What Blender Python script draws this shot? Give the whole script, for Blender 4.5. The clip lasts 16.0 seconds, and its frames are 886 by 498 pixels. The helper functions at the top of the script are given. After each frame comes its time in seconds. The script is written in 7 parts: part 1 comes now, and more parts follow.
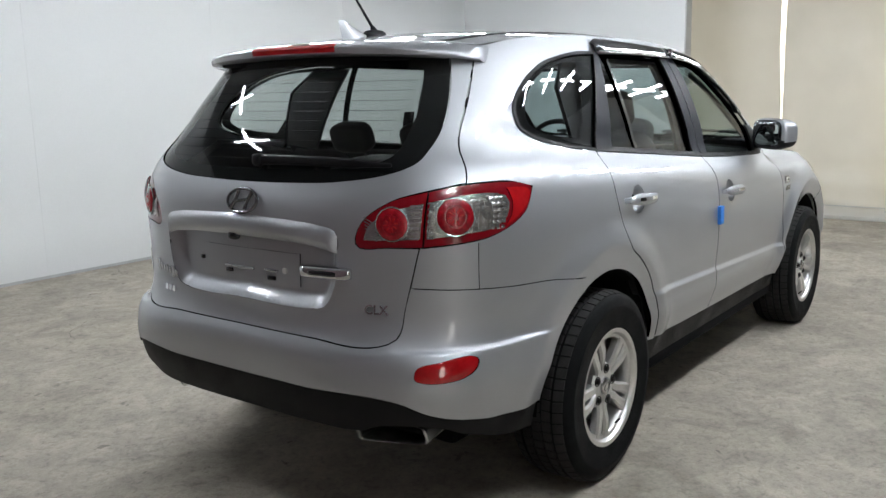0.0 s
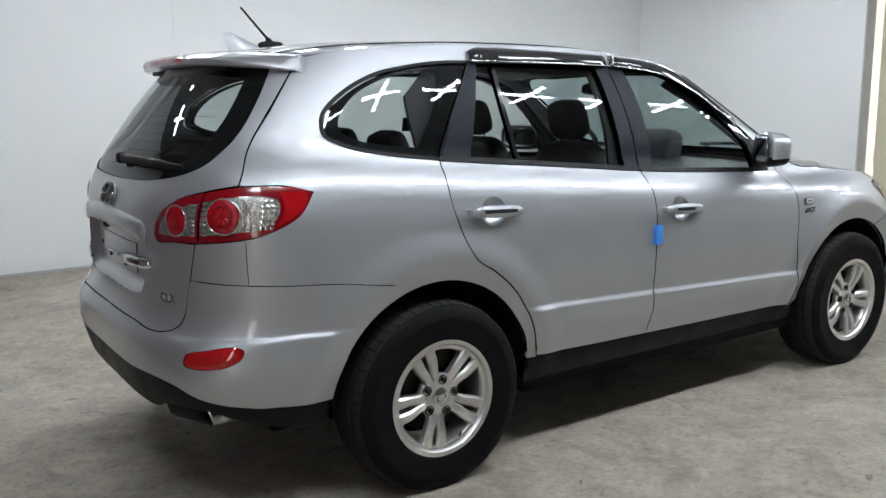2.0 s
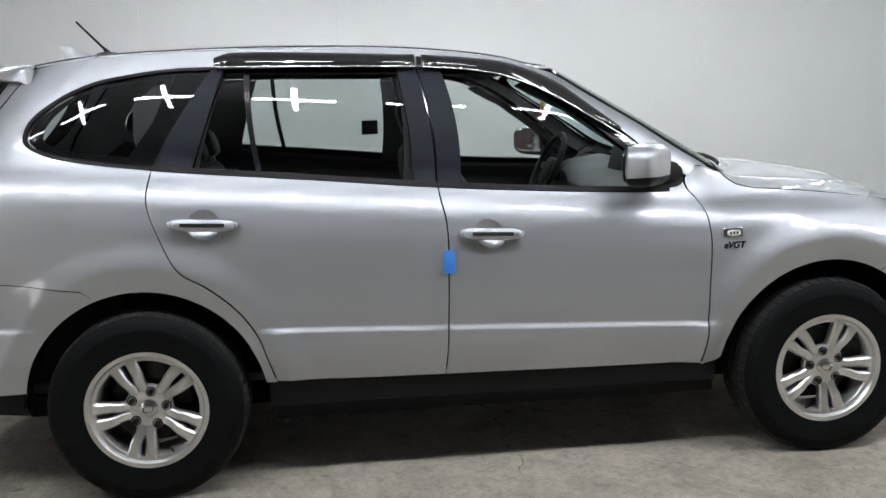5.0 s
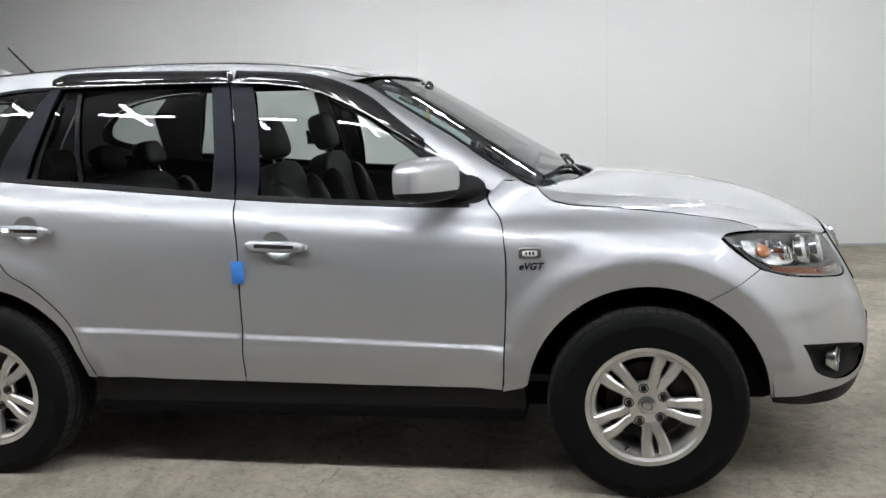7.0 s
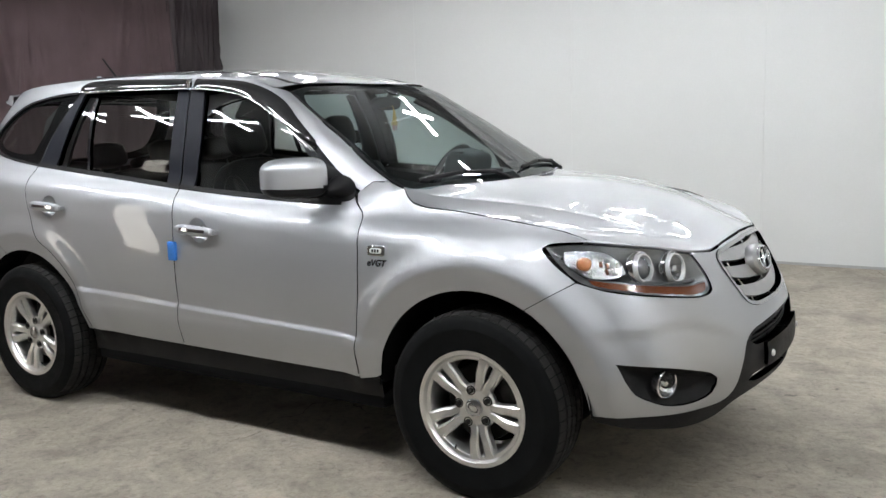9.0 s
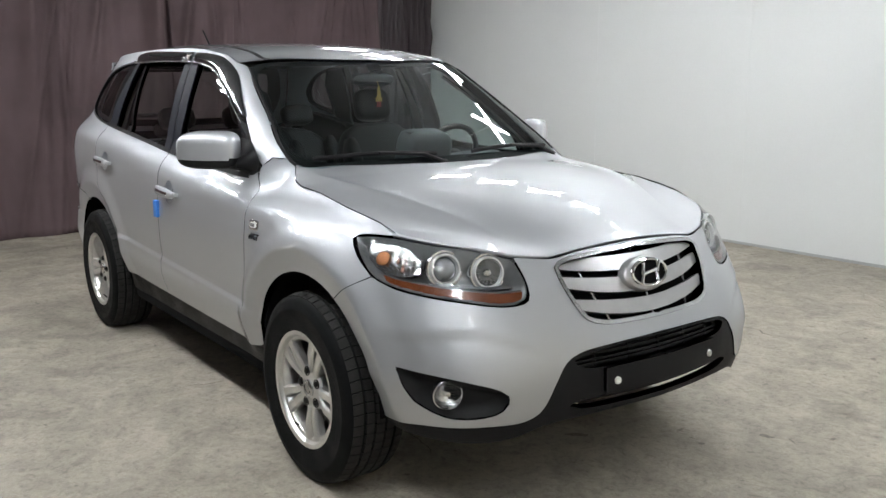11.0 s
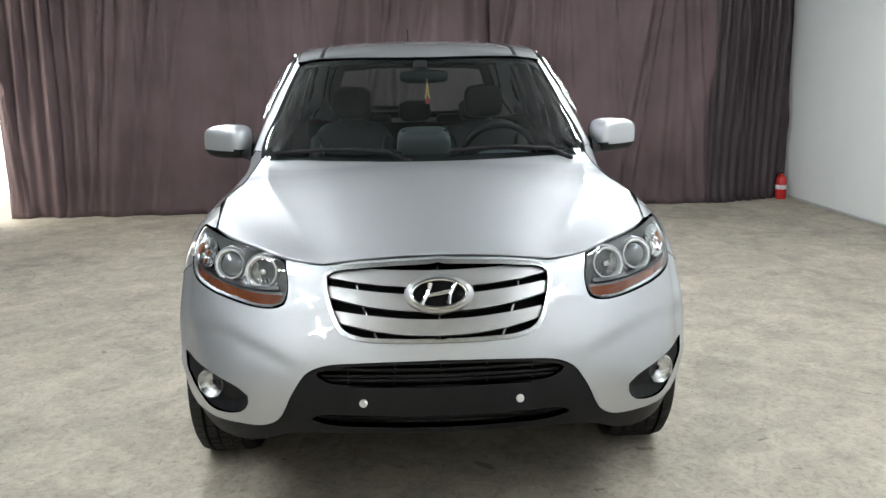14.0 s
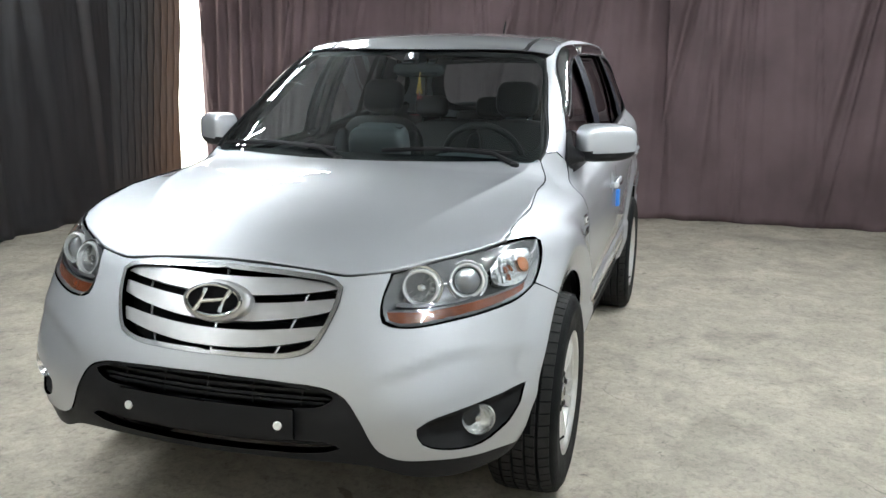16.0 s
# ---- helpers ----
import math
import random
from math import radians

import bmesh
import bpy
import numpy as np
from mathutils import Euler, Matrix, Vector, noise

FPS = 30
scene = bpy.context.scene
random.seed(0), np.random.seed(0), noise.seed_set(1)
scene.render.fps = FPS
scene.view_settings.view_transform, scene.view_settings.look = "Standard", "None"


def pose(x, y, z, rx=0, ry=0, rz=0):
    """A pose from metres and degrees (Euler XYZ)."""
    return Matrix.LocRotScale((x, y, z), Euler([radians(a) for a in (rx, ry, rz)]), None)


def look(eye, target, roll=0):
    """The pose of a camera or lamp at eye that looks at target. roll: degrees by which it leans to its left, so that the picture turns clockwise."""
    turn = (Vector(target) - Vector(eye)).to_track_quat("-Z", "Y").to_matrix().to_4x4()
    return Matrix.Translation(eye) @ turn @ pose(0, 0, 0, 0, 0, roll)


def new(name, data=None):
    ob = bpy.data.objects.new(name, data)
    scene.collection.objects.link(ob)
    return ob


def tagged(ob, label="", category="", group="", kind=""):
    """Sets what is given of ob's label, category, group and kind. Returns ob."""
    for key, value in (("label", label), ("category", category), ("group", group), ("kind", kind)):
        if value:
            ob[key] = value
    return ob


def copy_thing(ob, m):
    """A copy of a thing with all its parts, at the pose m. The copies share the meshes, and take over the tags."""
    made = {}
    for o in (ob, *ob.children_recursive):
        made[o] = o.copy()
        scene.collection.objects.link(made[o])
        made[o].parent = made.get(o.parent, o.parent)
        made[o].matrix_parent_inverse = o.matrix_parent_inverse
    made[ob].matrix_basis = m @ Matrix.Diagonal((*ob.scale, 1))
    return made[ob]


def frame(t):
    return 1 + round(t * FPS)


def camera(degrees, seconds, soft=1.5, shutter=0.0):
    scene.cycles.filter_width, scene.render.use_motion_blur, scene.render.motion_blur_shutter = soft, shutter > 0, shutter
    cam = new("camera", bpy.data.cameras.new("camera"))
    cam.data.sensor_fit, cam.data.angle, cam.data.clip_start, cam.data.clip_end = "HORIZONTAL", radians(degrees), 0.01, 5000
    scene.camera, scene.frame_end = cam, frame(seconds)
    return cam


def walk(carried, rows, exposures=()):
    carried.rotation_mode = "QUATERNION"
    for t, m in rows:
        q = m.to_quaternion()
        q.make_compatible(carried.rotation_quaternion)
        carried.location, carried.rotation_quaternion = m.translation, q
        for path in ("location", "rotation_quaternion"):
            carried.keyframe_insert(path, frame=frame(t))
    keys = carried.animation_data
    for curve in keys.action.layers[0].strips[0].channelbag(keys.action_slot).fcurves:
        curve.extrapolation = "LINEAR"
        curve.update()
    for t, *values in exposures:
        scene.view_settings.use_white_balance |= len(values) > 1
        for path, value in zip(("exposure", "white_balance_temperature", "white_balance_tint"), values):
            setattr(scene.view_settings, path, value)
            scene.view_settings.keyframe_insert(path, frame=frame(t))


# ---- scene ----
from mathutils import geometry

cam = camera(54.1, 16.0)

PATH = [
    (0, (-4.228, -2.335, 1.481), (-2.66, -1.148, 1.12), -1.2),
    (0.5, (-3.985, -2.662, 1.478), (-2.543, -1.325, 1.115), -1.8),
    (1, (-3.733, -3.002, 1.482), (-2.436, -1.521, 1.126), -2.0),
    (1.5, (-3.447, -3.318, 1.475), (-2.231, -1.768, 1.132), -1.3),
    (2, (-3.097, -3.526, 1.48), (-1.994, -1.895, 1.134), -0.6),
    (2.5, (-2.735, -3.772, 1.484), (-1.817, -2.03, 1.134), -0.6),
    (3, (-2.344, -3.928, 1.469), (-1.566, -2.117, 1.127), -0.8),
    (3.5, (-1.926, -4.037, 1.479), (-1.324, -2.16, 1.139), -1.1),
    (4, (-1.477, -4.127, 1.489), (-1.054, -2.202, 1.149), -1.5),
    (4.5, (-1.028, -4.124, 1.508), (-0.716, -2.179, 1.162), -0.8),
    (4.7, (-0.862, -4.136, 1.502), (-0.574, -2.188, 1.153), -0.9),
    (6.8, (1.014, -4.069, 1.489), (0.701, -2.123, 1.145), -2.7),
    (7, (1.171, -4.056, 1.494), (0.823, -2.115, 1.16), -2.3),
    (7.5, (1.637, -4.027, 1.462), (1.074, -2.133, 1.151), -2.4),
    (8, (2.053, -3.919, 1.45), (1.361, -2.068, 1.144), -1.9),
    (8.5, (2.47, -3.796, 1.438), (1.644, -2.001, 1.134), -1.5),
    (9, (2.9, -3.638, 1.465), (1.869, -1.952, 1.151), -1.8),
    (9.2, (3.052, -3.527, 1.442), (1.959, -1.883, 1.126), -1.2),
    (11.3, (4.292, -2.176, 1.513), (2.63, -1.133, 1.125), -1.0),
    (11.5, (4.358, -2.037, 1.508), (2.642, -1.086, 1.119), -1.5),
    (12, (4.494, -1.648, 1.499), (2.711, -0.835, 1.101), -0.6),
    (12.5, (4.656, -1.283, 1.487), (2.788, -0.678, 1.105), -0.3),
    (13, (4.747, -0.904, 1.495), (2.826, -0.494, 1.117), -0.8),
    (13.5, (4.816, -0.505, 1.514), (2.87, -0.241, 1.133), -0.3),
    (14, (4.87, -0.115, 1.521), (2.911, -0.02, 1.126), -0.9),
    (14.5, (4.778, 0.232, 1.52), (2.82, 0.169, 1.117), 0.6),
    (15, (4.672, 0.644, 1.515), (2.735, 0.352, 1.115), 0.1),
    (15.5, (4.516, 1.031, 1.501), (2.611, 0.573, 1.101), -0.1),
    (16, (4.377, 1.355, 1.511), (2.5, 0.794, 1.108), 0.8),
]
walk(cam, [(t, look(eye, target, roll)) for t, eye, target, roll in PATH],
     [(0.0, -0.05, 6200, 9), (2.0, -0.05, 6120, 9), (4.7, -0.03, 6220, 10), (6.8, 0.0, 6450, 10), (9.2, 0.0, 6450, 10), (11.5, 0.08, 6420, 8),
      (12.5, 0.32, 6330, 6.5), (13.0, 0.39, 6330, 6.3), (14.5, 0.40, 6350, 5.5), (16.0, 0.40, 6250, 5.5)])

# ---- light of the room: rows of crossed tubes, daylight at the curtain gap and the blinds ----
world = bpy.data.worlds.new("world")
scene.world = world
world.use_nodes = True
world.node_tree.nodes["Background"].inputs[0].default_value = (0.80, 0.88, 1.0, 1)
world.node_tree.nodes["Background"].inputs[1].default_value = 0.3
TUBE_GLOW = 93.0


# ---- materials ----
def material(name, color=(0.5, 0.5, 0.5), rough=0.5, metal=0.0, coat=0.0, coat_rough=0.03, spec=0.5, var=0.0, scale=8.0,
             grain=0.0, grain_scale=200.0, bump=0.0, bump_scale=60.0, sheen=0.0, by_object=0.0, rough_var=0.0):
    """A principled surface with variation of colour at two scales and a fine relief."""
    m = bpy.data.materials.new(name)
    m.use_nodes = True
    nt = m.node_tree
    b = nt.nodes["Principled BSDF"]
    b.inputs["Base Color"].default_value = (*color, 1)
    b.inputs["Roughness"].default_value = rough
    b.inputs["Metallic"].default_value = metal
    b.inputs["Coat Weight"].default_value = coat
    b.inputs["Coat Roughness"].default_value = coat_rough
    b.inputs["Specular IOR Level"].default_value = spec
    b.inputs["Sheen Weight"].default_value = sheen
    tc = nt.nodes.new("ShaderNodeTexCoord")
    value = None
    for amount, size in ((var, scale), (grain, grain_scale)):
        if amount:
            n = nt.nodes.new("ShaderNodeTexNoise")
            n.inputs["Scale"].default_value = size
            n.inputs["Detail"].default_value = 5
            nt.links.new(tc.outputs["Object"], n.inputs["Vector"])
            r = nt.nodes.new("ShaderNodeMapRange")
            r.inputs[1].default_value, r.inputs[2].default_value = 0.3, 0.7
            r.inputs[3].default_value, r.inputs[4].default_value = 1 - amount, 1 + amount
            nt.links.new(n.outputs[0], r.inputs[0])
            if value is None:
                value = r.outputs[0]
            else:
                mu = nt.nodes.new("ShaderNodeMath")
                mu.operation = "MULTIPLY"
                nt.links.new(value, mu.inputs[0]), nt.links.new(r.outputs[0], mu.inputs[1])
                value = mu.outputs[0]
    if by_object:
        oi = nt.nodes.new("ShaderNodeObjectInfo")
        r = nt.nodes.new("ShaderNodeMapRange")
        r.inputs[3].default_value, r.inputs[4].default_value = 1 - by_object, 1 + by_object
        nt.links.new(oi.outputs["Random"], r.inputs[0])
        if value is None:
            value = r.outputs[0]
        else:
            mu = nt.nodes.new("ShaderNodeMath")
            mu.operation = "MULTIPLY"
            nt.links.new(value, mu.inputs[0]), nt.links.new(r.outputs[0], mu.inputs[1])
            value = mu.outputs[0]
    if value is not None:
        mix = nt.nodes.new("ShaderNodeVectorMath")
        mix.operation = "SCALE"
        mix.inputs[0].default_value = color
        nt.links.new(value, mix.inputs["Scale"])
        nt.links.new(mix.outputs[0], b.inputs["Base Color"])
    if rough_var:
        n = nt.nodes.new("ShaderNodeTexNoise")
        n.inputs["Scale"].default_value = scale * 0.7
        n.inputs["Detail"].default_value = 4
        nt.links.new(tc.outputs["Object"], n.inputs["Vector"])
        r = nt.nodes.new("ShaderNodeMapRange")
        r.inputs[1].default_value, r.inputs[2].default_value = 0.3, 0.7
        r.inputs[3].default_value, r.inputs[4].default_value = rough - rough_var, rough + rough_var
        nt.links.new(n.outputs[0], r.inputs[0])
        nt.links.new(r.outputs[0], b.inputs["Roughness"])
    if bump:
        n = nt.nodes.new("ShaderNodeTexNoise")
        n.inputs["Scale"].default_value = bump_scale
        n.inputs["Detail"].default_value = 4
        nt.links.new(tc.outputs["Object"], n.inputs["Vector"])
        bp = nt.nodes.new("ShaderNodeBump")
        bp.inputs["Strength"].default_value = bump
        bp.inputs["Distance"].default_value = 0.004
        nt.links.new(n.outputs[0], bp.inputs["Height"])
        nt.links.new(bp.outputs[0], b.inputs["Normal"])
    return m


def glass(name, tint, base=0.05, power=5.0):
    """Thin glass: what lies behind, tinted, and a mirror image that grows towards grazing views."""
    m = bpy.data.materials.new(name)
    m.use_nodes = True
    nt = m.node_tree
    nt.nodes.remove(nt.nodes["Principled BSDF"])
    clear, gloss, mix, lw, pw, rg = (nt.nodes.new("ShaderNode" + k) for k in ("BsdfTransparent", "BsdfGlossy", "MixShader", "LayerWeight", "Math", "MapRange"))
    clear.inputs[0].default_value = (*tint, 1)
    gloss.inputs["Roughness"].default_value = 0.0
    lw.inputs["Blend"].default_value = 0.5
    pw.operation = "POWER"
    pw.inputs[1].default_value = power
    rg.inputs[3].default_value, rg.inputs[4].default_value = base, 1.0
    nt.links.new(lw.outputs["Facing"], pw.inputs[0])
    nt.links.new(pw.outputs[0], rg.inputs[0])
    nt.links.new(rg.outputs[0], mix.inputs[0])
    nt.links.new(clear.outputs[0], mix.inputs[1])
    nt.links.new(gloss.outputs[0], mix.inputs[2])
    nt.links.new(mix.outputs[0], nt.nodes["Material Output"].inputs[0])
    return m


def glow(name, color, strength):
    m = bpy.data.materials.new(name)
    m.use_nodes = True
    b = m.node_tree.nodes["Principled BSDF"]
    b.inputs["Base Color"].default_value = (0.8, 0.8, 0.8, 1)
    b.inputs["Emission Color"].default_value = (*color, 1)
    b.inputs["Emission Strength"].default_value = strength
    return m


paint = material("silver_paint", (0.50, 0.514, 0.54), 0.53, 0.85, coat=1.0, coat_rough=0.025, grain=0.05, grain_scale=1500, var=0.012, scale=3)
trim_black = material("black_trim", (0.0095, 0.0095, 0.0108), 0.52, spec=0.2, bump=0.15, bump_scale=900, var=0.15, scale=12, rough_var=0.08)
gloss_black = material("gloss_black", (0.012, 0.013, 0.016), 0.12, coat=0.6)
pillar_film = material("pillar_film", (0.011, 0.013, 0.020), 0.5, spec=0.16, var=0.1, scale=10)
smoke_plastic = material("smoked_plastic", (0.012, 0.012, 0.013), 0.06, coat=1.0)
dark_gap = material("dark_gap", (0.005, 0.005, 0.0055), 0.85, spec=0.1)
chrome = material("chrome", (0.78, 0.79, 0.8), 0.09, 1.0)
satin_chrome = material("satin_chrome", (0.62, 0.63, 0.64), 0.26, 1.0)
alloy = material("alloy", (0.66, 0.65, 0.635), 0.3, 0.85, coat=0.5, var=0.05, scale=30, grain=0.05, grain_scale=900)
dark_metal = material("dark_metal", (0.022, 0.021, 0.020), 0.45, 0.6, var=0.3, scale=25)
tread_rubber = material("tread_rubber", (0.020, 0.0195, 0.019), 0.75, spec=0.25, var=0.25, scale=18, grain=0.2, grain_scale=250)
rubber = material("rubber", (0.005, 0.0055, 0.006), 0.65, spec=0.12, var=0.2, scale=14, grain=0.15, grain_scale=300, bump=0.2, bump_scale=500, rough_var=0.08)
red_lens = material("red_lens", (0.42, 0.005, 0.008), 0.12, coat=1.0, var=0.12, scale=60)
border_red = material("border_red", (0.21, 0.002, 0.008), 0.2, coat=0.7, var=0.1, scale=40)
deep_red = material("deep_red", (0.30, 0.003, 0.010), 0.2, 0.0, coat=0.5, bump=0.5, bump_scale=140, var=0.3, scale=70)
tail_reflector = material("tail_reflector", (0.46, 0.45, 0.43), 0.22, 0.85, bump=1.0, bump_scale=75, var=0.35, scale=40)
amber_lens = material("amber_lens", (0.15, 0.043, 0.016), 0.22, coat=0.8, var=0.25, scale=45)
clear_lens = glass("clear_lens", (0.93, 0.94, 0.95), 0.045)
tint_glass = glass("tinted_glass", (0.70, 0.74, 0.73), 0.06)
side_glass = glass("side_glass", (0.78, 0.82, 0.80), 0.06)
screen_glass = glass("screen_glass", (0.54, 0.66, 0.66), 0.055, 4.0)
reflector = material("reflector", (0.62, 0.63, 0.64), 0.22, 0.75, bump=1.0, bump_scale=90, var=0.3, scale=60)
bright_bowl = material("bright_bowl", (0.74, 0.75, 0.76), 0.12, 0.95, bump=0.9, bump_scale=90, var=0.12, scale=70)
lamp_dark = material("lamp_dark", (0.13, 0.135, 0.14), 0.3, 0.4)
lamp_metal = material("lamp_metal", (0.20, 0.205, 0.21), 0.28, 0.6, var=0.12, scale=30)
amber_bulb = material("amber_bulb", (0.34, 0.13, 0.05), 0.3, 0.5, bump=0.8, bump_scale=130)
cabin_dark = material("cabin_dark", (0.012, 0.012, 0.013), 0.7, var=0.15, scale=15, bump=0.2, bump_scale=400)
leather = material("leather", (0.0085, 0.0083, 0.0083), 0.5, spec=0.22, var=0.15, scale=14, bump=0.25, bump_scale=260)
dash_grey = material("dash_grey", (0.032, 0.035, 0.038), 0.5, var=0.1, scale=12, bump=0.2, bump_scale=500)
pillar_trim = material("pillar_trim", (0.035, 0.036, 0.036), 0.8, var=0.06, scale=10)
headliner = material("headliner", (0.10, 0.10, 0.098), 0.9, bump=0.2, bump_scale=400)
mirror_face = material("mirror_face", (0.85, 0.86, 0.87), 0.02, 1.0)
blue_foam = material("blue_foam", (0.05, 0.24, 0.72), 0.7, var=0.08, scale=60, bump=0.3, bump_scale=600)
white_plastic = material("white_plastic", (0.75, 0.75, 0.73), 0.4)
badge_red = material("badge_red", (0.35, 0.02, 0.02), 0.4)
extinguisher_red = material("extinguisher_red", (0.55, 0.018, 0.02), 0.25, coat=0.6, var=0.08, scale=12)
gold = material("gold", (0.55, 0.36, 0.10), 0.35, 0.8)


def concrete_material():
    m = material("concrete", (0.385, 0.367, 0.328), 0.74, rough_var=0.12, scale=1.3, bump=0.5, bump_scale=38)
    nt = m.node_tree
    b = nt.nodes["Principled BSDF"]
    tc = nt.nodes.new("ShaderNodeTexCoord")

    def layer(scale, detail, lo, hi, a, c, distort=0.0):
        n = nt.nodes.new("ShaderNodeTexNoise")
        n.inputs["Scale"].default_value, n.inputs["Detail"].default_value, n.inputs["Distortion"].default_value = scale, detail, distort
        n.inputs["Roughness"].default_value = 0.65
        r = nt.nodes.new("ShaderNodeMapRange")
        r.inputs[1].default_value, r.inputs[2].default_value, r.inputs[3].default_value, r.inputs[4].default_value = lo, hi, a, c
        nt.links.new(tc.outputs["Object"], n.inputs["Vector"]), nt.links.new(n.outputs[0], r.inputs[0])
        return r.outputs[0]

    def times(a, c):
        k = nt.nodes.new("ShaderNodeMath")
        k.operation = "MULTIPLY"
        nt.links.new(a, k.inputs[0]), nt.links.new(c, k.inputs[1])
        return k.outputs[0]

    cloud = layer(0.9, 6, 0.32, 0.68, 0.86, 1.12, 0.6)
    patch = layer(4.5, 8, 0.42, 0.62, 0.87, 1.08, 1.2)
    scuff = layer(13, 8, 0.54, 0.70, 1.02, 0.70, 2.0)
    speck = layer(60, 3, 0.66, 0.74, 1.0, 0.62)
    grit = layer(240, 2, 0.3, 0.7, 0.94, 1.06)
    stain = layer(2.1, 10, 0.49, 0.66, 1.03, 0.76, 0.8)
    pitted = layer(32, 6, 0.48, 0.68, 1.04, 0.80, 0.5)
    spots = layer(7.5, 3, 0.68, 0.71, 1.0, 0.58, 0.4)
    grain = layer(95, 4, 0.32, 0.68, 0.91, 1.08)
    # hairline cracks, broken along their length
    warp = nt.nodes.new("ShaderNodeTexNoise")
    warp.inputs["Scale"].default_value, warp.inputs["Detail"].default_value = 1.6, 6
    nt.links.new(tc.outputs["Object"], warp.inputs["Vector"])
    push = nt.nodes.new("ShaderNodeVectorMath")
    push.operation = "MULTIPLY_ADD"
    push.inputs[1].default_value = (0.7, 0.7, 0.0)
    nt.links.new(warp.outputs["Color"], push.inputs[0]), nt.links.new(tc.outputs["Object"], push.inputs[2])
    cells = nt.nodes.new("ShaderNodeTexVoronoi")
    cells.feature = "DISTANCE_TO_EDGE"
    cells.voronoi_dimensions = "2D"
    cells.inputs["Scale"].default_value = 0.42
    nt.links.new(push.outputs[0], cells.inputs["Vector"])
    line = nt.nodes.new("ShaderNodeMapRange")
    line.inputs[1].default_value, line.inputs[2].default_value, line.inputs[3].default_value, line.inputs[4].default_value = 0.0006, 0.0022, 1.0, 0.0
    nt.links.new(cells.outputs["Distance"], line.inputs[0])
    broken = times(line.outputs[0], layer(1.1, 4, 0.50, 0.58, 0.0, 0.6))
    crack = nt.nodes.new("ShaderNodeMath")
    crack.operation = "SUBTRACT"
    crack.inputs[0].default_value = 1.0
    nt.links.new(broken, crack.inputs[1])
    value = times(times(times(cloud, patch), times(scuff, speck)), grit)
    value = times(times(times(value, stain), times(pitted, spots)), times(grain, crack.outputs[0]))
    mix = nt.nodes.new("ShaderNodeVectorMath")
    mix.operation = "SCALE"
    mix.inputs[0].default_value = (0.400, 0.360, 0.297)
    nt.links.new(value, mix.inputs["Scale"])
    nt.links.new(mix.outputs[0], b.inputs["Base Color"])
    return m


concrete = concrete_material()
wall_white = material("wall_white", (0.755, 0.77, 0.772), 0.45, var=0.02, scale=0.8, grain=0.012, grain_scale=60, bump=0.04, bump_scale=30)
ceiling_white = material("ceiling_grey", (0.13, 0.132, 0.132), 0.8, var=0.04, scale=1.5)
wall_trim = material("wall_trim", (0.45, 0.46, 0.46), 0.5, var=0.06, scale=5)
curtain_cloth = material("curtain_cloth", (0.105, 0.073, 0.078), 0.75, sheen=0.0, spec=0.2, var=0.22, scale=1.4, grain=0.06, grain_scale=700, by_object=0.08, bump=0.5, bump_scale=6)
# the same brown cloth, its colour darkened for the less lit end length
curtain_shaded = material("curtain_shaded", (0.036, 0.025, 0.029), 0.55, sheen=0.05, spec=0.35, var=0.2, scale=1.8, grain=0.06, grain_scale=700)
curtain_black = material("curtain_black", (0.028, 0.028, 0.031), 0.5, sheen=0.05, spec=0.35, var=0.2, scale=2, grain=0.05, grain_scale=700)
blind_cloth = material("blind_cloth", (0.60, 0.585, 0.54), 0.8, var=0.05, scale=2, bump=0.1, bump_scale=400)
tube_light = glow("tube_light", (0.965, 0.985, 1.0), TUBE_GLOW)
daylight = glow("daylight", (1.0, 0.94, 0.84), 4.5)
daylight_warm = glow("daylight_warm", (1.0, 0.90, 0.74), 1.7)
fixture_white = material("fixture_white", (0.8, 0.8, 0.8), 0.4)

def let_light_through(m, share, color):
    """Cloth that passes some light from behind."""
    nt = m.node_tree
    thin, mix = nt.nodes.new("ShaderNodeBsdfTranslucent"), nt.nodes.new("ShaderNodeMixShader")
    thin.inputs[0].default_value = (*color, 1)
    mix.inputs[0].default_value = share
    nt.links.new(nt.nodes["Principled BSDF"].outputs[0], mix.inputs[1])
    nt.links.new(thin.outputs[0], mix.inputs[2])
    nt.links.new(mix.outputs[0], nt.nodes["Material Output"].inputs[0])


let_light_through(curtain_black, 0.34, (0.50, 0.38, 0.30))
let_light_through(blind_cloth, 0.13, (0.75, 0.72, 0.62))


# ---- mesh helpers ----
def mesh_of(name, verts, faces, mat, normals=None, smooth=True):
    me = bpy.data.meshes.new(name)
    me.from_pydata([tuple(map(float, v)) for v in verts], [], [tuple(map(int, f)) for f in faces])
    me.materials.append(mat)
    if smooth:
        me.shade_smooth()
    if normals is not None:
        me.normals_split_custom_set_from_vertices([tuple(map(float, n)) for n in normals])
    me.update()
    return me


def world_of(ob):
    """An object's pose in the world, from its own and its parents' keys."""
    return world_of(ob.parent) @ ob.matrix_parent_inverse @ ob.matrix_basis if ob.parent else ob.matrix_basis.copy()


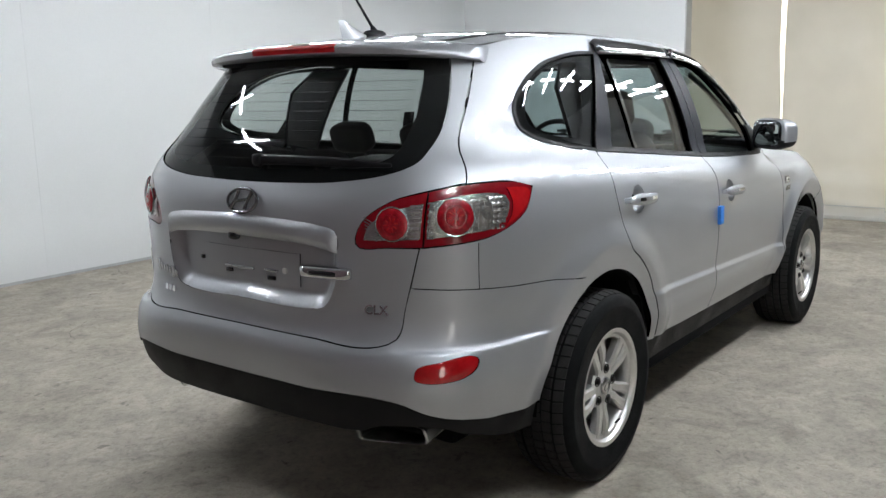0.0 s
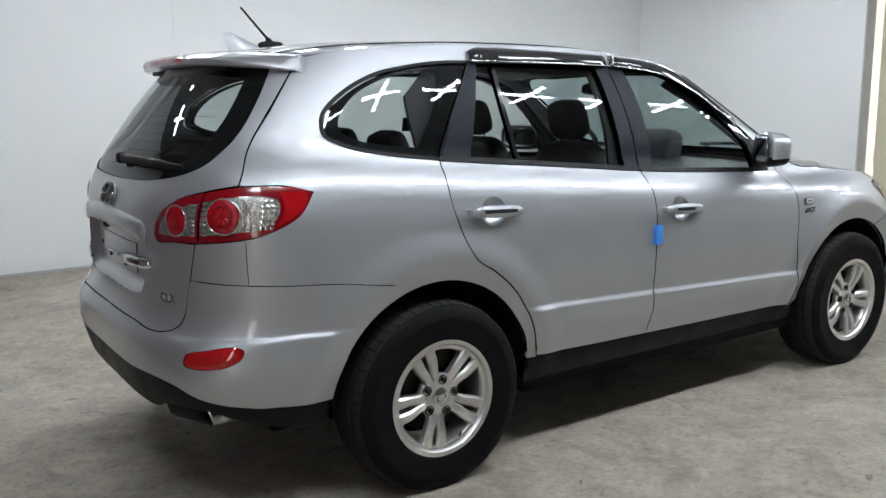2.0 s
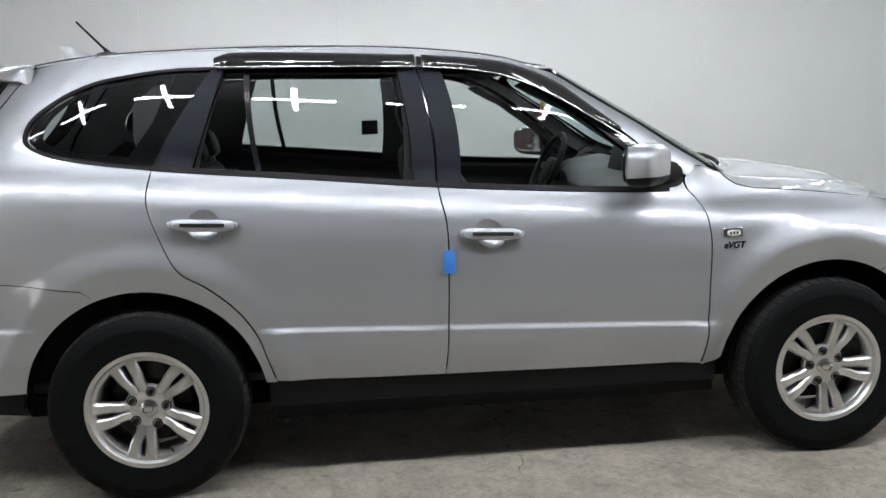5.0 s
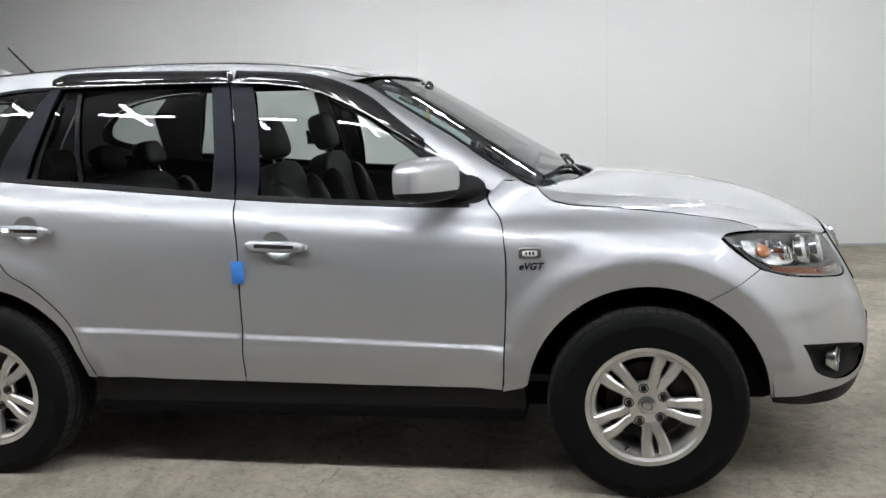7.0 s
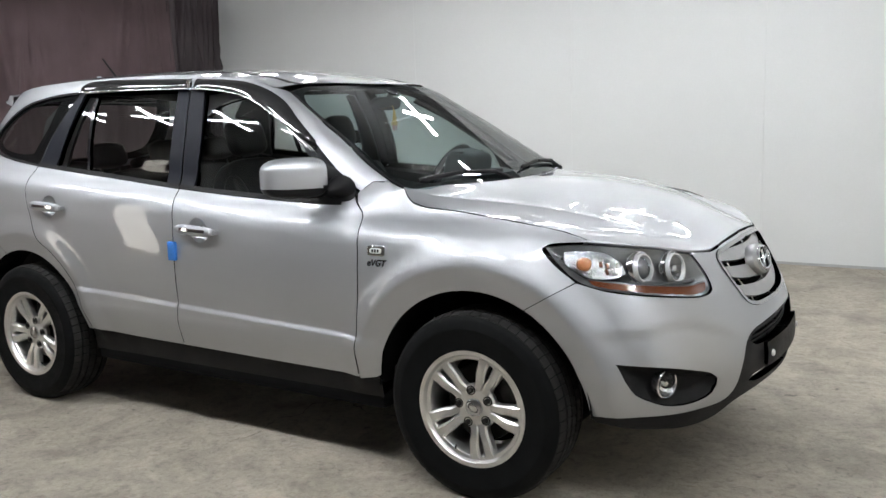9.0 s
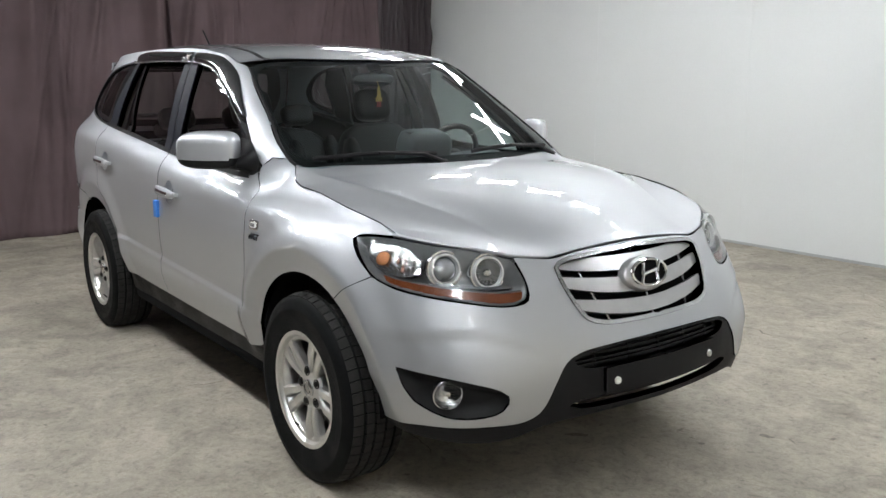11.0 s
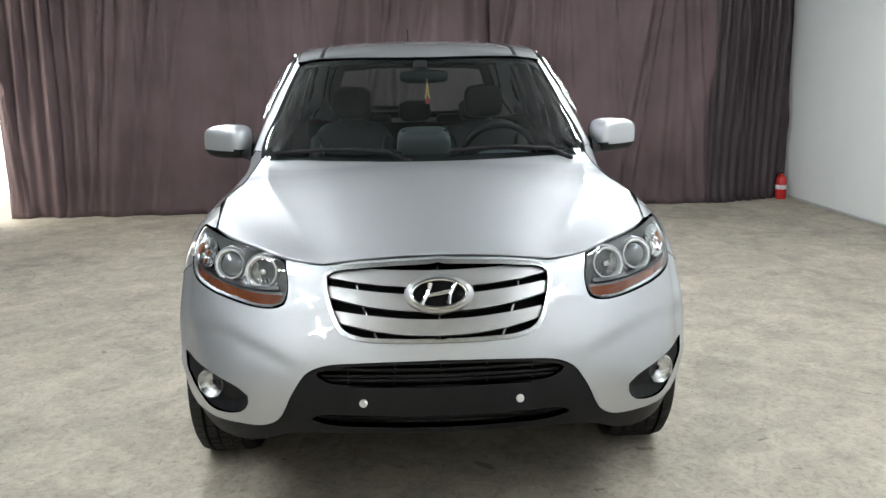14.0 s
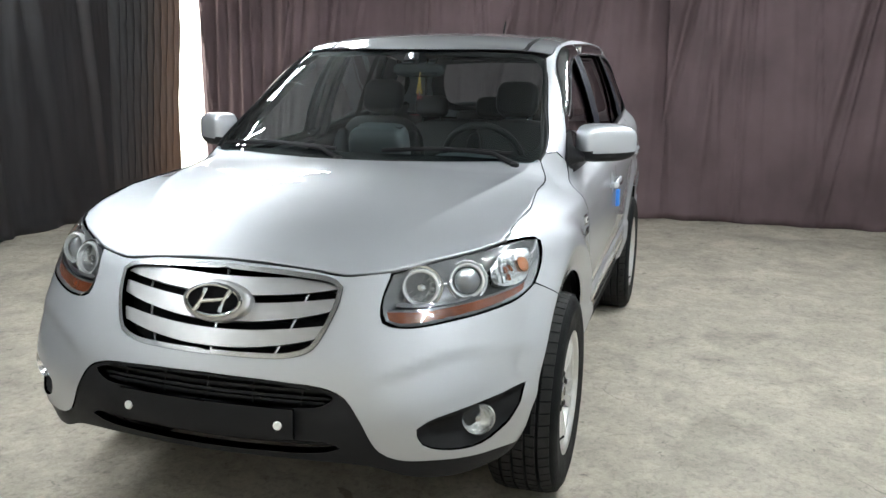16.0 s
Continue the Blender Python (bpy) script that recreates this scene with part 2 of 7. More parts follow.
def part(name, bm, mat, parent=None, label="", smooth=True, m=None):
    """Links a bmesh, or a mesh, as one object, under parent where one is given."""
    if isinstance(bm, bpy.types.Mesh):
        me = bm
    else:
        bmesh.ops.recalc_face_normals(bm, faces=bm.faces)
        me = bpy.data.meshes.new(name)
        bm.to_mesh(me)
        bm.free()
        me.materials.append(mat)
        if smooth:
            me.shade_smooth()
            me.set_sharp_from_angle(angle=radians(38))
    ob = new(name, me)
    if m is not None:
        ob.matrix_basis = m
    if parent is not None:
        ob.parent = parent
        ob.matrix_parent_inverse = world_of(parent).inverted()
    if label:
        ob["label"] = label
    return ob


def add_box(bm, lo, hi, bevel=0.0, seg=2, m=None):
    c = [(a + b) / 2 for a, b in zip(lo, hi)]
    d = [abs(b - a) for a, b in zip(lo, hi)]
    geo = bmesh.ops.create_cube(bm, size=1, matrix=Matrix.Translation(c) @ Matrix.Diagonal((*d, 1)))
    vs = geo["verts"]
    if bevel:
        es = list({e for v in vs for e in v.link_edges})
        out = bmesh.ops.bevel(bm, geom=es, offset=bevel, segments=seg, affect="EDGES", profile=0.5)
        vs = list({v for f in out["faces"] for v in f.verts} | {v for v in vs if v.is_valid})
        seen, todo = set(vs), list(vs)
        while todo:
            for e in todo.pop().link_edges:
                for v in e.verts:
                    if v not in seen:
                        seen.add(v), todo.append(v)
        vs = list(seen)
    if m is not None:
        bmesh.ops.transform(bm, matrix=m, verts=vs)
    return vs


def add_lathe(bm, profile, seg=48, m=None, closed=False):
    """Turns (radius, height) pairs round the z axis."""
    rows = []
    for r, h in profile:
        if r < 1e-6:
            rows.append([bm.verts.new((0, 0, h))])
        else:
            rows.append([bm.verts.new((r * math.cos(2 * math.pi * k / seg), r * math.sin(2 * math.pi * k / seg), h)) for k in range(seg)])
    pairs = list(zip(rows, rows[1:])) + ([(rows[-1], rows[0])] if closed else [])
    for a, b in pairs:
        for k in range(seg):
            j = (k + 1) % seg
            q = [a[k % len(a)], a[j % len(a)], b[j % len(b)], b[k % len(b)]]
            q = list(dict.fromkeys(q))
            if len(q) > 2:
                bm.faces.new(q)
    vs = [v for row in rows for v in row]
    if m is not None:
        bmesh.ops.transform(bm, matrix=m, verts=vs)
    return vs


def add_tube(bm, pts, radius, seg=8, flat=1.0, ends=True):
    """A tube along points; radius may be one per point; flat squeezes it across."""
    pts = [Vector(p) for p in pts]
    rad = radius if isinstance(radius, (list, tuple)) else [radius] * len(pts)
    rows, up = [], Vector((0, 0, 1))
    for i, p in enumerate(pts):
        d = (pts[min(i + 1, len(pts) - 1)] - pts[max(i - 1, 0)]).normalized()
        a = d.cross(up)
        a = a.normalized() if a.length > 1e-3 else d.orthogonal().normalized()
        b = a.cross(d).normalized()
        rows.append([bm.verts.new(p + rad[i] * (a * math.cos(2 * math.pi * k / seg) + b * flat * math.sin(2 * math.pi * k / seg))) for k in range(seg)])
    for r, s in zip(rows, rows[1:]):
        for k in range(seg):
            bm.faces.new((r[k], r[(k + 1) % seg], s[(k + 1) % seg], s[k]))
    if ends:
        bm.faces.new(rows[0]), bm.faces.new(rows[-1])
    return [v for row in rows for v in row]


def add_pillow(bm, size, e1=0.5, e2=0.5, m=None, nu=24, nv=14, shape_fn=None):
    """A rounded block: a superellipsoid of the given whole size."""
    def sp(c, e):
        return math.copysign(abs(c) ** e, c)
    rows = []
    for i in range(nv + 1):
        v = -math.pi / 2 + math.pi * i / nv
        if i in (0, nv):
            rows.append([bm.verts.new((0, 0, size[2] / 2 * sp(math.sin(v), e1)))])
            continue
        rows.append([bm.verts.new((size[0] / 2 * sp(math.cos(v), e1) * sp(math.cos(w), e2), size[1] / 2 * sp(math.cos(v), e1) * sp(math.sin(w), e2),
                                   size[2] / 2 * sp(math.sin(v), e1))) for w in (2 * math.pi * k / nu for k in range(nu))])
    for a, b in zip(rows, rows[1:]):
        for k in range(nu):
            q = list(dict.fromkeys([a[k % len(a)], a[(k + 1) % nu % len(a)], b[(k + 1) % nu % len(b)], b[k % len(b)]]))
            if len(q) > 2:
                bm.faces.new(q)
    vs = [v for row in rows for v in row]
    if shape_fn:
        for v in vs:
            v.co = shape_fn(v.co)
    if m is not None:
        bmesh.ops.transform(bm, matrix=m, verts=vs)
    return vs


def box(name, lo, hi, mat, parent=None, bevel=0.0, label="", m=None):
    bm = bmesh.new()
    add_box(bm, lo, hi, bevel, 2, m)
    return part(name, bm, mat, parent, label)



def curve(*pts):
    """A smooth function through (x, y) pairs."""
    xs, ys = np.array(pts, float).T
    m = np.gradient(ys, xs)
    def f(x):
        x = np.clip(np.asarray(x, float), xs[0], xs[-1])
        i = np.clip(np.searchsorted(xs, x) - 1, 0, len(xs) - 2)
        h = xs[i + 1] - xs[i]
        t = (x - xs[i]) / h
        return (ys[i] * (1 + 2 * t) * (1 - t) ** 2 + m[i] * h * t * (1 - t) ** 2
                + ys[i + 1] * t * t * (3 - 2 * t) - m[i + 1] * h * t * t * (1 - t))
    return f


def ease(t):
    t = np.clip(t, 0.0, 1.0)
    return t * t * (3 - 2 * t)


# The body's shape: plan outlines by height, a superellipse quarter before and behind the middle XM.
XM, WHEEL_X, HUB_Z, BLISTER = -0.5, 1.35, 0.36, 0.535
half_width = curve((0.2, 0.84), (0.3, 0.868), (0.42, 0.893), (0.5, 0.908), (0.545, 0.918), (0.575, 0.917), (0.7, 0.927), (0.85, 0.93),
                   (1.0, 0.922), (1.06, 0.91), (1.1, 0.888), (1.15, 0.842), (1.2, 0.818), (1.26, 0.805), (1.35, 0.778),
                   (1.45, 0.742), (1.55, 0.697), (1.62, 0.66), (1.68, 0.625), (1.74, 0.57))
rear_x = curve((0.2, -2.22), (0.3, -2.275), (0.4, -2.315), (0.5, -2.342), (0.6, -2.348), (0.66, -2.342), (0.7, -2.318), (0.74, -2.306), (0.85, -2.305),
               (1.0, -2.3), (1.12, -2.285), (1.2, -2.25), (1.3, -2.200), (1.4, -2.136), (1.5, -2.060), (1.6, -1.97), (1.68, -1.89), (1.75, -1.8))
rear_p = curve((0.2, 9), (0.6, 9.5), (0.75, 9), (1.2, 9), (1.4, 7), (1.75, 6))
rear_q = curve((0.2, 3.5), (0.6, 3.8), (0.75, 2.9), (1.2, 2.8), (1.75, 2.8))
nose_x = curve((0.2, 2.2), (0.3, 2.25), (0.4, 2.285), (0.52, 2.295), (0.62, 2.278), (0.75, 2.222), (0.85, 2.168), (0.93, 2.115), (1.0, 2.04), (1.1, 1.9))
nose_p = curve((0.2, 16), (0.6, 16), (0.8, 14), (1.1, 14))
nose_q = curve((0.2, 1.82), (0.6, 1.78), (0.8, 1.78), (1.1, 1.78))
screen_x = curve((1.0, 1.31), (1.1, 1.175), (1.16, 1.088), (1.2, 1.025), (1.3, 0.858), (1.4, 0.692), (1.5, 0.525), (1.57, 0.405), (1.61, 0.33), (1.66, 0.2), (1.75, -0.05))
screen_p = curve((1.0, 18), (1.2, 18), (1.5, 14), (1.75, 11))
screen_q = curve((1.0, 2.0), (1.2, 2.0), (1.5, 2.0), (1.75, 2.0))
FRONT_X1, REAR_X1 = 0.88, 0.86


def raked(x, z):
    return z + 0.08 * ease((z - 0.45) / 0.5) * (x + 0.23 - 0.45 * np.maximum(0, x - 0.8))


def ring(front, upper, z):
    """Length, exponents and the corner of one quarter of the outline at z."""
    if front:
        if upper:
            a, p, q = screen_x(z) - XM, screen_p(z), screen_q(z)
        else:
            a, p, q = nose_x(z) - XM, nose_p(z), nose_q(z)
        c = FRONT_X1
    else:
        a, p, q, c = XM - rear_x(z), rear_p(z), rear_q(z), REAR_X1
    return a, p, q, c, (1 - c ** p) ** (1 / q)


def shape(u, z, upper=False):
    """The right side's surface at the chart's (u, z): u > 0 ahead of XM, |u| = 1 the corner, 2 the centre line."""
    u, z = np.broadcast_arrays(np.asarray(u, float), np.asarray(z, float))
    out = np.zeros(u.shape + (3,))
    for front in (True, False):
        k = (u >= 0) if front else (u < 0)
        if not k.any():
            continue
        zz, s = z[k], np.abs(u[k])
        a, p, q, c, y1 = ring(front, upper, zz)
        side = s <= 1
        xx = np.where(side, np.minimum(s, 1) * c, 0)
        yy = np.where(side, (1 - xx ** p) ** (1 / q), y1 * np.clip(2 - s, 0, 1))
        xx = np.where(side, xx, (1 - yy ** q) ** (1 / p))
        x = XM + a * xx * (1 if front else -1)
        y = half_width(raked(x, zz)) * yy
        if not upper:
            for wx in (WHEEL_X, -WHEEL_X):
                r = np.hypot(x - wx, (zz - HUB_Z) * 0.99)
                blister = 0.027 * ease((0.645 - r) / 0.11) - 0.030 * np.clip((BLISTER - r) / 0.09, 0, 1)
                y = y + (1.0 if wx > 0 else 0.6) * blister * ease((y - 0.6) / 0.2) * ease((zz - 0.30) / 0.15)
            # the front fender's shoulder draws in towards the windscreen's foot
            y = y - (0.048 * ease((zz - 1.0) / 0.085) + 0.03 * ease((zz - 1.085) / 0.09)) * ease((x - 0.74) / 0.2) * ease((1.62 - x) / 0.4)
            crease = 0.604 - 0.037 * x
            y = y + 0.0125 * ease((crease + 0.016 - zz) / 0.028) * ease((zz - 0.40) / 0.12) * ease((x + 1.0) / 0.12) * ease((0.92 - x) / 0.1)
        out[k] = np.stack([x, -y, zz], -1)
    return out


def on_side(x, z, upper=False):
    """The chart's u of the side at x, z."""
    front = x >= XM
    a, p, q, c, y1 = ring(front, upper, z)
    f = min(abs(x - XM) / a, 1.0)
    s = f / c if f <= c else 2 - (1 - f ** p) ** (1 / q) / y1
    return (float(s if front else -s), z)


def on_end(front, y, z, upper=False):
    """The chart's u of the nose or tail at y (taken positive), z."""
    a, p, q, c, y1 = ring(front, upper, z)
    x = XM + a * (0.97 if front else -0.97)
    for _ in range(8):
        f = min(abs(y) / half_width(raked(x, z)), 1.0)
        g = (1 - f ** q) ** (1 / p)
        x = XM + a * g * (1 if front else -1)
    s = 2 - f / y1 if f <= y1 else g / c
    return (float(s if front else -s), z)


# ---- the room ----
ROOM_L, ROOM_R, ROOM_B, ROOM_F, ROOM_H = 4.58, -4.9, -5.9, 5.5, 3.35


def setting(ob, label, category):
    return tagged(ob, label, category, kind="structure")


def build_floor():
    bm = bmesh.new()
    add_box(bm, (ROOM_B - 1.6, ROOM_R - 1.6, -0.12), (ROOM_F + 2.2, ROOM_L + 0.3, 0.0))
    setting(part("floor", bm, concrete, smooth=False), "worn grey concrete floor with stains and scuffs", "floor")


def build_walls():
    # the long wall, of tall white panels that butt with fine joints
    wall = setting(box("wall_north", (ROOM_B, ROOM_L + 0.012, -0.02), (ROOM_F + 0.15, ROOM_L + 0.16, ROOM_H), wall_trim), "long white wall of tall smooth panels", "wall")
    edges = [ROOM_B, -4.26, -2.41, -0.56, 1.29, 3.14, 4.99, ROOM_F]
    for a, b in zip(edges, edges[1:]):
        box("panel", (a + 0.0007, ROOM_L, 0.0), (b - 0.0007, ROOM_L + 0.012, ROOM_H), wall_white, wall)
    strip = setting(box("baseboard", (ROOM_B, ROOM_L - 0.012, 0.0), (ROOM_F, ROOM_L, 0.022), wall_trim), "thin grey metal floor track along the white wall", "baseboard")
    # the end wall ahead of the car, with a tall opening
    wall = setting(box("wall_east", (ROOM_F, 1.53, 0.0), (ROOM_F + 0.14, ROOM_L + 0.012, ROOM_H), wall_white), "white end wall beside the tall window opening", "wall")
    setting(box("wall_east_end", (ROOM_F, ROOM_R, 0.0), (ROOM_F + 0.14, -3.2, ROOM_H), wall_white), "white end wall beyond the blinds", "wall")
    setting(box("trim", (ROOM_F - 0.008, 1.515, 0.0), (ROOM_F + 0.15, 1.53, ROOM_H), wall_trim), "dark edge trim of the wall opening", "trim")
    setting(box("wall_west", (ROOM_B - 0.12, -4.0, 0.0), (ROOM_B, ROOM_L + 0.16, ROOM_H), wall_white), "white wall behind the dark curtains", "wall")
    setting(box("wall_south", (-4.2, ROOM_R - 0.12, 0.0), (ROOM_F + 0.14, ROOM_R, ROOM_H), wall_white), "white wall behind the black curtain", "wall")
    ceil = setting(box("ceiling", (ROOM_B - 1.2, ROOM_R - 1.2, ROOM_H), (ROOM_F + 2.2, ROOM_L + 0.2, ROOM_H + 0.1), ceiling_white), "plain grey ceiling", "ceiling")
    # outside the corner gap and behind the blinds: plain bright day
    bm = bmesh.new()
    add_box(bm, (ROOM_B - 1.4, ROOM_R - 0.55, -0.02), (-3.0, ROOM_R - 0.5, ROOM_H))
    setting(part("backdrop_gap", bm, daylight), "bright daylight outside the curtain gap", "backdrop")
    bm = bmesh.new()
    add_box(bm, (ROOM_F + 1.6, -3.4, -0.02), (ROOM_F + 1.65, 2.6, ROOM_H))
    setting(part("backdrop_window", bm, daylight_warm), "bright warm daylight outside the window", "backdrop")
    setting(box("wall_recess", (ROOM_F + 0.14, 2.2, 0.0), (ROOM_F + 1.65, 2.3, ROOM_H), wall_white), "side of the window recess", "wall")
    setting(box("wall_recess_end", (ROOM_F + 0.14, -3.3, 0.0), (ROOM_F + 1.65, -3.2, ROOM_H), wall_white), "far side of the window recess", "wall")
    setting(box("window_sill", (ROOM_F + 0.35, -3.2, 0.0), (ROOM_F + 1.5, 2.2, 0.045), blind_cloth, None, 0.01), "low pale sill below the blinds", "sill")


def cloth(name, mat, along, lo, hi, at, top, folds, seed, label, deep=0.05, flare=None, slant=0.0):
    """A hanging cloth along 'x' or 'y' from lo to hi at the other coordinate; folds: (place, width, depth, lean)."""
    rnd = random.Random(seed)
    n, rows = int((hi - lo) / 0.022), 44
    verts, faces = [], []
    waves = [(rnd.uniform(2.0, 14.0), rnd.uniform(0, 6.28), rnd.uniform(0.2, 1.0)) for _ in range(9)]
    for j in range(rows + 1):
        h = j / rows
        z = 0.004 + h * top
        for i in range(n + 1):
            s = lo + (hi - lo) * i / n
            off = 0.0
            for f, p, a in waves:
                off += deep * 0.13 * a * math.sin(f * s + p + 0.9 * math.sin(z * 0.8 + p)) * (0.4 + 0.6 * h)
            for c, w, d, lean in folds:
                q = (s - c - lean * (h - 0.5)) / w
                grow = 0.35 + 0.65 * min(1, h * 1.6)
                off += d * grow * math.exp(-q * q) - 0.45 * d * grow * math.exp(-((q - 1.7) ** 2) * 1.5)
            off += 0.012 * noise.noise((s * 9, z * 2.2, seed)) + 0.006 * noise.noise((s * 26, z * 5, seed))
            low = max(0.0, 1 - z / 0.3)
            off += low * (0.05 * noise.noise((s * 5, z * 6, seed + 4)) + 0.03)
            if z < 0.16:
                off += 0.035 * (1 - z / 0.16) * math.sin(s * 11 + 3 * noise.noise((s * 2, 0, seed)))
            off += slant * (s - lo) / (hi - lo)
            ss = s
            if flare:
                ss = s + flare(i / n, h)
            verts.append((ss, at + off, z) if along == "x" else (at + off, ss, z))
    w = n + 1
    for j in range(rows):
        for i in range(n):
            a = j * w + i
            faces.append((a, a + 1, a + w + 1, a + w))
    me = mesh_of(name, verts, faces, mat)
    ob = new(name, me)
    so = ob.modifiers.new("cloth", "SOLIDIFY")
    so.thickness = 0.006
    so.offset = 0
    return tagged(ob, label, "curtain", group="curtains round the studio")


def build_curtains():
    rnd = random.Random(3)
    # back of the room: four lengths of brownish black cloth
    edges = [(-4.53, -1.9), (-1.93, 0.95), (0.92, 3.48), (3.44, 4.5)]
    for k, (a, b) in enumerate(edges):
        folds = []
        for _ in range(int((b - a) * 2.6)):
            folds.append((rnd.uniform(a, b), rnd.choice((0.02, 0.03, 0.045, 0.09)), rnd.uniform(0.04, 0.09), rnd.uniform(-0.7, 0.7)))
        for _ in range(int((b - a) * 1.3)):
            folds.append((rnd.uniform(a, b), rnd.uniform(0.010, 0.016), rnd.uniform(0.05, 0.085), rnd.uniform(-0.45, 0.45)))
        for _ in range(int((b - a) * 5)):
            folds.append((rnd.uniform(a, b), rnd.uniform(0.015, 0.035), rnd.uniform(0.012, 0.04), rnd.uniform(-0.25, 0.25)))
        if k == 3:
            folds += [(3.5 + 0.11 * i, 0.035, 0.07, 0.1) for i in range(9)]
        if k == 0:
            folds += [(-4.41 + 0.15 * i, 0.04, 0.06, 0.05) for i in range(6)]
        fl = None
        if k == 0:
            fl = lambda f, h: 0.05 * max(0, 1 - f * 3) * (1 - h) ** 2
        cloth("curtain", curtain_shaded if k == 3 else curtain_cloth, "y", a, b, -5.03 + (0.03 if k % 2 else 0.0), 3.2, folds, 11 + k,
              "brownish black curtain in deep gathered folds, coloured darker for shade, hem on the floor" if k == 3 else "brownish black curtain in loose folds behind the car", 0.05, fl, -0.3 if k == 3 else 0.0)
    # the side curtain, black, bunched towards the bright gap
    folds = [(-4.42 + 0.12 * i, 0.03, 0.09, -0.12) for i in range(10)]
    for _ in range(16):
        folds.append((rnd.uniform(-3.2, 5.6), rnd.uniform(0.04, 0.1), rnd.uniform(0.03, 0.07), rnd.uniform(-0.7, 0.7)))
    cloth("curtain", curtain_black, "x", -4.5, 5.45, -4.48, 3.2, folds, 31, "black curtain bunched in tight folds at the bright gap", 0.05,
          lambda f, h: (0.10 * (1 - h) - 0.16 * max(0, 0.25 - h)) * max(0, 1 - f * 7))
    bm = bmesh.new()
    add_tube(bm, [(-5.03, -4.45, 3.22), (-5.03, 4.55, 3.22)], 0.014)
    setting(part("curtain_rail", bm, dark_metal), "thin steel rail that carries the curtains", "rail")
    bm = bmesh.new()
    add_tube(bm, [(-4.6, -4.48, 3.22), (5.48, -4.48, 3.22)], 0.014)
    setting(part("curtain_rail", bm, dark_metal), "thin steel rail that carries the black curtain", "rail")


def build_blinds():
    for k, (a, b, x) in enumerate(((0.80, 1.98, 6.62), (-0.52, 0.735, 6.6), (-1.75, -0.50, 6.3), (-3.1, -1.78, 6.6))):
        root = new("roller_blind")
        root.location = (x, (a + b) / 2, 0)
        tagged(root, "cream fabric roller blind lit from behind, creased near its hem", "blind", group="blinds at the window")
        verts, faces = [], []
        n, rows = 14, 60
        for j in range(rows + 1):
            z = 0.05 + (3.15 - 0.05) * j / rows
            for i in range(n + 1):
                y = a + (b - a) * i / n
                wob = 0.012 * noise.noise((y * 2, z * 1.2, k)) + (0.045 * math.sin((0.95 - z) * 17 + 0.8 * y) * min(0.5, 0.95 - z) if z < 0.95 else 0)
                edge = 0.0 if (k != 0) else -0.045 * ease((2.0 - z) / 0.9) * (1 - i / n) ** 6
                verts.append((x + wob, y + edge, z))
        for j in range(rows):
            for i in range(n):
                q = j * (n + 1) + i
                faces.append((q, q + 1, q + n + 2, q + n + 1))
        ob = part("fabric", mesh_of("fabric", verts, faces, blind_cloth), blind_cloth, root)
        bm = bmesh.new()
        add_box(bm, (x - 0.012, a, 0.03), (x + 0.012, b, 0.055), 0.005)
        part("hem_bar", bm, wall_trim, root)
        bm = bmesh.new()
        add_tube(bm, [(x + 0.03, a, 3.19), (x + 0.03, b, 3.19)], 0.035, 12)
        part("roller", bm, fixture_white, root)


def build_lamps():
    z = 2.66
    for y, count in ((-1.95, 11), (1.95, 10)):
        for k in range(count):
            x = -3.02 + 0.76 * k
            root = new("ceiling_lamp")
            root.location = (x, y, z)
            tagged(root, "crossed white tube lamp hung below the ceiling", "lamp", group="crossed tube lamps")
            for turn in (90, 0):
                bm = bmesh.new()
                add_tube(bm, [(-0.24, 0, 0), (0.24, 0, 0)], 0.019, 10)
                part("tube", bm, tube_light, root, m=pose(x, y, z - (0.004 if turn else 0.0), 0, 0, turn))
            bm = bmesh.new()
            add_box(bm, (-0.035, -0.035, 0.012), (0.035, 0.035, 0.05), 0.008)
            add_tube(bm, [(0, 0, 0.045), (0, 0, ROOM_H - z)], 0.006, 8)
            part("base", bm, fixture_white, root, m=pose(x, y, z))


def build_extinguisher():
    x, y = -5.2, 4.42
    small = Matrix.Diagonal((0.85, 0.85, 0.85, 1))
    root = new("fire_extinguisher")
    root.location = (x, y, 0)
    tagged(root, "small red fire extinguisher standing on the floor beside the curtain", "extinguisher")
    bm = bmesh.new()
    add_lathe(bm, [(0, 0.0), (0.066, 0.0), (0.074, 0.012), (0.075, 0.25), (0.068, 0.29), (0.045, 0.325), (0.024, 0.338), (0.022, 0.355), (0, 0.355)], 28)
    part("cylinder", bm, extinguisher_red, root, m=pose(x, y, 0) @ small)
    bm = bmesh.new()
    add_lathe(bm, [(0.0755, 0.14), (0.0765, 0.142), (0.0765, 0.198), (0.0755, 0.20)], 28)
    part("paper_label", bm, white_plastic, root, "pale paper label", m=pose(x, y, 0) @ small)
    bm = bmesh.new()
    add_box(bm, (-0.018, -0.016, 0.35), (0.018, 0.016, 0.385), 0.004)
    add_box(bm, (-0.012, -0.01, 0.385), (0.10, 0.01, 0.40), 0.003)
    add_box(bm, (-0.012, -0.008, 0.362), (0.085, 0.008, 0.372), 0.003)
    part("valve", bm, gloss_black, root, m=pose(x, y, 0, 0, 0, -60) @ small)
    bm = bmesh.new()
    add_tube(bm, [(0.0, -0.02, 0.37), (0.0, -0.08, 0.35), (0.0, -0.092, 0.25), (0.0, -0.088, 0.1)], 0.009, 8)
    part("hose", bm, gloss_black, root, m=pose(x, y, 0, 0, 0, -60) @ small)


build_floor()
build_walls()
build_curtains()
build_blinds()
build_lamps()
build_extinguisher()


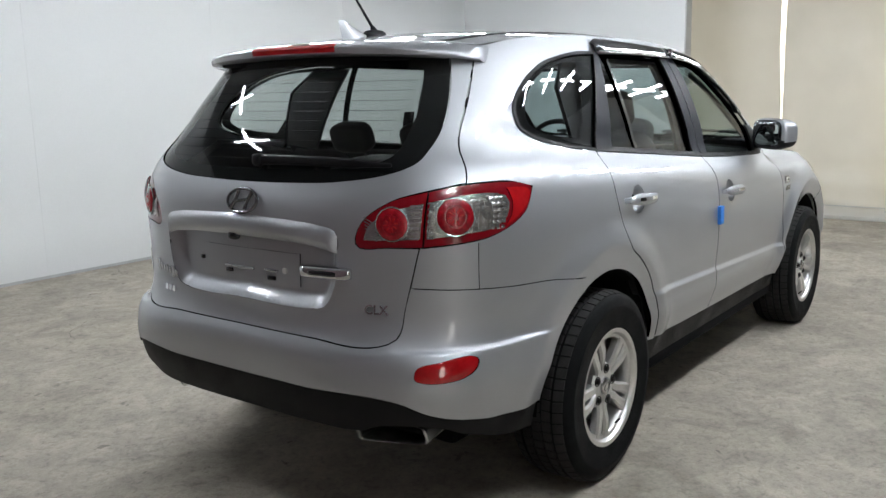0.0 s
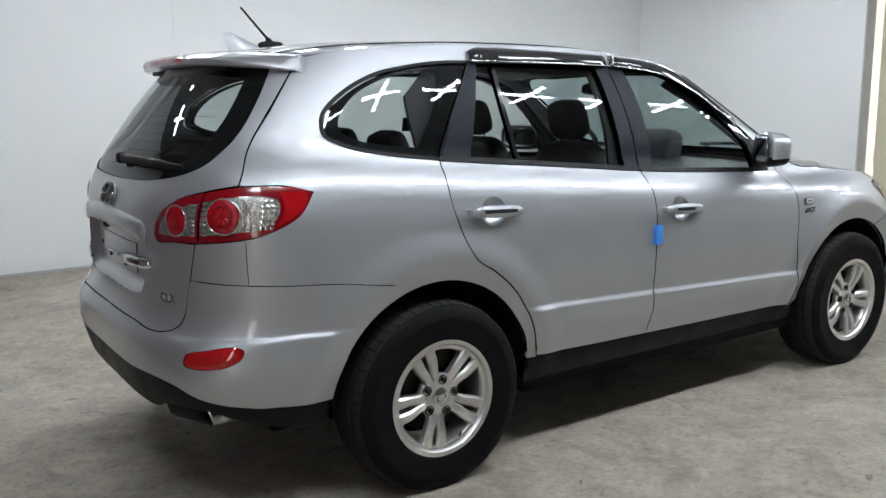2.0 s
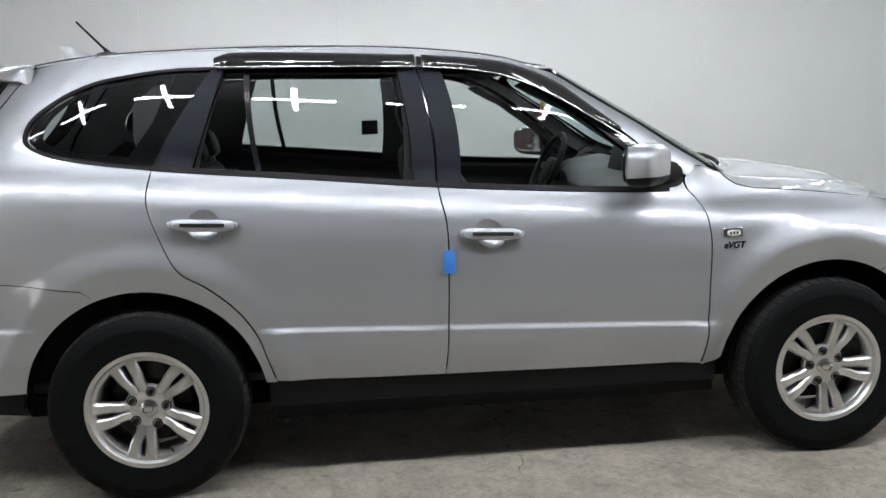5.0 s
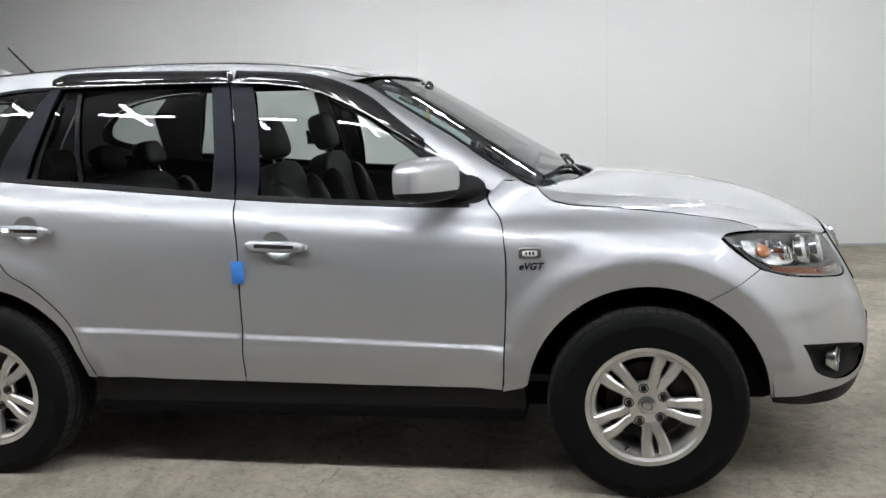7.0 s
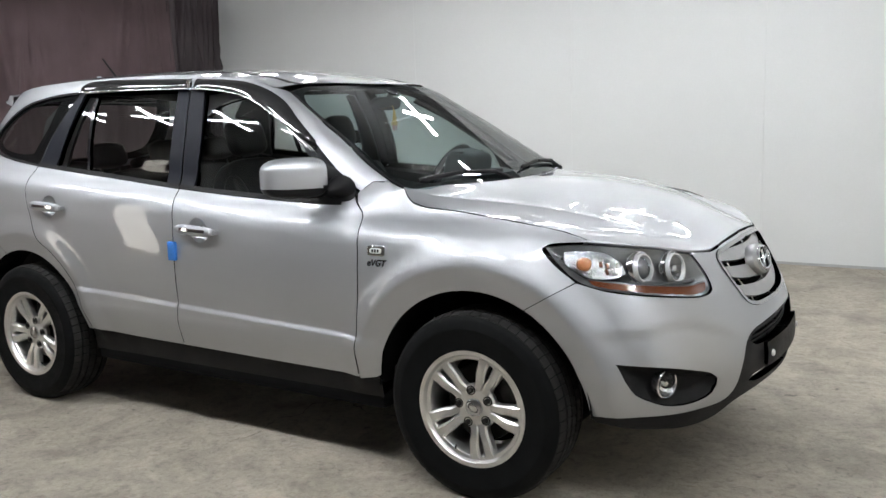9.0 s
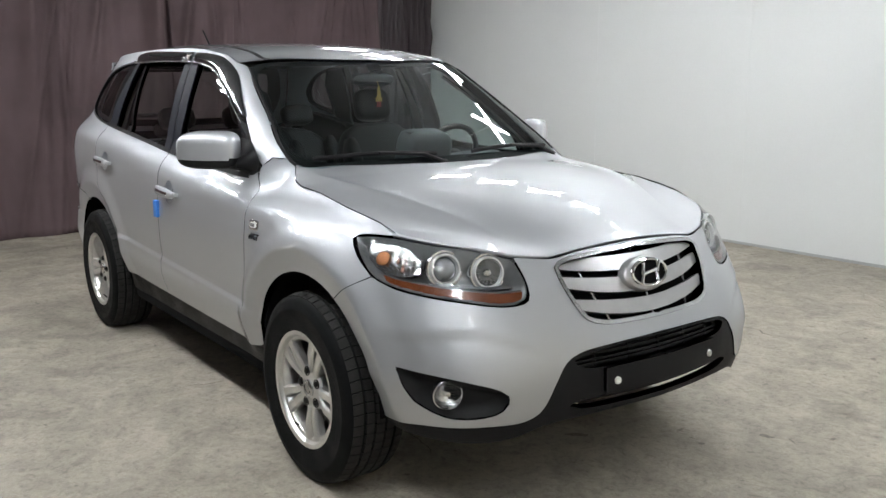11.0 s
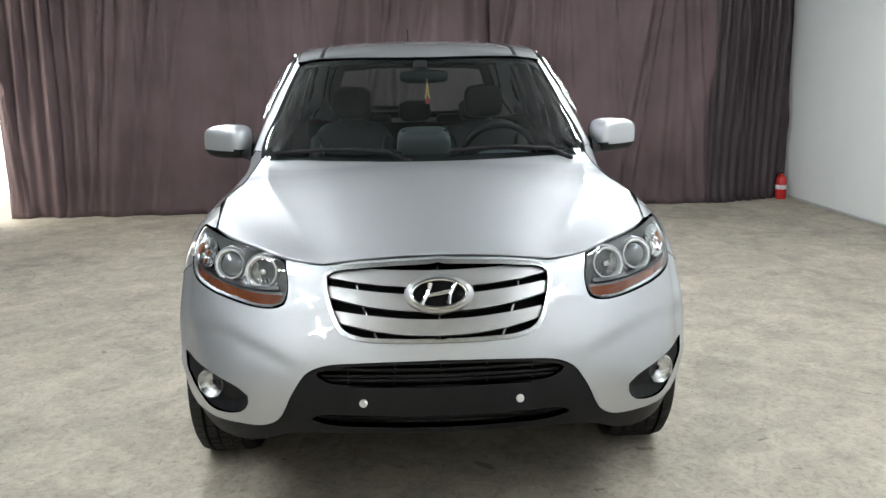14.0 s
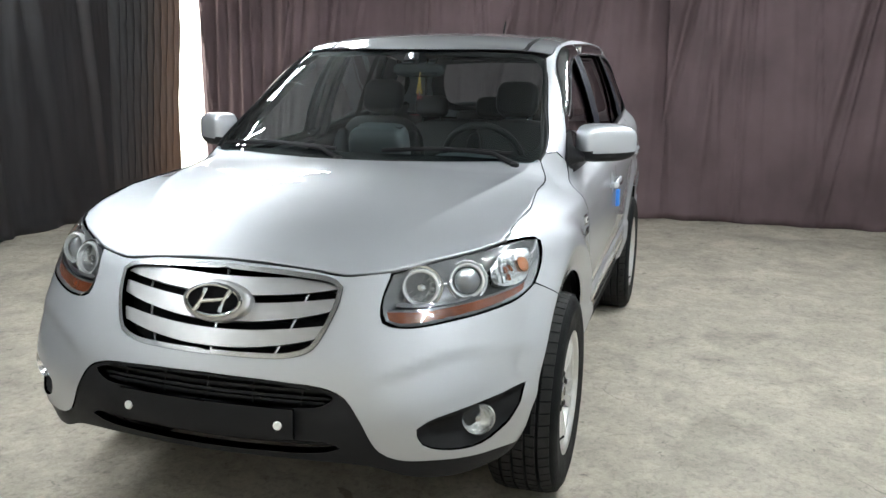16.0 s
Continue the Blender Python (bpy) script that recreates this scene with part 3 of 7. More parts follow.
# ---- panels cut from the body's shape ----
SPAN = {(False, True): (2.36, 0.80), (False, False): (1.55, 0.78), (True, True): (1.15, 0.72), (True, False): (1.55, 0.78)}


def to_metres(u, upper=False):
    """Chart coordinate u as metres along the outline."""
    a, b = SPAN[(upper, u >= 0)]
    s = abs(u)
    return math.copysign(min(s, 1) * a + max(0, s - 1) * b, u)


def to_chart(m, upper=False):
    m = np.asarray(m, float)
    out = np.zeros_like(m)
    for front in (True, False):
        k = (m >= 0) if front else (m < 0)
        a, b = SPAN[(upper, front)]
        s = np.abs(m[k])
        out[k] = np.where(s <= a, s / a, 1 + (s - a) / b) * (1 if front else -1)
    return np.clip(out, -2, 2)


def side(x, z, corner=False, upper=False):
    u, z = on_side(x, z, upper)
    return (to_metres(u, upper), z, corner)


def side_up(x, z, corner=False):
    return side(x, z, corner, True)


def nose(y, z, corner=False):
    return (to_metres(on_end(True, y, z)[0]), z, corner)


def tail(y, z, corner=False):
    return (to_metres(on_end(False, y, z)[0]), z, corner)


def screen(y, z, corner=False):
    return (to_metres(on_end(True, y, z, True)[0], True), z, corner)


def chart_pt(u, z, corner=False, upper=False):
    return (to_metres(u, upper), z, corner)


def outline(pts, step=0.02):
    """A closed line through chart points, smooth but at points marked as corners."""
    n = len(pts)
    out = []
    for i in range(n):
        p1, p2 = pts[i], pts[(i + 1) % n]
        p0 = p1 if p1[2] else pts[i - 1]
        p3 = p2 if p2[2] else pts[(i + 2) % n]
        a, b, c, d = (np.array(p[:2]) for p in (p0, p1, p2, p3))
        k = max(1, int(np.linalg.norm(c - b) / step))
        straight = p1[2] and p2[2]
        l01, l12, l23 = (max(np.linalg.norm(q), 1e-6) for q in (b - a, c - b, d - c))
        for j in range(k):
            t = j / k
            if straight:
                out.append(b + (c - b) * t)
                continue
            m1 = (c - b) if p1[2] else ((c - b) / l12 + (b - a) / l01) * 0.5 * l12
            m2 = (c - b) if p2[2] else ((c - b) / l12 + (d - c) / l23) * 0.5 * l12
            out.append(b * (1 + 2 * t) * (1 - t) ** 2 + m1 * t * (1 - t) ** 2 + c * t * t * (3 - 2 * t) - m2 * t * t * (1 - t))
    return np.array(out)


def arch(wx, rx, rz, a0, a1, n=24):
    """Points of a wheel arch from angle a0 to a1 (degrees, 0 ahead, 90 up)."""
    return [side(wx + rx * math.cos(radians(a0 + (a1 - a0) * k / n)), HUB_Z + rz * math.sin(radians(a0 + (a1 - a0) * k / n))) for k in range(n + 1)]


def inside(pts, poly):
    x, y = pts[:, 0][:, None], pts[:, 1][:, None]
    x0, y0 = poly.T
    x1, y1 = np.roll(poly, -1, 0).T
    cross = ((y0 > y) != (y1 > y)) & (x < (x1 - x0) * (y - y0) / np.where(y1 == y0, 1e-12, y1 - y0) + x0)
    return cross.sum(1) % 2 == 1


def away(pts, poly):
    """Distance of points from a closed line's vertices."""
    return np.sqrt(((pts[:, None] - poly[None]) ** 2).sum(-1)).min(1)


def shrink(poly, d):
    """Moves a closed line inwards (or outwards, d < 0), but for the centre line."""
    area = np.sum(poly[:, 0] * np.roll(poly[:, 1], -1) - np.roll(poly[:, 0], -1) * poly[:, 1])
    e = np.roll(poly, -1, 0) - np.roll(poly, 1, 0)
    e /= np.maximum(np.linalg.norm(e, axis=1, keepdims=True), 1e-9)
    n = np.stack([-e[:, 1], e[:, 0]], 1) * (1 if area > 0 else -1)
    return poly + n * d


def lay(chart_pts, upper, lift=0.0):
    """Places and normals of chart points on the body."""
    chart_pts = np.asarray(chart_pts, float).reshape(-1, 2)
    h = 1e-3
    m, z = chart_pts[:, 0], chart_pts[:, 1]
    m = np.where(np.abs(m) < h, h, m)
    ends = [SPAN[(upper, f)][0] + SPAN[(upper, f)][1] for f in (True, False)]
    m2 = np.clip(m, -ends[1] + 1.5 * h, ends[0] - 1.5 * h)
    f = lambda a, b: shape(to_chart(a, upper), b, upper)
    du = f(m2 + h, z) - f(m2 - h, z)
    dz = f(m2, z + h) - f(m2, z - h)
    n = np.cross(du, dz)
    n /= np.linalg.norm(n, axis=1, keepdims=True)
    p = f(chart_pts[:, 0], z)
    n = np.where((n[:, 1:2] > 0) & (np.abs(m[:, None]) < min(ends) - 0.25), -n, n)
    tip = np.abs(n[:, 0]) > 0.5
    wrong = (tip & (np.sign(n[:, 0]) != np.sign(m)))
    n[wrong] *= -1
    mid = np.abs(p[:, 1]) < 1e-4
    n[mid, 1] = 0
    n /= np.linalg.norm(n, axis=1, keepdims=True)
    lift = lift(chart_pts) if callable(lift) else lift
    return p + n * np.reshape(lift, (-1, 1)) if np.ndim(lift) else p + n * lift, n


def patch(line, holes=(), upper=False, lift=0.0, gap=-0.0004, step=0.035, depth=0.014, rim=True, along=None):
    """Vertices, normals and faces of the piece of the body inside a closed chart line."""
    limit = [SPAN[(upper, f)][0] + SPAN[(upper, f)][1] for f in (True, False)]
    def tight(poly, d):
        q = shrink(poly, d) if d else poly.copy()
        for sign, lim in ((1, limit[0]), (-1, limit[1])):
            k = sign * poly[:, 0] > lim - 1e-3
            q[k, 0] = sign * lim
        return q
    loops = [tight(line, gap)] + [tight(h, -gap) for h in holes]
    lo, hi = loops[0].min(0), loops[0].max(0)
    gx, gz = np.meshgrid(np.arange(lo[0] + step / 2, hi[0], step), np.arange(lo[1] + step / 2, hi[1], step))
    gx = gx + (np.arange(gx.shape[0]) % 2)[:, None] * step / 2
    grid = np.stack([gx.ravel(), gz.ravel()], 1)
    if along is not None:
        grid = np.concatenate([grid[away(grid, along) > 0.012], along])
    grid = grid[inside(grid, loops[0])]
    for h in loops[1:]:
        grid = grid[~inside(grid, h)] if len(grid) else grid
    if len(grid):
        grid = grid[away(grid, np.concatenate(loops)) > (0.009 if along is not None else step * 0.45)]
    pts, edges, k = [], [], 0
    for lp in loops:
        n = len(lp)
        pts += [Vector(p) for p in lp]
        edges += [(k + i, k + (i + 1) % n) for i in range(n)]
        k += n
    pts += [Vector(p) for p in grid]
    v2, _, tris, _, _, _ = geometry.delaunay_2d_cdt(pts, edges, [], 0, 1e-6)
    v2 = np.array([tuple(v) for v in v2])
    tris = np.array([t for t in tris if len(t) == 3])
    mid = v2[tris].mean(1)
    keep = inside(mid, loops[0])
    for h in loops[1:]:
        keep &= ~inside(mid, h)
    tris = tris[keep]
    pos, nor = lay(v2, upper, lift)
    a, b, c = (pos[tris[:, i]] for i in range(3))
    flip = (np.cross(b - a, c - a) * nor[tris[:, 0]]).sum(1) < 0
    tris[flip] = tris[flip][:, ::-1]
    if callable(lift):
        a, b, c = (pos[tris[:, i]] for i in range(3))
        fn = np.cross(b - a, c - a)
        nor = np.zeros_like(pos)
        for i in range(3):
            np.add.at(nor, tris[:, i], fn)
        nor[np.abs(pos[:, 1]) < 1e-4, 1] = 0
        nor /= np.maximum(np.linalg.norm(nor, axis=1, keepdims=True), 1e-12)
    verts, normals, faces = [pos], [nor], [tuple(t) for t in tris]
    k = len(pos)
    if rim and depth:
        for lp in loops:
            n = len(lp)
            p, q = lay(lp, upper, lift)
            tang = np.roll(p, -1, 0) - np.roll(p, 1, 0)
            out = np.cross(tang, q)
            out /= np.maximum(np.linalg.norm(out, axis=1, keepdims=True), 1e-9)
            verts += [p, p - q * depth]
            normals += [out, out]
            for i in range(n):
                j = (i + 1) % n
                if abs(p[i, 1]) < 1e-4 and abs(p[j, 1]) < 1e-4:
                    continue
                faces.append((k + i, k + j, k + n + j, k + n + i))
            k += 2 * n
    return np.concatenate(verts), np.concatenate(normals), faces


def mirrored(data):
    v, n, f = data
    s = np.array([1, -1, 1])
    return v * s, n * s, [tuple(reversed(q)) for q in f]


def both(data):
    v, n, f = data
    v2, n2, f2 = mirrored(data)
    return np.concatenate([v, v2]), np.concatenate([n, n2]), f + [tuple(i + len(v) for i in q) for q in f2]


def skin(name, parent, mat, line, holes=(), upper=False, pair=True, label="", **more):
    """A panel: one on each side of the car (pair), or one across its middle."""
    data = patch(line, holes, upper, **more)
    if not pair:
        v, n, f = both(data)
        return part(name, mesh_of(name, v, f, mat, n), mat, parent, label)
    made = []
    for k, d in enumerate((data, mirrored(data))):
        p = parent[k] if isinstance(parent, list) else parent
        made.append(part(name, mesh_of(name, d[0], d[2], mat, d[1]), mat, p, label))
    return made


def seat_on(pt, upper=False, lift=0.0):
    """A frame on the right side's skin: x ahead along it, y up, z outwards."""
    p, n = lay([pt[:2]], upper, lift)
    z = Vector(n[0])
    y = (Vector((0, 0, 1)) - z * z.z).normalized()
    x = y.cross(z)
    m = Matrix((x, y, z)).transposed().to_4x4()
    m.translation = Vector(p[0])
    return m


def pair_part(name, build, mat, parent, m, label=""):
    """A part built in its own frame on the right side, and its mirror image on the left."""
    made = []
    for k in (0, 1):
        bm = bmesh.new()
        build(bm)
        bmesh.ops.transform(bm, matrix=m, verts=bm.verts)
        if k:
            bmesh.ops.transform(bm, matrix=Matrix.Diagonal((1, -1, 1, 1)), verts=bm.verts)
        p = parent[k] if isinstance(parent, list) else parent
        made.append(part(name, bm, mat, p, label))
    return made


def lettering(name, text, size, mat, parent, m, depth=0.0012, label="", shear=0.0):
    """Raised letters, turned into a mesh, centred in the frame m."""
    cu = bpy.data.curves.new(name, "FONT")
    cu.body, cu.size, cu.extrude, cu.align_x, cu.align_y, cu.shear, cu.offset = text, size, depth, "CENTER", "CENTER", shear, size * 0.025
    tmp = bpy.data.objects.new(name, cu)
    me = bpy.data.meshes.new_from_object(tmp)
    bpy.data.objects.remove(tmp)
    me.materials.clear()
    me.materials.append(mat)
    me.transform(m)
    me.name = name
    return part(name, me, mat, parent, label)


# ---- the car ----
car = new("car")
tagged(car, "silver five-door sport utility car with tinted rear glass and alloy wheels", "car")

ARCH_X, ARCH_Z = 0.445, 0.45
belt = curve((-1.75, 1.30), (-1.28, 1.25), (-0.73, 1.2), (-0.23, 1.154), (0.43, 1.113), (0.62, 1.105))
roof_edge = curve((-1.78, 1.622), (-1.6, 1.648), (-1.2, 1.675), (-0.8, 1.682), (-0.3, 1.672), (0.0, 1.642), (0.1, 1.625), (0.2, 1.592))
roof_mid = curve((-1.9, 1.655), (-1.6, 1.695), (-1.2, 1.718), (-0.8, 1.725), (-0.3, 1.71), (0.0, 1.682), (0.2, 1.645), (0.36, 1.608))


def build_body_panels():
    P = {}
    # front doors, below the glass
    fd = outline([side(-0.216, 0.42, True), side(-0.205, 0.6), side(-0.2, 0.85), side(-0.208, 1.05), side(-0.225, belt(-0.23) - 0.004, True),
                  side(0.1, belt(0.1) - 0.004), side(0.43, belt(0.43) - 0.004), side(0.66, 1.098, True), side(0.76, 1.13, True),
                  side(0.80, 1.075), side(0.835, 0.95), side(0.838, 0.8), side(0.828, 0.6), side(0.812, 0.408, True), side(0.28, 0.413)])
    def blister(wx, a0, a1):
        """Places close about the crease round a wheel arch."""
        turn = np.arange(a0, a1, 2.2)
        return np.array([side(wx + (BLISTER + d) * math.cos(radians(a)), HUB_Z + (BLISTER + d) * math.sin(radians(a)) / 0.99)[:2] for a in turn for d in (-0.02, -0.008, 0.0, 0.008, 0.02)])
    front_blister, rear_blister = blister(WHEEL_X, 20, 172), blister(-WHEEL_X, 8, 160)
    P["dish"] = []
    for x, z in ((-0.04, 0.972), (-1.102, 1.048)):
        c = np.array(side(x, z)[:2])
        w = np.linspace(0, 2 * math.pi, 44, endpoint=False)
        P["dish"].append((c, c + np.stack([0.060 * np.cos(w), 0.056 * np.sin(w)], 1)))
    fold = np.array([side(x, 0.604 - 0.037 * x + d)[:2] for x in np.arange(-0.98, 0.84, 0.022) for d in (0.022, 0.016, 0.011, 0.006, 0.001, -0.005, -0.012, -0.018)])
    P["front_door"] = skin("front_door", car, paint, fd, [P["dish"][0][1]], along=fold)
    rd = outline([side(-0.222, 0.42, True), side(-0.54, 0.425), side(-0.865, 0.436, True), side(-0.892, 0.52), side(-0.928, 0.625), side(-1.005, 0.735),
                  side(-1.11, 0.825), side(-1.19, 0.875), side(-1.265, 1.02), side(-1.297, 1.15), side(-1.285, belt(-1.28) - 0.004, True),
                  side(-0.73, belt(-0.73) - 0.004), side(-0.231, belt(-0.23) - 0.004, True), side(-0.214, 1.05), side(-0.206, 0.85), side(-0.211, 0.6)])
    P["rear_door"] = skin("rear_door", car, paint, rd, [P["dish"][1][1]], along=np.concatenate([fold, rear_blister[away(rear_blister, fold) > 0.01]]))
    # front fenders
    fw = outline([side(0.818, 0.40, True), side(0.834, 0.6), side(0.844, 0.8), side(0.841, 0.95), side(0.806, 1.075), side(0.772, 1.142), side(0.835, 1.198, True),
                  side(0.90, 1.181), side(0.945, 1.164, True), side(0.968, 1.134), side(1.005, 1.108), side(1.072, 1.091), side(1.223, 1.08), side(1.455, 1.056), side(1.665, 1.022),
                  side(1.755, 0.992, True), side(1.63, 0.986), side(1.61, 0.972), side(1.662, 0.922), side(1.743, 0.862, True)]
                 + arch(WHEEL_X, ARCH_X, ARCH_Z, 61.5, 172))
    P["fender"] = skin("front_fender", car, paint, fw, step=0.03, along=front_blister)
    # rear quarters with the pillars up to the roof
    tail_seam = [chart_pt(-1.04, 1.197, True), chart_pt(-1.022, 1.328), chart_pt(-0.996, 1.481), chart_pt(-0.992, 1.60), chart_pt(-0.99, 1.622, True)]
    qp = outline([side(-1.55, 0.823, True), side(-1.77, 0.852), side(-1.95, 0.862), chart_pt(-1.009, 0.868), chart_pt(-1.19, 0.878, True), chart_pt(-1.165, 1.0, True),
                  chart_pt(-1.016, 1.017), side(-1.945, 1.058), side(-1.875, 1.105), side(-1.832, 1.172, True), side(-1.93, 1.197), chart_pt(-1.0, 1.198)]
                 + tail_seam + [side(-1.6, 1.648), side(-1.2, 1.675), side(-1.05, 1.679, True), side(-1.05, 1.608, True),
                                side(-1.2, 1.606), side(-1.36, 1.587), side(-1.51, 1.555), side(-1.64, 1.49), side(-1.72, 1.42), side(-1.735, 1.36), side(-1.675, 1.318),
                                side(-1.51, 1.281), side(-1.29, 1.25, True), side(-1.302, 1.15), side(-1.27, 1.02), side(-1.195, 0.872), side(-1.115, 0.820), side(-1.011, 0.732), side(-0.934, 0.623), side(-0.898, 0.52), side(-0.871, 0.428, True), side(-0.91, 0.428, True)]
                 + arch(-WHEEL_X, ARCH_X, ARCH_Z, 10, 118, 30)[1:-1] + [side(-1.51, 0.785, True)])
    P["quarter"] = skin("quarter_panel", car, paint, qp, step=0.03, along=rear_blister)
    # cant rail and windscreen pillar
    rail = outline([side_up(-1.05, 1.608, True), side_up(-1.05, 1.679, True), side_up(-0.8, 1.682), side_up(-0.3, 1.672), side_up(0.0, 1.642), side_up(0.1, 1.625), side_up(0.2, 1.592, True),
                    side_up(0.275, 1.571), side_up(0.40, 1.492), side_up(0.61, 1.364), side_up(0.785, 1.248), side_up(0.885, 1.19, True), side_up(0.825, 1.192, True), side_up(0.782, 1.155, True),
                    side_up(0.72, 1.19), side_up(0.645, 1.245), side_up(0.50, 1.362), side_up(0.285, 1.505), side_up(0.17, 1.556), side_up(0.05, 1.585), side_up(-0.3, 1.607), side_up(-0.75, 1.612)])
    P["rail"] = skin("roof_pillar", car, paint, rail, upper=True, gap=0.0, step=0.028)
    # rear bumper
    rb = outline([side(-1.786, 0.436, True), side(-2.0, 0.441), chart_pt(-0.99, 0.446), chart_pt(-1.11, 0.486), chart_pt(-1.21, 0.528), chart_pt(-1.63, 0.535), chart_pt(-2, 0.535, True),
                  chart_pt(-2, 0.694, True), chart_pt(-1.6, 0.692), chart_pt(-1.3, 0.69), chart_pt(-1.236, 0.715), chart_pt(-1.212, 0.80), chart_pt(-1.192, 0.874, True), chart_pt(-1.009, 0.8645), side(-1.95, 0.8585),
                  side(-1.77, 0.8485), side(-1.55, 0.8195, True), side(-1.506, 0.785, True)] + arch(-WHEEL_X, ARCH_X, ARCH_Z, 112, 172)[1:])
    refl = outline([chart_pt(-1.158, 0.602), chart_pt(-1.150, 0.638), chart_pt(-1.085, 0.655), chart_pt(-1.014, 0.665), chart_pt(-1.001, 0.655), chart_pt(-1.010, 0.615), chart_pt(-1.045, 0.594)], 0.006)
    def shelf(q):
        """The soft hollow above the fold that runs from the reflector towards the wheel arch."""
        w = ease((-1.12 - q[:, 0]) / 0.25) * ease((q[:, 0] + 1.78) / 0.12)
        return 0.0015 - 0.011 * w * ease((q[:, 1] - 0.674) / 0.016) * ease((0.83 - q[:, 1]) / 0.14)
    line = np.array([(m, 0.674 + d) for m in np.arange(-1.8, -1.1, 0.02) for d in (-0.006, 0.0, 0.004, 0.008, 0.012, 0.017, 0.024)])
    P["rear_bumper"] = skin("rear_bumper", car, paint, rb, [refl], pair=False, lift=shelf, step=0.02, along=line)
    skin("bumper_reflector", P["rear_bumper"], red_lens, refl, lift=lambda q: 0.004 * ease(away(q, refl) / 0.012) - 0.002, gap=0.0012, step=0.012, depth=0.02, label="red bumper reflector")
    # tailgate, with the plate recess and the glass
    P["glass_line"] = outline([chart_pt(-2, 1.185, True), chart_pt(-1.785, 1.188), chart_pt(-1.508, 1.198), chart_pt(-1.27, 1.229), chart_pt(-1.165, 1.265), chart_pt(-1.085, 1.335),
                               chart_pt(-1.058, 1.45), chart_pt(-1.07, 1.56), chart_pt(-1.09, 1.61, True), chart_pt(-1.5, 1.625), chart_pt(-2, 1.63, True)])
    P["recess_line"] = outline([chart_pt(-2, 0.785, True), chart_pt(-1.62, 0.784), chart_pt(-1.55, 0.795), chart_pt(-1.50, 0.85), chart_pt(-1.475, 0.99), chart_pt(-1.485, 1.04), chart_pt(-1.53, 1.055),
                                chart_pt(-1.75, 1.068), chart_pt(-2, 1.072, True)])
    tg = outline([chart_pt(-2, 0.699, True), chart_pt(-1.6, 0.697), chart_pt(-1.3, 0.695), chart_pt(-1.241, 0.718), chart_pt(-1.216, 0.80), chart_pt(-1.197, 0.875), chart_pt(-1.17, 1.0, True),
                  chart_pt(-1.28, 1.0), chart_pt(-1.385, 0.997), chart_pt(-1.405, 1.01), chart_pt(-1.38, 1.08), chart_pt(-1.27, 1.148), chart_pt(-1.15, 1.178), chart_pt(-1.045, 1.198, True), chart_pt(-1.028, 1.328),
                  chart_pt(-1.003, 1.481), chart_pt(-0.997, 1.60), chart_pt(-0.996, 1.636, True), chart_pt(-1.5, 1.648), chart_pt(-2, 1.652, True)])
    tgp = skin("tailgate", car, paint, tg, [P["recess_line"], P["glass_line"]], pair=False, step=0.03)
    P["tailgate"] = tgp
    # front bumper
    P["grille_line"] = outline([chart_pt(2, 0.933, True), nose(0.256, 0.920), nose(0.350, 0.906), nose(0.374, 0.888), nose(0.373, 0.85), nose(0.347, 0.765), nose(0.318, 0.718), nose(0.26, 0.697), nose(0.15, 0.69), chart_pt(2, 0.689, True)])
    P["fog_line"] = outline([nose(0.872, 0.588, True), nose(0.80, 0.572), nose(0.72, 0.552), nose(0.655, 0.530), nose(0.625, 0.508), nose(0.640, 0.456), nose(0.69, 0.433), nose(0.785, 0.430), nose(0.842, 0.474)])
    P["lamp_line"] = outline([side(1.622, 0.979, True), side(1.74, 0.985), nose(0.72, 0.973), nose(0.60, 0.951), nose(0.505, 0.922, True), nose(0.493, 0.84), nose(0.51, 0.80), nose(0.545, 0.787),
                              nose(0.70, 0.803), nose(0.82, 0.828), side(1.747, 0.868), side(1.674, 0.928)])
    low = [nose(0.0, 0.642, True), nose(0.25, 0.634), nose(0.379, 0.621), nose(0.43, 0.597), nose(0.48, 0.525), nose(0.527, 0.438), nose(0.57, 0.413), nose(0.68, 0.401), nose(0.79, 0.392), side(1.80, 0.382, True)]
    fb = outline([chart_pt(2, 0.642, True)] + low[1:] + arch(WHEEL_X, ARCH_X, ARCH_Z, 4, 60.8)[1:] + [side(1.748, 0.858, True), nose(0.825, 0.822), nose(0.705, 0.797), nose(0.545, 0.781),
                 nose(0.50, 0.795), nose(0.487, 0.84), nose(0.498, 0.926, True), nose(0.44, 0.919), nose(0.376, 0.913), nose(0.256, 0.927), chart_pt(2, 0.94, True)])
    def fold(q):
        """The hollow below the fold that runs from the wheel arch to the middle opening."""
        zf = np.interp(q[:, 0], [2.2, 2.35, 2.46, 2.53, 2.66, 2.72, 2.76], [0.69, 0.695, 0.72, 0.711, 0.664, 0.625, 0.60])
        return -0.0065 * ease((zf - q[:, 1]) / 0.024) * ease((q[:, 1] - 0.56) / 0.10) * ease((q[:, 0] - 2.2) / 0.12) * ease((2.78 - q[:, 0]) / 0.15)
    P["front_bumper"] = skin("front_bumper", car, paint, fb, [P["grille_line"], P["fog_line"]], pair=False, step=0.017, lift=fold, along=blister(WHEEL_X, 8, 55))
    # unpainted lower parts
    low_edge = [(p[0], p[1] - 0.004, p[2]) for p in low]
    P["slot_line"] = outline([chart_pt(2, 0.631, True), nose(0.25, 0.624), nose(0.375, 0.608), nose(0.40, 0.597), nose(0.365, 0.572), nose(0.27, 0.563), chart_pt(2, 0.565, True)])
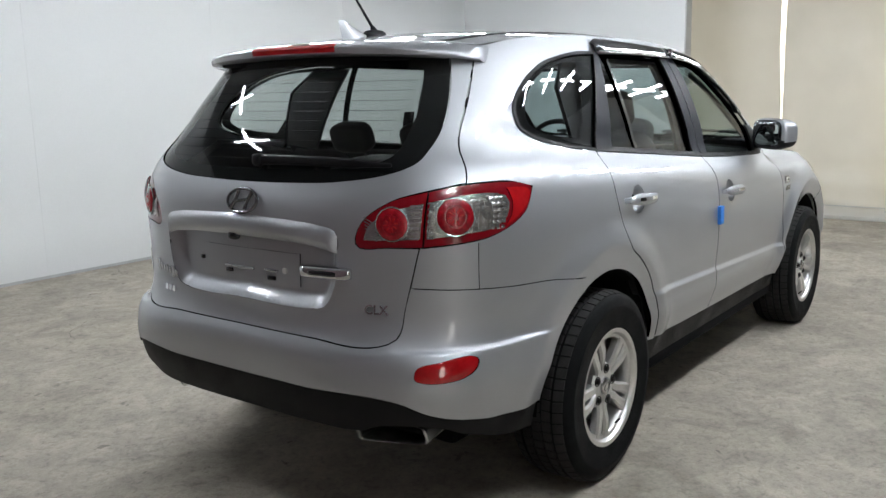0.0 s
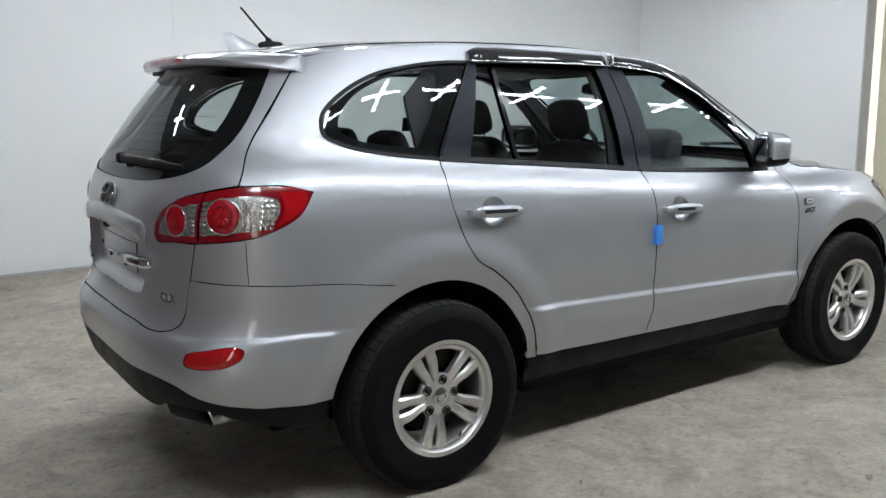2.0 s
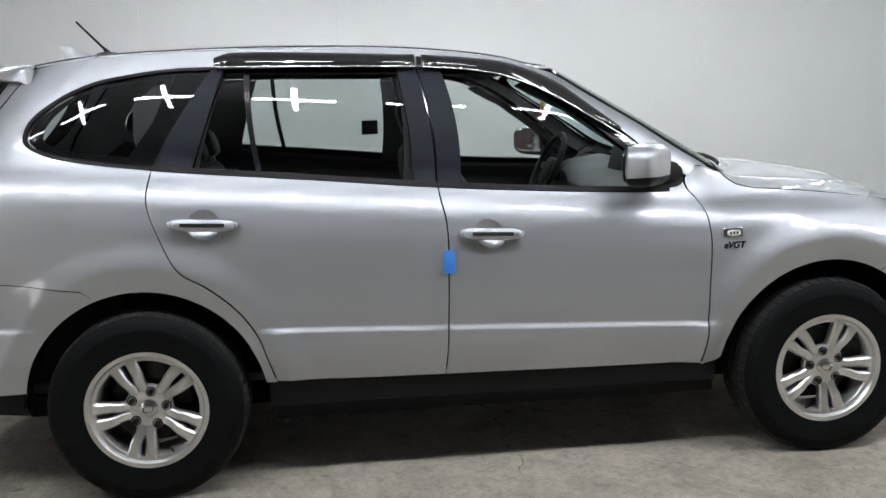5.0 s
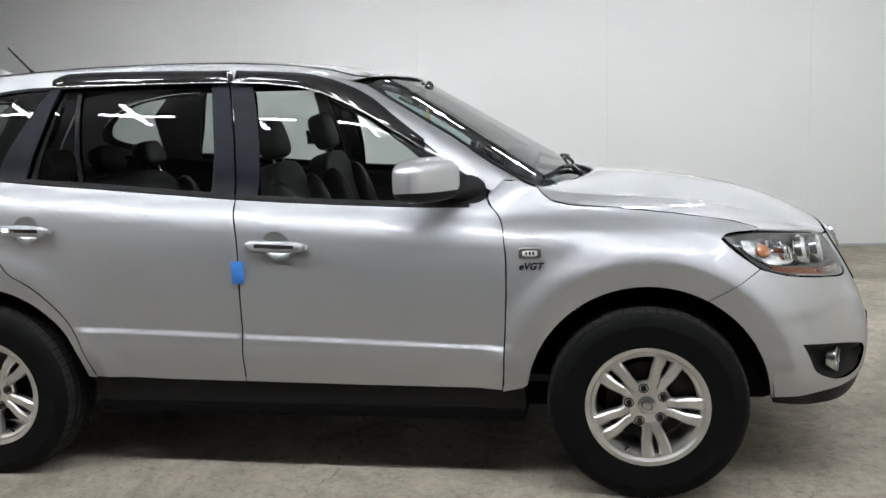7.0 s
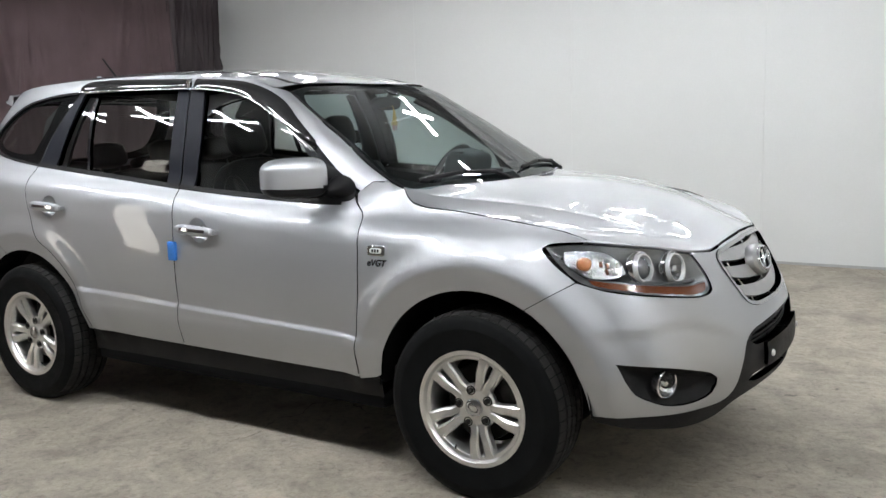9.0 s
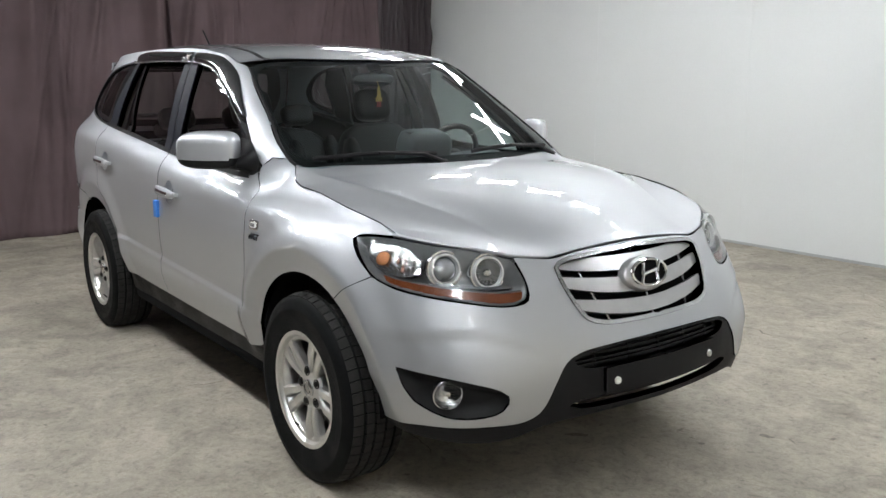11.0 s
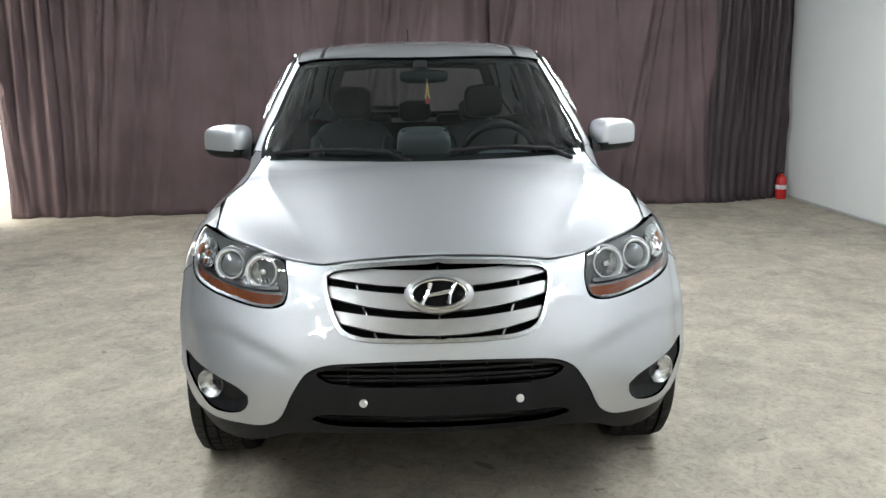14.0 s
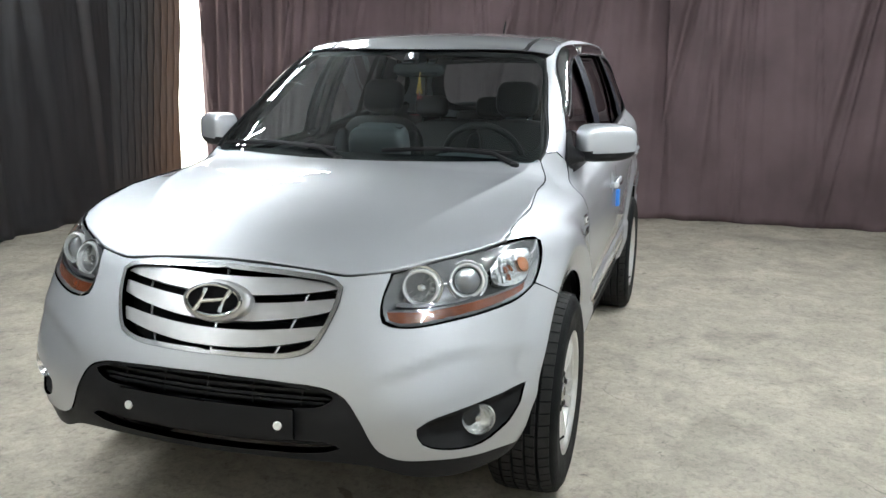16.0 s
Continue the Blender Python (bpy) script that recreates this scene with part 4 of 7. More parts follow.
    P["low_slot_line"] = outline([chart_pt(2, 0.468, True), nose(0.3, 0.464), nose(0.40, 0.458), nose(0.42, 0.445), nose(0.38, 0.432), nose(0.2, 0.424), chart_pt(2, 0.423, True)])
    fs = outline([chart_pt(2, 0.636, True)] + low_edge[1:] + [side(1.805, 0.357, True), nose(0.79, 0.335), nose(0.70, 0.33), nose(0.60, 0.345), nose(0.50, 0.385), nose(0.35, 0.40), chart_pt(2, 0.405, True)])
    P["front_skirt"] = skin("front_lower_bumper", car, trim_black, fs, [P["slot_line"], P["low_slot_line"]], pair=False, lift=-0.004, gap=0.0, depth=0.03, label="black textured plastic lower bumper")
    rs = outline([side(-1.79, 0.43, True), side(-2.0, 0.436), chart_pt(-0.99, 0.441), chart_pt(-1.11, 0.481), chart_pt(-1.21, 0.522), chart_pt(-1.63, 0.529), chart_pt(-2, 0.529, True), chart_pt(-2, 0.40, True),
                  chart_pt(-1.6, 0.40), chart_pt(-1.36, 0.41), chart_pt(-1.3, 0.432), chart_pt(-1.08, 0.430), chart_pt(-1.02, 0.392), chart_pt(-0.95, 0.356), side(-1.80, 0.340, True)])
    P["rear_skirt"] = skin("rear_lower_bumper", car, trim_black, rs, pair=False, lift=-0.004, gap=0.0, depth=0.04, label="black textured plastic lower bumper")
    sill = outline([side(-0.905, 0.425, True), side(-0.5, 0.414), side(0.3, 0.404), side(0.90, 0.396, True), side(0.897, 0.31, True), side(0.0, 0.30), side(-0.9, 0.312, True)])
    skin("sill", car, trim_black, sill, lift=-0.012, gap=0.0, depth=0.05, label="black plastic sill")
    return P


def build_roof():
    verts, faces = [], []
    nx, ny = 60, 28
    for i in range(nx + 1):
        f = i / nx
        for j in range(ny + 1):
            b = -1 + 2 * j / ny
            x_front = 0.357 - 0.15 * abs(b) ** 2.2
            x_rear = -1.86 + 0.09 * abs(b) ** 2
            x = x_rear + (x_front - x_rear) * f
            ze = float(roof_edge(x))
            ye = -shape(*[np.array(q) for q in on_side(min(x, 0.2), ze, True)], True)[1] - 0.004
            zm = float(roof_mid(x))
            z = ze + (zm - ze) * (1 - abs(b) ** 2.4)
            verts.append((x, b * ye, z))
    w = ny + 1
    for i in range(nx):
        for j in range(ny):
            a = i * w + j
            faces.append((a, a + w, a + w + 1, a + 1))
    roof = part("roof", mesh_of("roof", verts, faces, paint), paint, car)
    for s in (1, -1):
        bm = bmesh.new()
        rows = []
        for k in range(41):
            f = 0.01 + 0.985 * k / 40
            b = 0.80
            x0, x1 = -1.86 + 0.09 * b ** 2, 0.357 - 0.15 * b ** 2.2
            x = x0 + (x1 - x0) * f
            ze = float(roof_edge(x))
            ye = -shape(*[np.array(q) for q in on_side(min(x, 0.2), ze, True)], True)[1]
            z = ze + (float(roof_mid(x)) - ze) * (1 - b ** 2.4)
            rows.append([bm.verts.new((x, s * (ye * b + d), z + h)) for d, h in ((-0.012, -0.002), (-0.009, 0.004), (0.009, 0.001), (0.012, -0.006))])
        for p, q in zip(rows, rows[1:]):
            for j in range(3):
                bm.faces.new((p[j], p[j + 1], q[j + 1], q[j]))
        part("roof_moulding", bm, trim_black, roof, "black roof ditch moulding")
    # aerial and fin
    bm = bmesh.new()
    add_pillow(bm, (0.11, 0.05, 0.035), 0.8, 0.7, pose(-1.595, -0.03, 1.699))
    add_tube(bm, [(-1.595, -0.03, 1.705), (-1.61, -0.03, 1.727)], [0.016, 0.009], 10)
    add_tube(bm, [(-1.61, -0.03, 1.727), (-1.655, -0.032, 1.775), (-1.722, -0.035, 1.848)], [0.006, 0.005, 0.0045], 8)
    part("aerial", bm, trim_black, roof, "black rubber roof aerial")
    bm = bmesh.new()
    rows = []
    for k in range(9):
        t = k / 8
        rows.append([bm.verts.new((-1.78 + 0.19 * f - 0.02 * t, -0.03 + s * 0.022 * (1 - t) * math.sin(math.pi * min(1, f + 0.08)), 1.67 + 0.075 * t)) for f, s in
                     ((0.02 * 0, 0), (0.15, 1), (0.45 * (1 - 0.72 * t) + 0.08, 1), (1.0 * (1 - 0.86 * t), 0), (0.45 * (1 - 0.72 * t) + 0.08, -1), (0.15, -1))])
    for a, b in zip(rows, rows[1:]):
        for i in range(6):
            bm.faces.new((a[i], a[(i + 1) % 6], b[(i + 1) % 6], b[i]))
    bm.faces.new(rows[-1])
    part("roof_fin", bm, paint, roof, "silver shark-fin cover")
    return roof


def build_hood():
    """The bonnet: a crowned middle between two creases that run from the windscreen's foot to the grille, and a slope from each crease to the fender."""
    seam = [(0.945, 1.167), (0.968, 1.137), (1.005, 1.110), (1.072, 1.093), (1.223, 1.082), (1.455, 1.058), (1.665, 1.024), (1.757, 0.995)]
    def at_side(x, z):
        u, zz = on_side(x, z)
        return shape(np.array(u), np.array(zz))
    edge = np.array([at_side(x, z) for x, z in seam])
    front_y = [0.775, 0.72, 0.66, 0.60, 0.55, 0.505, 0.44, 0.376, 0.256, 0.12, 0.0]
    front_z = [0.994, 0.981, 0.97, 0.959, 0.948, 0.934, 0.925, 0.919, 0.933, 0.943, 0.946]
    front = np.array([shape(np.array(on_end(True, y, z)[0]), np.array(z)) for y, z in zip(front_y, front_z)])
    fy, fx, fz = -front[::-1, 1], front[::-1, 0], front[::-1, 2]
    mid_z = curve((1.15, 1.158), (1.28, 1.155), (1.41, 1.146), (1.54, 1.129), (1.68, 1.104), (1.82, 1.070), (1.93, 1.032), (2.03, 0.985), (2.11, 0.946))
    crease_y = curve((0.95, 0.70), (1.14, 0.676), (1.357, 0.645), (1.5, 0.61), (1.65, 0.555), (1.77, 0.50), (1.95, 0.425), (2.08, 0.385))
    crease_z = curve((0.95, 1.163), (1.03, 1.138), (1.14, 1.125), (1.357, 1.107), (1.5, 1.09), (1.65, 1.06), (1.77, 1.027), (1.95, 0.962), (2.08, 0.934))
    nx, ny = 72, 120
    def along(poly, f):
        seg = np.r_[0, np.cumsum(np.linalg.norm(np.diff(poly, axis=0), axis=1))]
        return np.array([np.interp(f * seg[-1], seg, poly[:, k]) for k in range(3)])
    verts, faces = [], []
    for i in range(nx + 1):
        f = i / nx
        xc = 1.155 + (float(fx[0]) - 1.155) * f
        zc = float(mid_z(xc))
        end_x = float(np.interp(0.385, fy, fx))
        xk = 0.948 + (end_x - 0.948) * f
        yk, zk = float(crease_y(xk)), float(crease_z(xk))
        e = along(edge, f)
        w = f ** 10
        ridge = 0.012 * float(ease(f / 0.15) * ease((1 - f) / 0.12))
        for b in np.linspace(-1, 1, ny + 1):
            a = abs(b)
            if a <= 0.66:
                s = a / 0.66
                x, y = xc + (xk - xc) * s ** 2.1, yk * s
                z = zc + (zk - ridge - zc) * s ** 1.8 + ridge * math.exp(-((1 - s) * yk) / 0.05)
            else:
                s = (a - 0.66) / 0.34
                x, y = xk + (e[0] - xk) * s, yk + (-e[1] - yk) * s
                z = zk + (e[2] - zk) * (1.22 * s - 0.22 * s * s)
            if w > 1e-4:
                x, z = x + w * (float(np.interp(y, fy, fx)) - x), z + w * (float(np.interp(y, fy, fz)) - z)
            verts.append((x, math.copysign(y, b), z))
    w = ny + 1
    for i in range(nx):
        for j in range(ny):
            a = i * w + j
            faces.append((a, a + w, a + w + 1, a + 1))
    me = mesh_of("hood", verts, faces, paint)
    hood = part("hood", me, paint, car)
    # painted flanges of the fenders below the bonnet's edges
    for k, s in enumerate((1, -1)):
        bm = bmesh.new()
        rows = []
        for t in np.linspace(0, 1, 40):
            p = along(edge, t)
            rows.append([bm.verts.new((p[0], s * p[1], p[2] - 0.006)), bm.verts.new((p[0], s * (p[1] + 0.012), p[2] - 0.010)), bm.verts.new((p[0] - 0.004, s * (p[1] + 0.05), p[2] - 0.022))])
        for p, q in zip(rows, rows[1:]):
            for j in range(2):
                bm.faces.new((p[j], p[j + 1], q[j + 1], q[j]))
        part("fender_flange", bm, paint, P["fender"][k])
    gap_line = [tuple(along(edge, t) + np.array([0.0, 0.0, 0.001])) for t in np.linspace(0.01, 0.99, 50)]
    pair_part("hood_gap", lambda bm: add_tube(bm, gap_line, 0.0018, 6), dark_gap, hood, Matrix())
    so = hood.modifiers.new("sheet", "SOLIDIFY")
    so.thickness, so.offset = 0.012, -1
    return hood


def build_shell():
    """The dark structure behind the panels: gaps, wheel wells, underbody, cabin sides."""
    s = outline([side(1.80, 0.40, True), side(1.80, 0.43)] + arch(WHEEL_X, 0.46, 0.46, 0, 180)[1:] + [side(0.88, 0.30, True), side(-0.88, 0.30, True)] + arch(-WHEEL_X, 0.46, 0.46, 0, 180)
                + [side(-1.82, 0.42, True), chart_pt(-1.0, 0.42), chart_pt(-1.1, 0.45), chart_pt(-1.35, 0.45), chart_pt(-2, 0.42, True), chart_pt(-2, 1.15, True), chart_pt(-1.3, 1.17), chart_pt(-1.04, 1.18), side(-1.6, 1.24), side(-1.28, belt(-1.28) - 0.03),
                   side(-0.23, belt(-0.23) - 0.03), side(0.62, 1.07), side(0.85, 1.10), side(1.2, 1.04), side(1.6, 0.97), side(1.75, 0.95, True)])
    recess = outline([chart_pt(-2, 0.76, True), chart_pt(-1.6, 0.76), chart_pt(-1.45, 0.80), chart_pt(-1.44, 1.06), chart_pt(-1.6, 1.09), chart_pt(-2, 1.09, True)])
    skin("inner_shell", car, dark_gap, s, [recess], lift=-0.024, gap=0.0, step=0.06, depth=0.0, rim=False)
    # wheel wells
    for sx in (1, -1):
        for sy in (1, -1):
            bm = bmesh.new()
            n = 28
            rows = []
            for y in (0.885, 0.50):
                rows.append([bm.verts.new((sx * WHEEL_X + 0.455 * math.cos(math.pi * (0.98 * k / n + 0.01)), sy * y, HUB_Z + 0.455 * math.sin(math.pi * (0.98 * k / n + 0.01)))) for k in range(n + 1)])
            for k in range(n):
                bm.faces.new((rows[0][k], rows[0][k + 1], rows[1][k + 1], rows[1][k]))
            bm.faces.new(rows[1])
            part("wheel_well", bm, dark_gap, car)
    bm = bmesh.new()
    add_box(bm, (-1.9, -0.6, 0.235), (1.65, 0.6, 0.33), 0.02)
    add_box(bm, (-0.9, -0.86, 0.26), (0.9, 0.86, 0.34), 0.02)
    part("underbody", bm, dark_gap, car)
    # unseen block added below the nose, keeps lamp light off the floor there
    bm = bmesh.new()
    add_box(bm, (1.60, -0.56, 0.262), (1.87, 0.56, 0.42), 0.04)
    part("front_light_block", bm, dark_gap, car)
    # likewise added below the tail to darken the floor, out of sight
    bm = bmesh.new()
    add_box(bm, (-1.96, -0.42, 0.27), (-1.72, 0.42, 0.42), 0.04)
    part("rear_light_block", bm, dark_gap, car)
    bm = bmesh.new()
    add_box(bm, (0.95, -0.60, 0.40), (1.80, 0.60, 0.80), 0.05)
    part("engine_bay", bm, dark_gap, car)


P = build_body_panels()
roof = build_roof()
hood = build_hood()
build_shell()


def build_wheel():
    """One wheel with its outer face towards -y, its hub at the origin."""
    root = new("wheel")
    lay_flat = pose(0, 0, 0, 90, 0, 0)          # turned parts: local z points to -y
    R, W, RIM = 0.368, 0.238, 0.2175
    h = W / 2
    bm = bmesh.new()
    prof = [(RIM - 0.006, -h + 0.012), (RIM + 0.004, -h + 0.004), (RIM + 0.03, -h - 0.004), (R - 0.055, -h - 0.006), (R - 0.03, -h + 0.0), (R - 0.014, -h + 0.012), (R - 0.007, -h + 0.03)]
    for g in (-0.062, -0.022, 0.022, 0.062):
        prof += [(R - 0.005, g - 0.0075), (R - 0.011, g - 0.005), (R - 0.011, g + 0.005), (R - 0.005, g + 0.0075)]
    prof += [(R - 0.007, h - 0.03), (R - 0.014, h - 0.012), (R - 0.03, h), (R - 0.055, h + 0.006), (R - 0.06, h + 0.0075), (R - 0.064, h + 0.006), (RIM + 0.03, h + 0.004), (RIM + 0.012, h + 0.001), (RIM + 0.01, h - 0.002), (RIM + 0.004, h - 0.004), (RIM - 0.006, h - 0.012)]
    add_lathe(bm, prof, 72, lay_flat)
    tyre = part("tyre", bm, rubber, root, "black road tyre with worn tread")
    # tread blocks
    bm = bmesh.new()
    for ring_y, width, n, skew in ((-0.088, 0.034, 56, 0.16), (-0.042, 0.030, 56, -0.1), (0.0, 0.034, 60, 0.06), (0.042, 0.030, 56, 0.1), (0.088, 0.034, 56, -0.16)):
        for k in range(n):
            a0, a1 = 2 * math.pi * (k + 0.07) / n, 2 * math.pi * (k + 0.93) / n
            edge = abs(ring_y) > 0.08
            vs = []
            for rr in (R - 0.012, R):
                for a, y in ((a0, -1), (a1, -1), (a1, 1), (a0, 1)):
                    yy = ring_y + y * width / 2
                    drop = 0.009 if edge and y * ring_y > 0 else 0.0
                    b = a + skew * 0.03 * y
                    vs.append(bm.verts.new(((rr - drop) * math.cos(b), -yy, (rr - drop) * math.sin(b))))
            for q in ((4, 5, 6, 7), (0, 1, 5, 4), (1, 2, 6, 5), (2, 3, 7, 6), (3, 0, 4, 7)):
                bm.faces.new([vs[i] for i in q])
    part("tread", bm, tread_rubber, tyre, smooth=False)
    # rim: barrel, lip
    bm = bmesh.new()
    add_lathe(bm, [(RIM - 0.008, -h + 0.01), (RIM - 0.02, -h + 0.02), (RIM - 0.038, -0.02), (RIM - 0.034, h - 0.05), (RIM - 0.031, h - 0.026), (RIM - 0.027, h - 0.020), (RIM - 0.015, h - 0.017), (RIM - 0.011, h - 0.008), (RIM - 0.007, h - 0.003),
                   (RIM + 0.002, h - 0.001), (RIM + 0.009, h - 0.001), (RIM + 0.010, h - 0.006)], 72, lay_flat)
    rim = part("rim", bm, alloy, root, "silver alloy rim with five split spokes")
    # five pairs of spokes
    ft = h - 0.012
    for k in range(5):
        a = 2 * math.pi * k / 5 + math.pi / 2
        for s in (1, -1):
            bm = bmesh.new()
            rows = []
            for i in range(13):
                f = i / 12
                r = 0.052 + (RIM - 0.022 - 0.052) * f
                slot = 0.0095 * ease((f - 0.30) / 0.35) * ease((1.02 - f) / 0.10) - 0.0004
                outer = 0.040 - 0.004 * math.sin(math.pi * min(1, f / 0.5)) + 0.012 * ease((f - 0.25) / 0.6) + 0.016 * ease((f - 0.86) / 0.14)
                off, wdt = s * (slot + outer) / 2, (outer - slot) / 2
                y = ft - 0.004 + 0.004 * math.sin(math.pi * f) - 0.020 * (1 - f) ** 2
                c, sn = math.cos(a), math.sin(a)
                row = []
                for dx, dy in ((-1.0, -0.034), (-1.0, -0.009), (-0.62, -0.001), (0.62, -0.001), (1.0, -0.009), (1.0, -0.034)):
                    t = off + dx * wdt
                    row.append(bm.verts.new((r * c - t * sn, -(y + dy), r * sn + t * c)))
                rows.append(row)
            for p, q in zip(rows, rows[1:]):
                for i in range(5):
                    bm.faces.new((p[i], p[i + 1], q[i + 1], q[i]))
            part("spoke", bm, alloy, rim)
    # hub, cap and nuts
    bm = bmesh.new()
    add_lathe(bm, [(0.088, ft - 0.05), (0.090, ft - 0.03), (0.084, ft - 0.021), (0.044, ft - 0.018), (0.036, ft - 0.018), (0.036, ft - 0.03), (0, ft - 0.03)], 40, lay_flat)
    part("hub", bm, alloy, rim)
    bm = bmesh.new()
    add_lathe(bm, [(0.035, ft - 0.022), (0.034, ft - 0.012), (0.030, ft - 0.009), (0.0, ft - 0.006)], 32, lay_flat)
    cap = part("centre_cap", bm, satin_chrome, rim, "round centre cap with a plain oval mark")
    bm = bmesh.new()
    add_lathe(bm, [(0.015, ft - 0.0082), (0.017, ft - 0.0062), (0.019, ft - 0.0082)], 24, pose(0, 0, 0, 90, 0, 0) @ Matrix.Diagonal((1.2, 0.8, 1, 1)))
    part("cap_mark", bm, dark_metal, rim)
    for k in range(5):
        a = 2 * math.pi * (k + 0.5) / 5 + math.pi / 2
        x, z = 0.066 * math.cos(a), 0.066 * math.sin(a)
        bm = bmesh.new()
        add_lathe(bm, [(0.0185, ft - 0.021), (0.0185, ft - 0.016), (0.015, ft - 0.0165), (0.015, ft - 0.03)], 20, pose(x, 0, z) @ lay_flat)
        add_lathe(bm, [(0.0115, ft - 0.03), (0.0115, ft - 0.011), (0.006, ft - 0.008), (0, ft - 0.008)], 6, pose(x, 0, z) @ lay_flat)
        part("wheel_nut", bm, dark_metal, rim, "dark wheel nut")
    bm = bmesh.new()
    add_lathe(bm, [(0.06, -0.005), (0.148, -0.005), (0.15, 0.0), (0.15, 0.02), (0.148, 0.025), (0.06, 0.025), (0.06, 0.05), (0, 0.05)], 48, lay_flat)
    part("brake_disc", bm, dark_metal, root)
    bm = bmesh.new()
    add_box(bm, (-0.06, -0.05, 0.10), (0.06, 0.04, 0.19), 0.015, 2, pose(0, 0, 0, 0, 40, 0))
    part("brake_caliper", bm, dark_metal, root)
    bm = bmesh.new()
    add_lathe(bm, [(0.0, -0.05), (RIM - 0.04, -0.05), (RIM - 0.04, -0.06), (0.0, -0.06)], 40, lay_flat)
    part("backing", bm, dark_gap, root)
    bm = bmesh.new()
    add_tube(bm, [(0.0, -(h - 0.02), -(RIM - 0.028)), (0.004, -(h + 0.0), -(RIM - 0.052))], 0.004, 8)
    part("valve", bm, trim_black, rim)
    return root


def build_wheels():
    base = build_wheel()
    y = 0.825
    places = [(WHEEL_X, -1, 25), (-WHEEL_X, -1, -25), (WHEEL_X, 1, 40), (-WHEEL_X, 1, 5)]
    for k, (x, s, spin) in enumerate(places):
        m = pose(x, s * y, HUB_Z, 0, 0, 180 if s > 0 else 0) @ pose(0, 0, 0, 0, spin, 0)
        if k == 0:
            base.matrix_basis = m
            w = base
        else:
            w = copy_thing(base, m)
        w.parent = car


def build_glazing():
    # tailgate glass
    glass_line = P["glass_line"]
    rg = skin("rear_window", P["tailgate"], tint_glass, glass_line, pair=False, lift=-0.004, gap=0.004, depth=0.0, rim=False, label="dark tinted rear window")
    rg.visible_shadow = False
    # the black ceramic border
    inner = outline([chart_pt(-2, 1.235, True), chart_pt(-1.6, 1.24), chart_pt(-1.36, 1.262), chart_pt(-1.24, 1.30), chart_pt(-1.185, 1.38), chart_pt(-1.17, 1.47), chart_pt(-1.185, 1.555, True), chart_pt(-1.5, 1.57), chart_pt(-2, 1.575, True)])
    skin("glass_border", rg, dark_gap, glass_line, [inner], pair=False, lift=-0.008, gap=0.003, depth=0.0, rim=False)
    # windscreen
    ws = outline([chart_pt(2, 1.148, True, True), screen(0.4, 1.148), screen(0.64, 1.15), side_up(0.93, 1.166), side_up(0.79, 1.25), side_up(0.615, 1.366), side_up(0.405, 1.494),
                  side_up(0.285, 1.568), screen(0.56, 1.589), screen(0.42, 1.598), screen(0.25, 1.605), chart_pt(2, 1.61, True, True)])
    w = skin("windscreen", car, screen_glass, ws, upper=True, pair=False, lift=0.0, gap=0.002, depth=0.0, rim=False, label="clear laminated windscreen")
    w.visible_shadow = False
    inner = outline([chart_pt(2, 1.182, True, True), screen(0.4, 1.182), screen(0.64, 1.184), screen(0.705, 1.215), screen(0.682, 1.31), screen(0.652, 1.42), screen(0.612, 1.53), screen(0.575, 1.563),
                     screen(0.4, 1.573), screen(0.2, 1.58), chart_pt(2, 1.583, True, True)])
    skin("glass_border", w, dark_gap, ws, [inner], upper=True, pair=False, lift=-0.004, gap=0.002, depth=0.0, rim=False)
    # rubber seals between the screen and the pillars
    run = [(0.945, 1.162), (0.87, 1.202), (0.79, 1.251), (0.70, 1.311), (0.615, 1.367), (0.51, 1.431), (0.405, 1.495), (0.34, 1.535), (0.285, 1.568)]
    line = [tuple(lay([side_up(x, z)[:2]], True, 0.001)[0][0]) for x, z in run]
    pair_part("screen_seal", lambda bm: add_tube(bm, line, 0.006, 8), trim_black, w, Matrix())
    # side glass: black frame with openings
    frame_line = outline([side_up(-1.05, 1.62, True), side_up(-0.75, 1.618), side_up(-0.3, 1.613), side_up(0.05, 1.592), side_up(0.17, 1.561), side_up(0.285, 1.51), side_up(0.50, 1.368),
                          side_up(0.645, 1.25), side_up(0.72, 1.195), side_up(0.782, 1.158, True), side_up(0.76, 1.125, True), side_up(0.62, 1.09, True), side_up(0.43, belt(0.43) - 0.012), side_up(-0.23, belt(-0.23) - 0.012),
                          side_up(-0.73, belt(-0.73) - 0.012), side_up(-1.28, belt(-1.28) - 0.012, True), side_up(-1.2, 1.4)])
    front_line = outline([side_up(-0.135, 1.155, True), side_up(-0.15, 1.3), side_up(-0.185, 1.588, True), side_up(0.04, 1.58), side_up(0.16, 1.538), side_up(0.27, 1.47), side_up(0.41, 1.37), side_up(0.545, 1.255, True), side_up(0.60, 1.118, True), side_up(0.3, belt(0.3) + 0.006)])
    rear_line = outline([side_up(-0.888, belt(-0.89) + 0.008, True), side_up(-0.925, 1.607, True), side_up(-0.36, 1.598, True), side_up(-0.315, belt(-0.3) + 0.008, True)])
    vent_line = outline([side_up(-1.14, belt(-1.14) + 0.008, True), side_up(-1.015, 1.606, True), side_up(-0.945, 1.607, True), side_up(-0.908, belt(-0.9) + 0.008, True)])
    skin("window_frame", car, gloss_black, frame_line, [front_line, rear_line, vent_line], upper=True, lift=-0.006, gap=0.0, step=0.025, depth=0.02, label="black window frames")
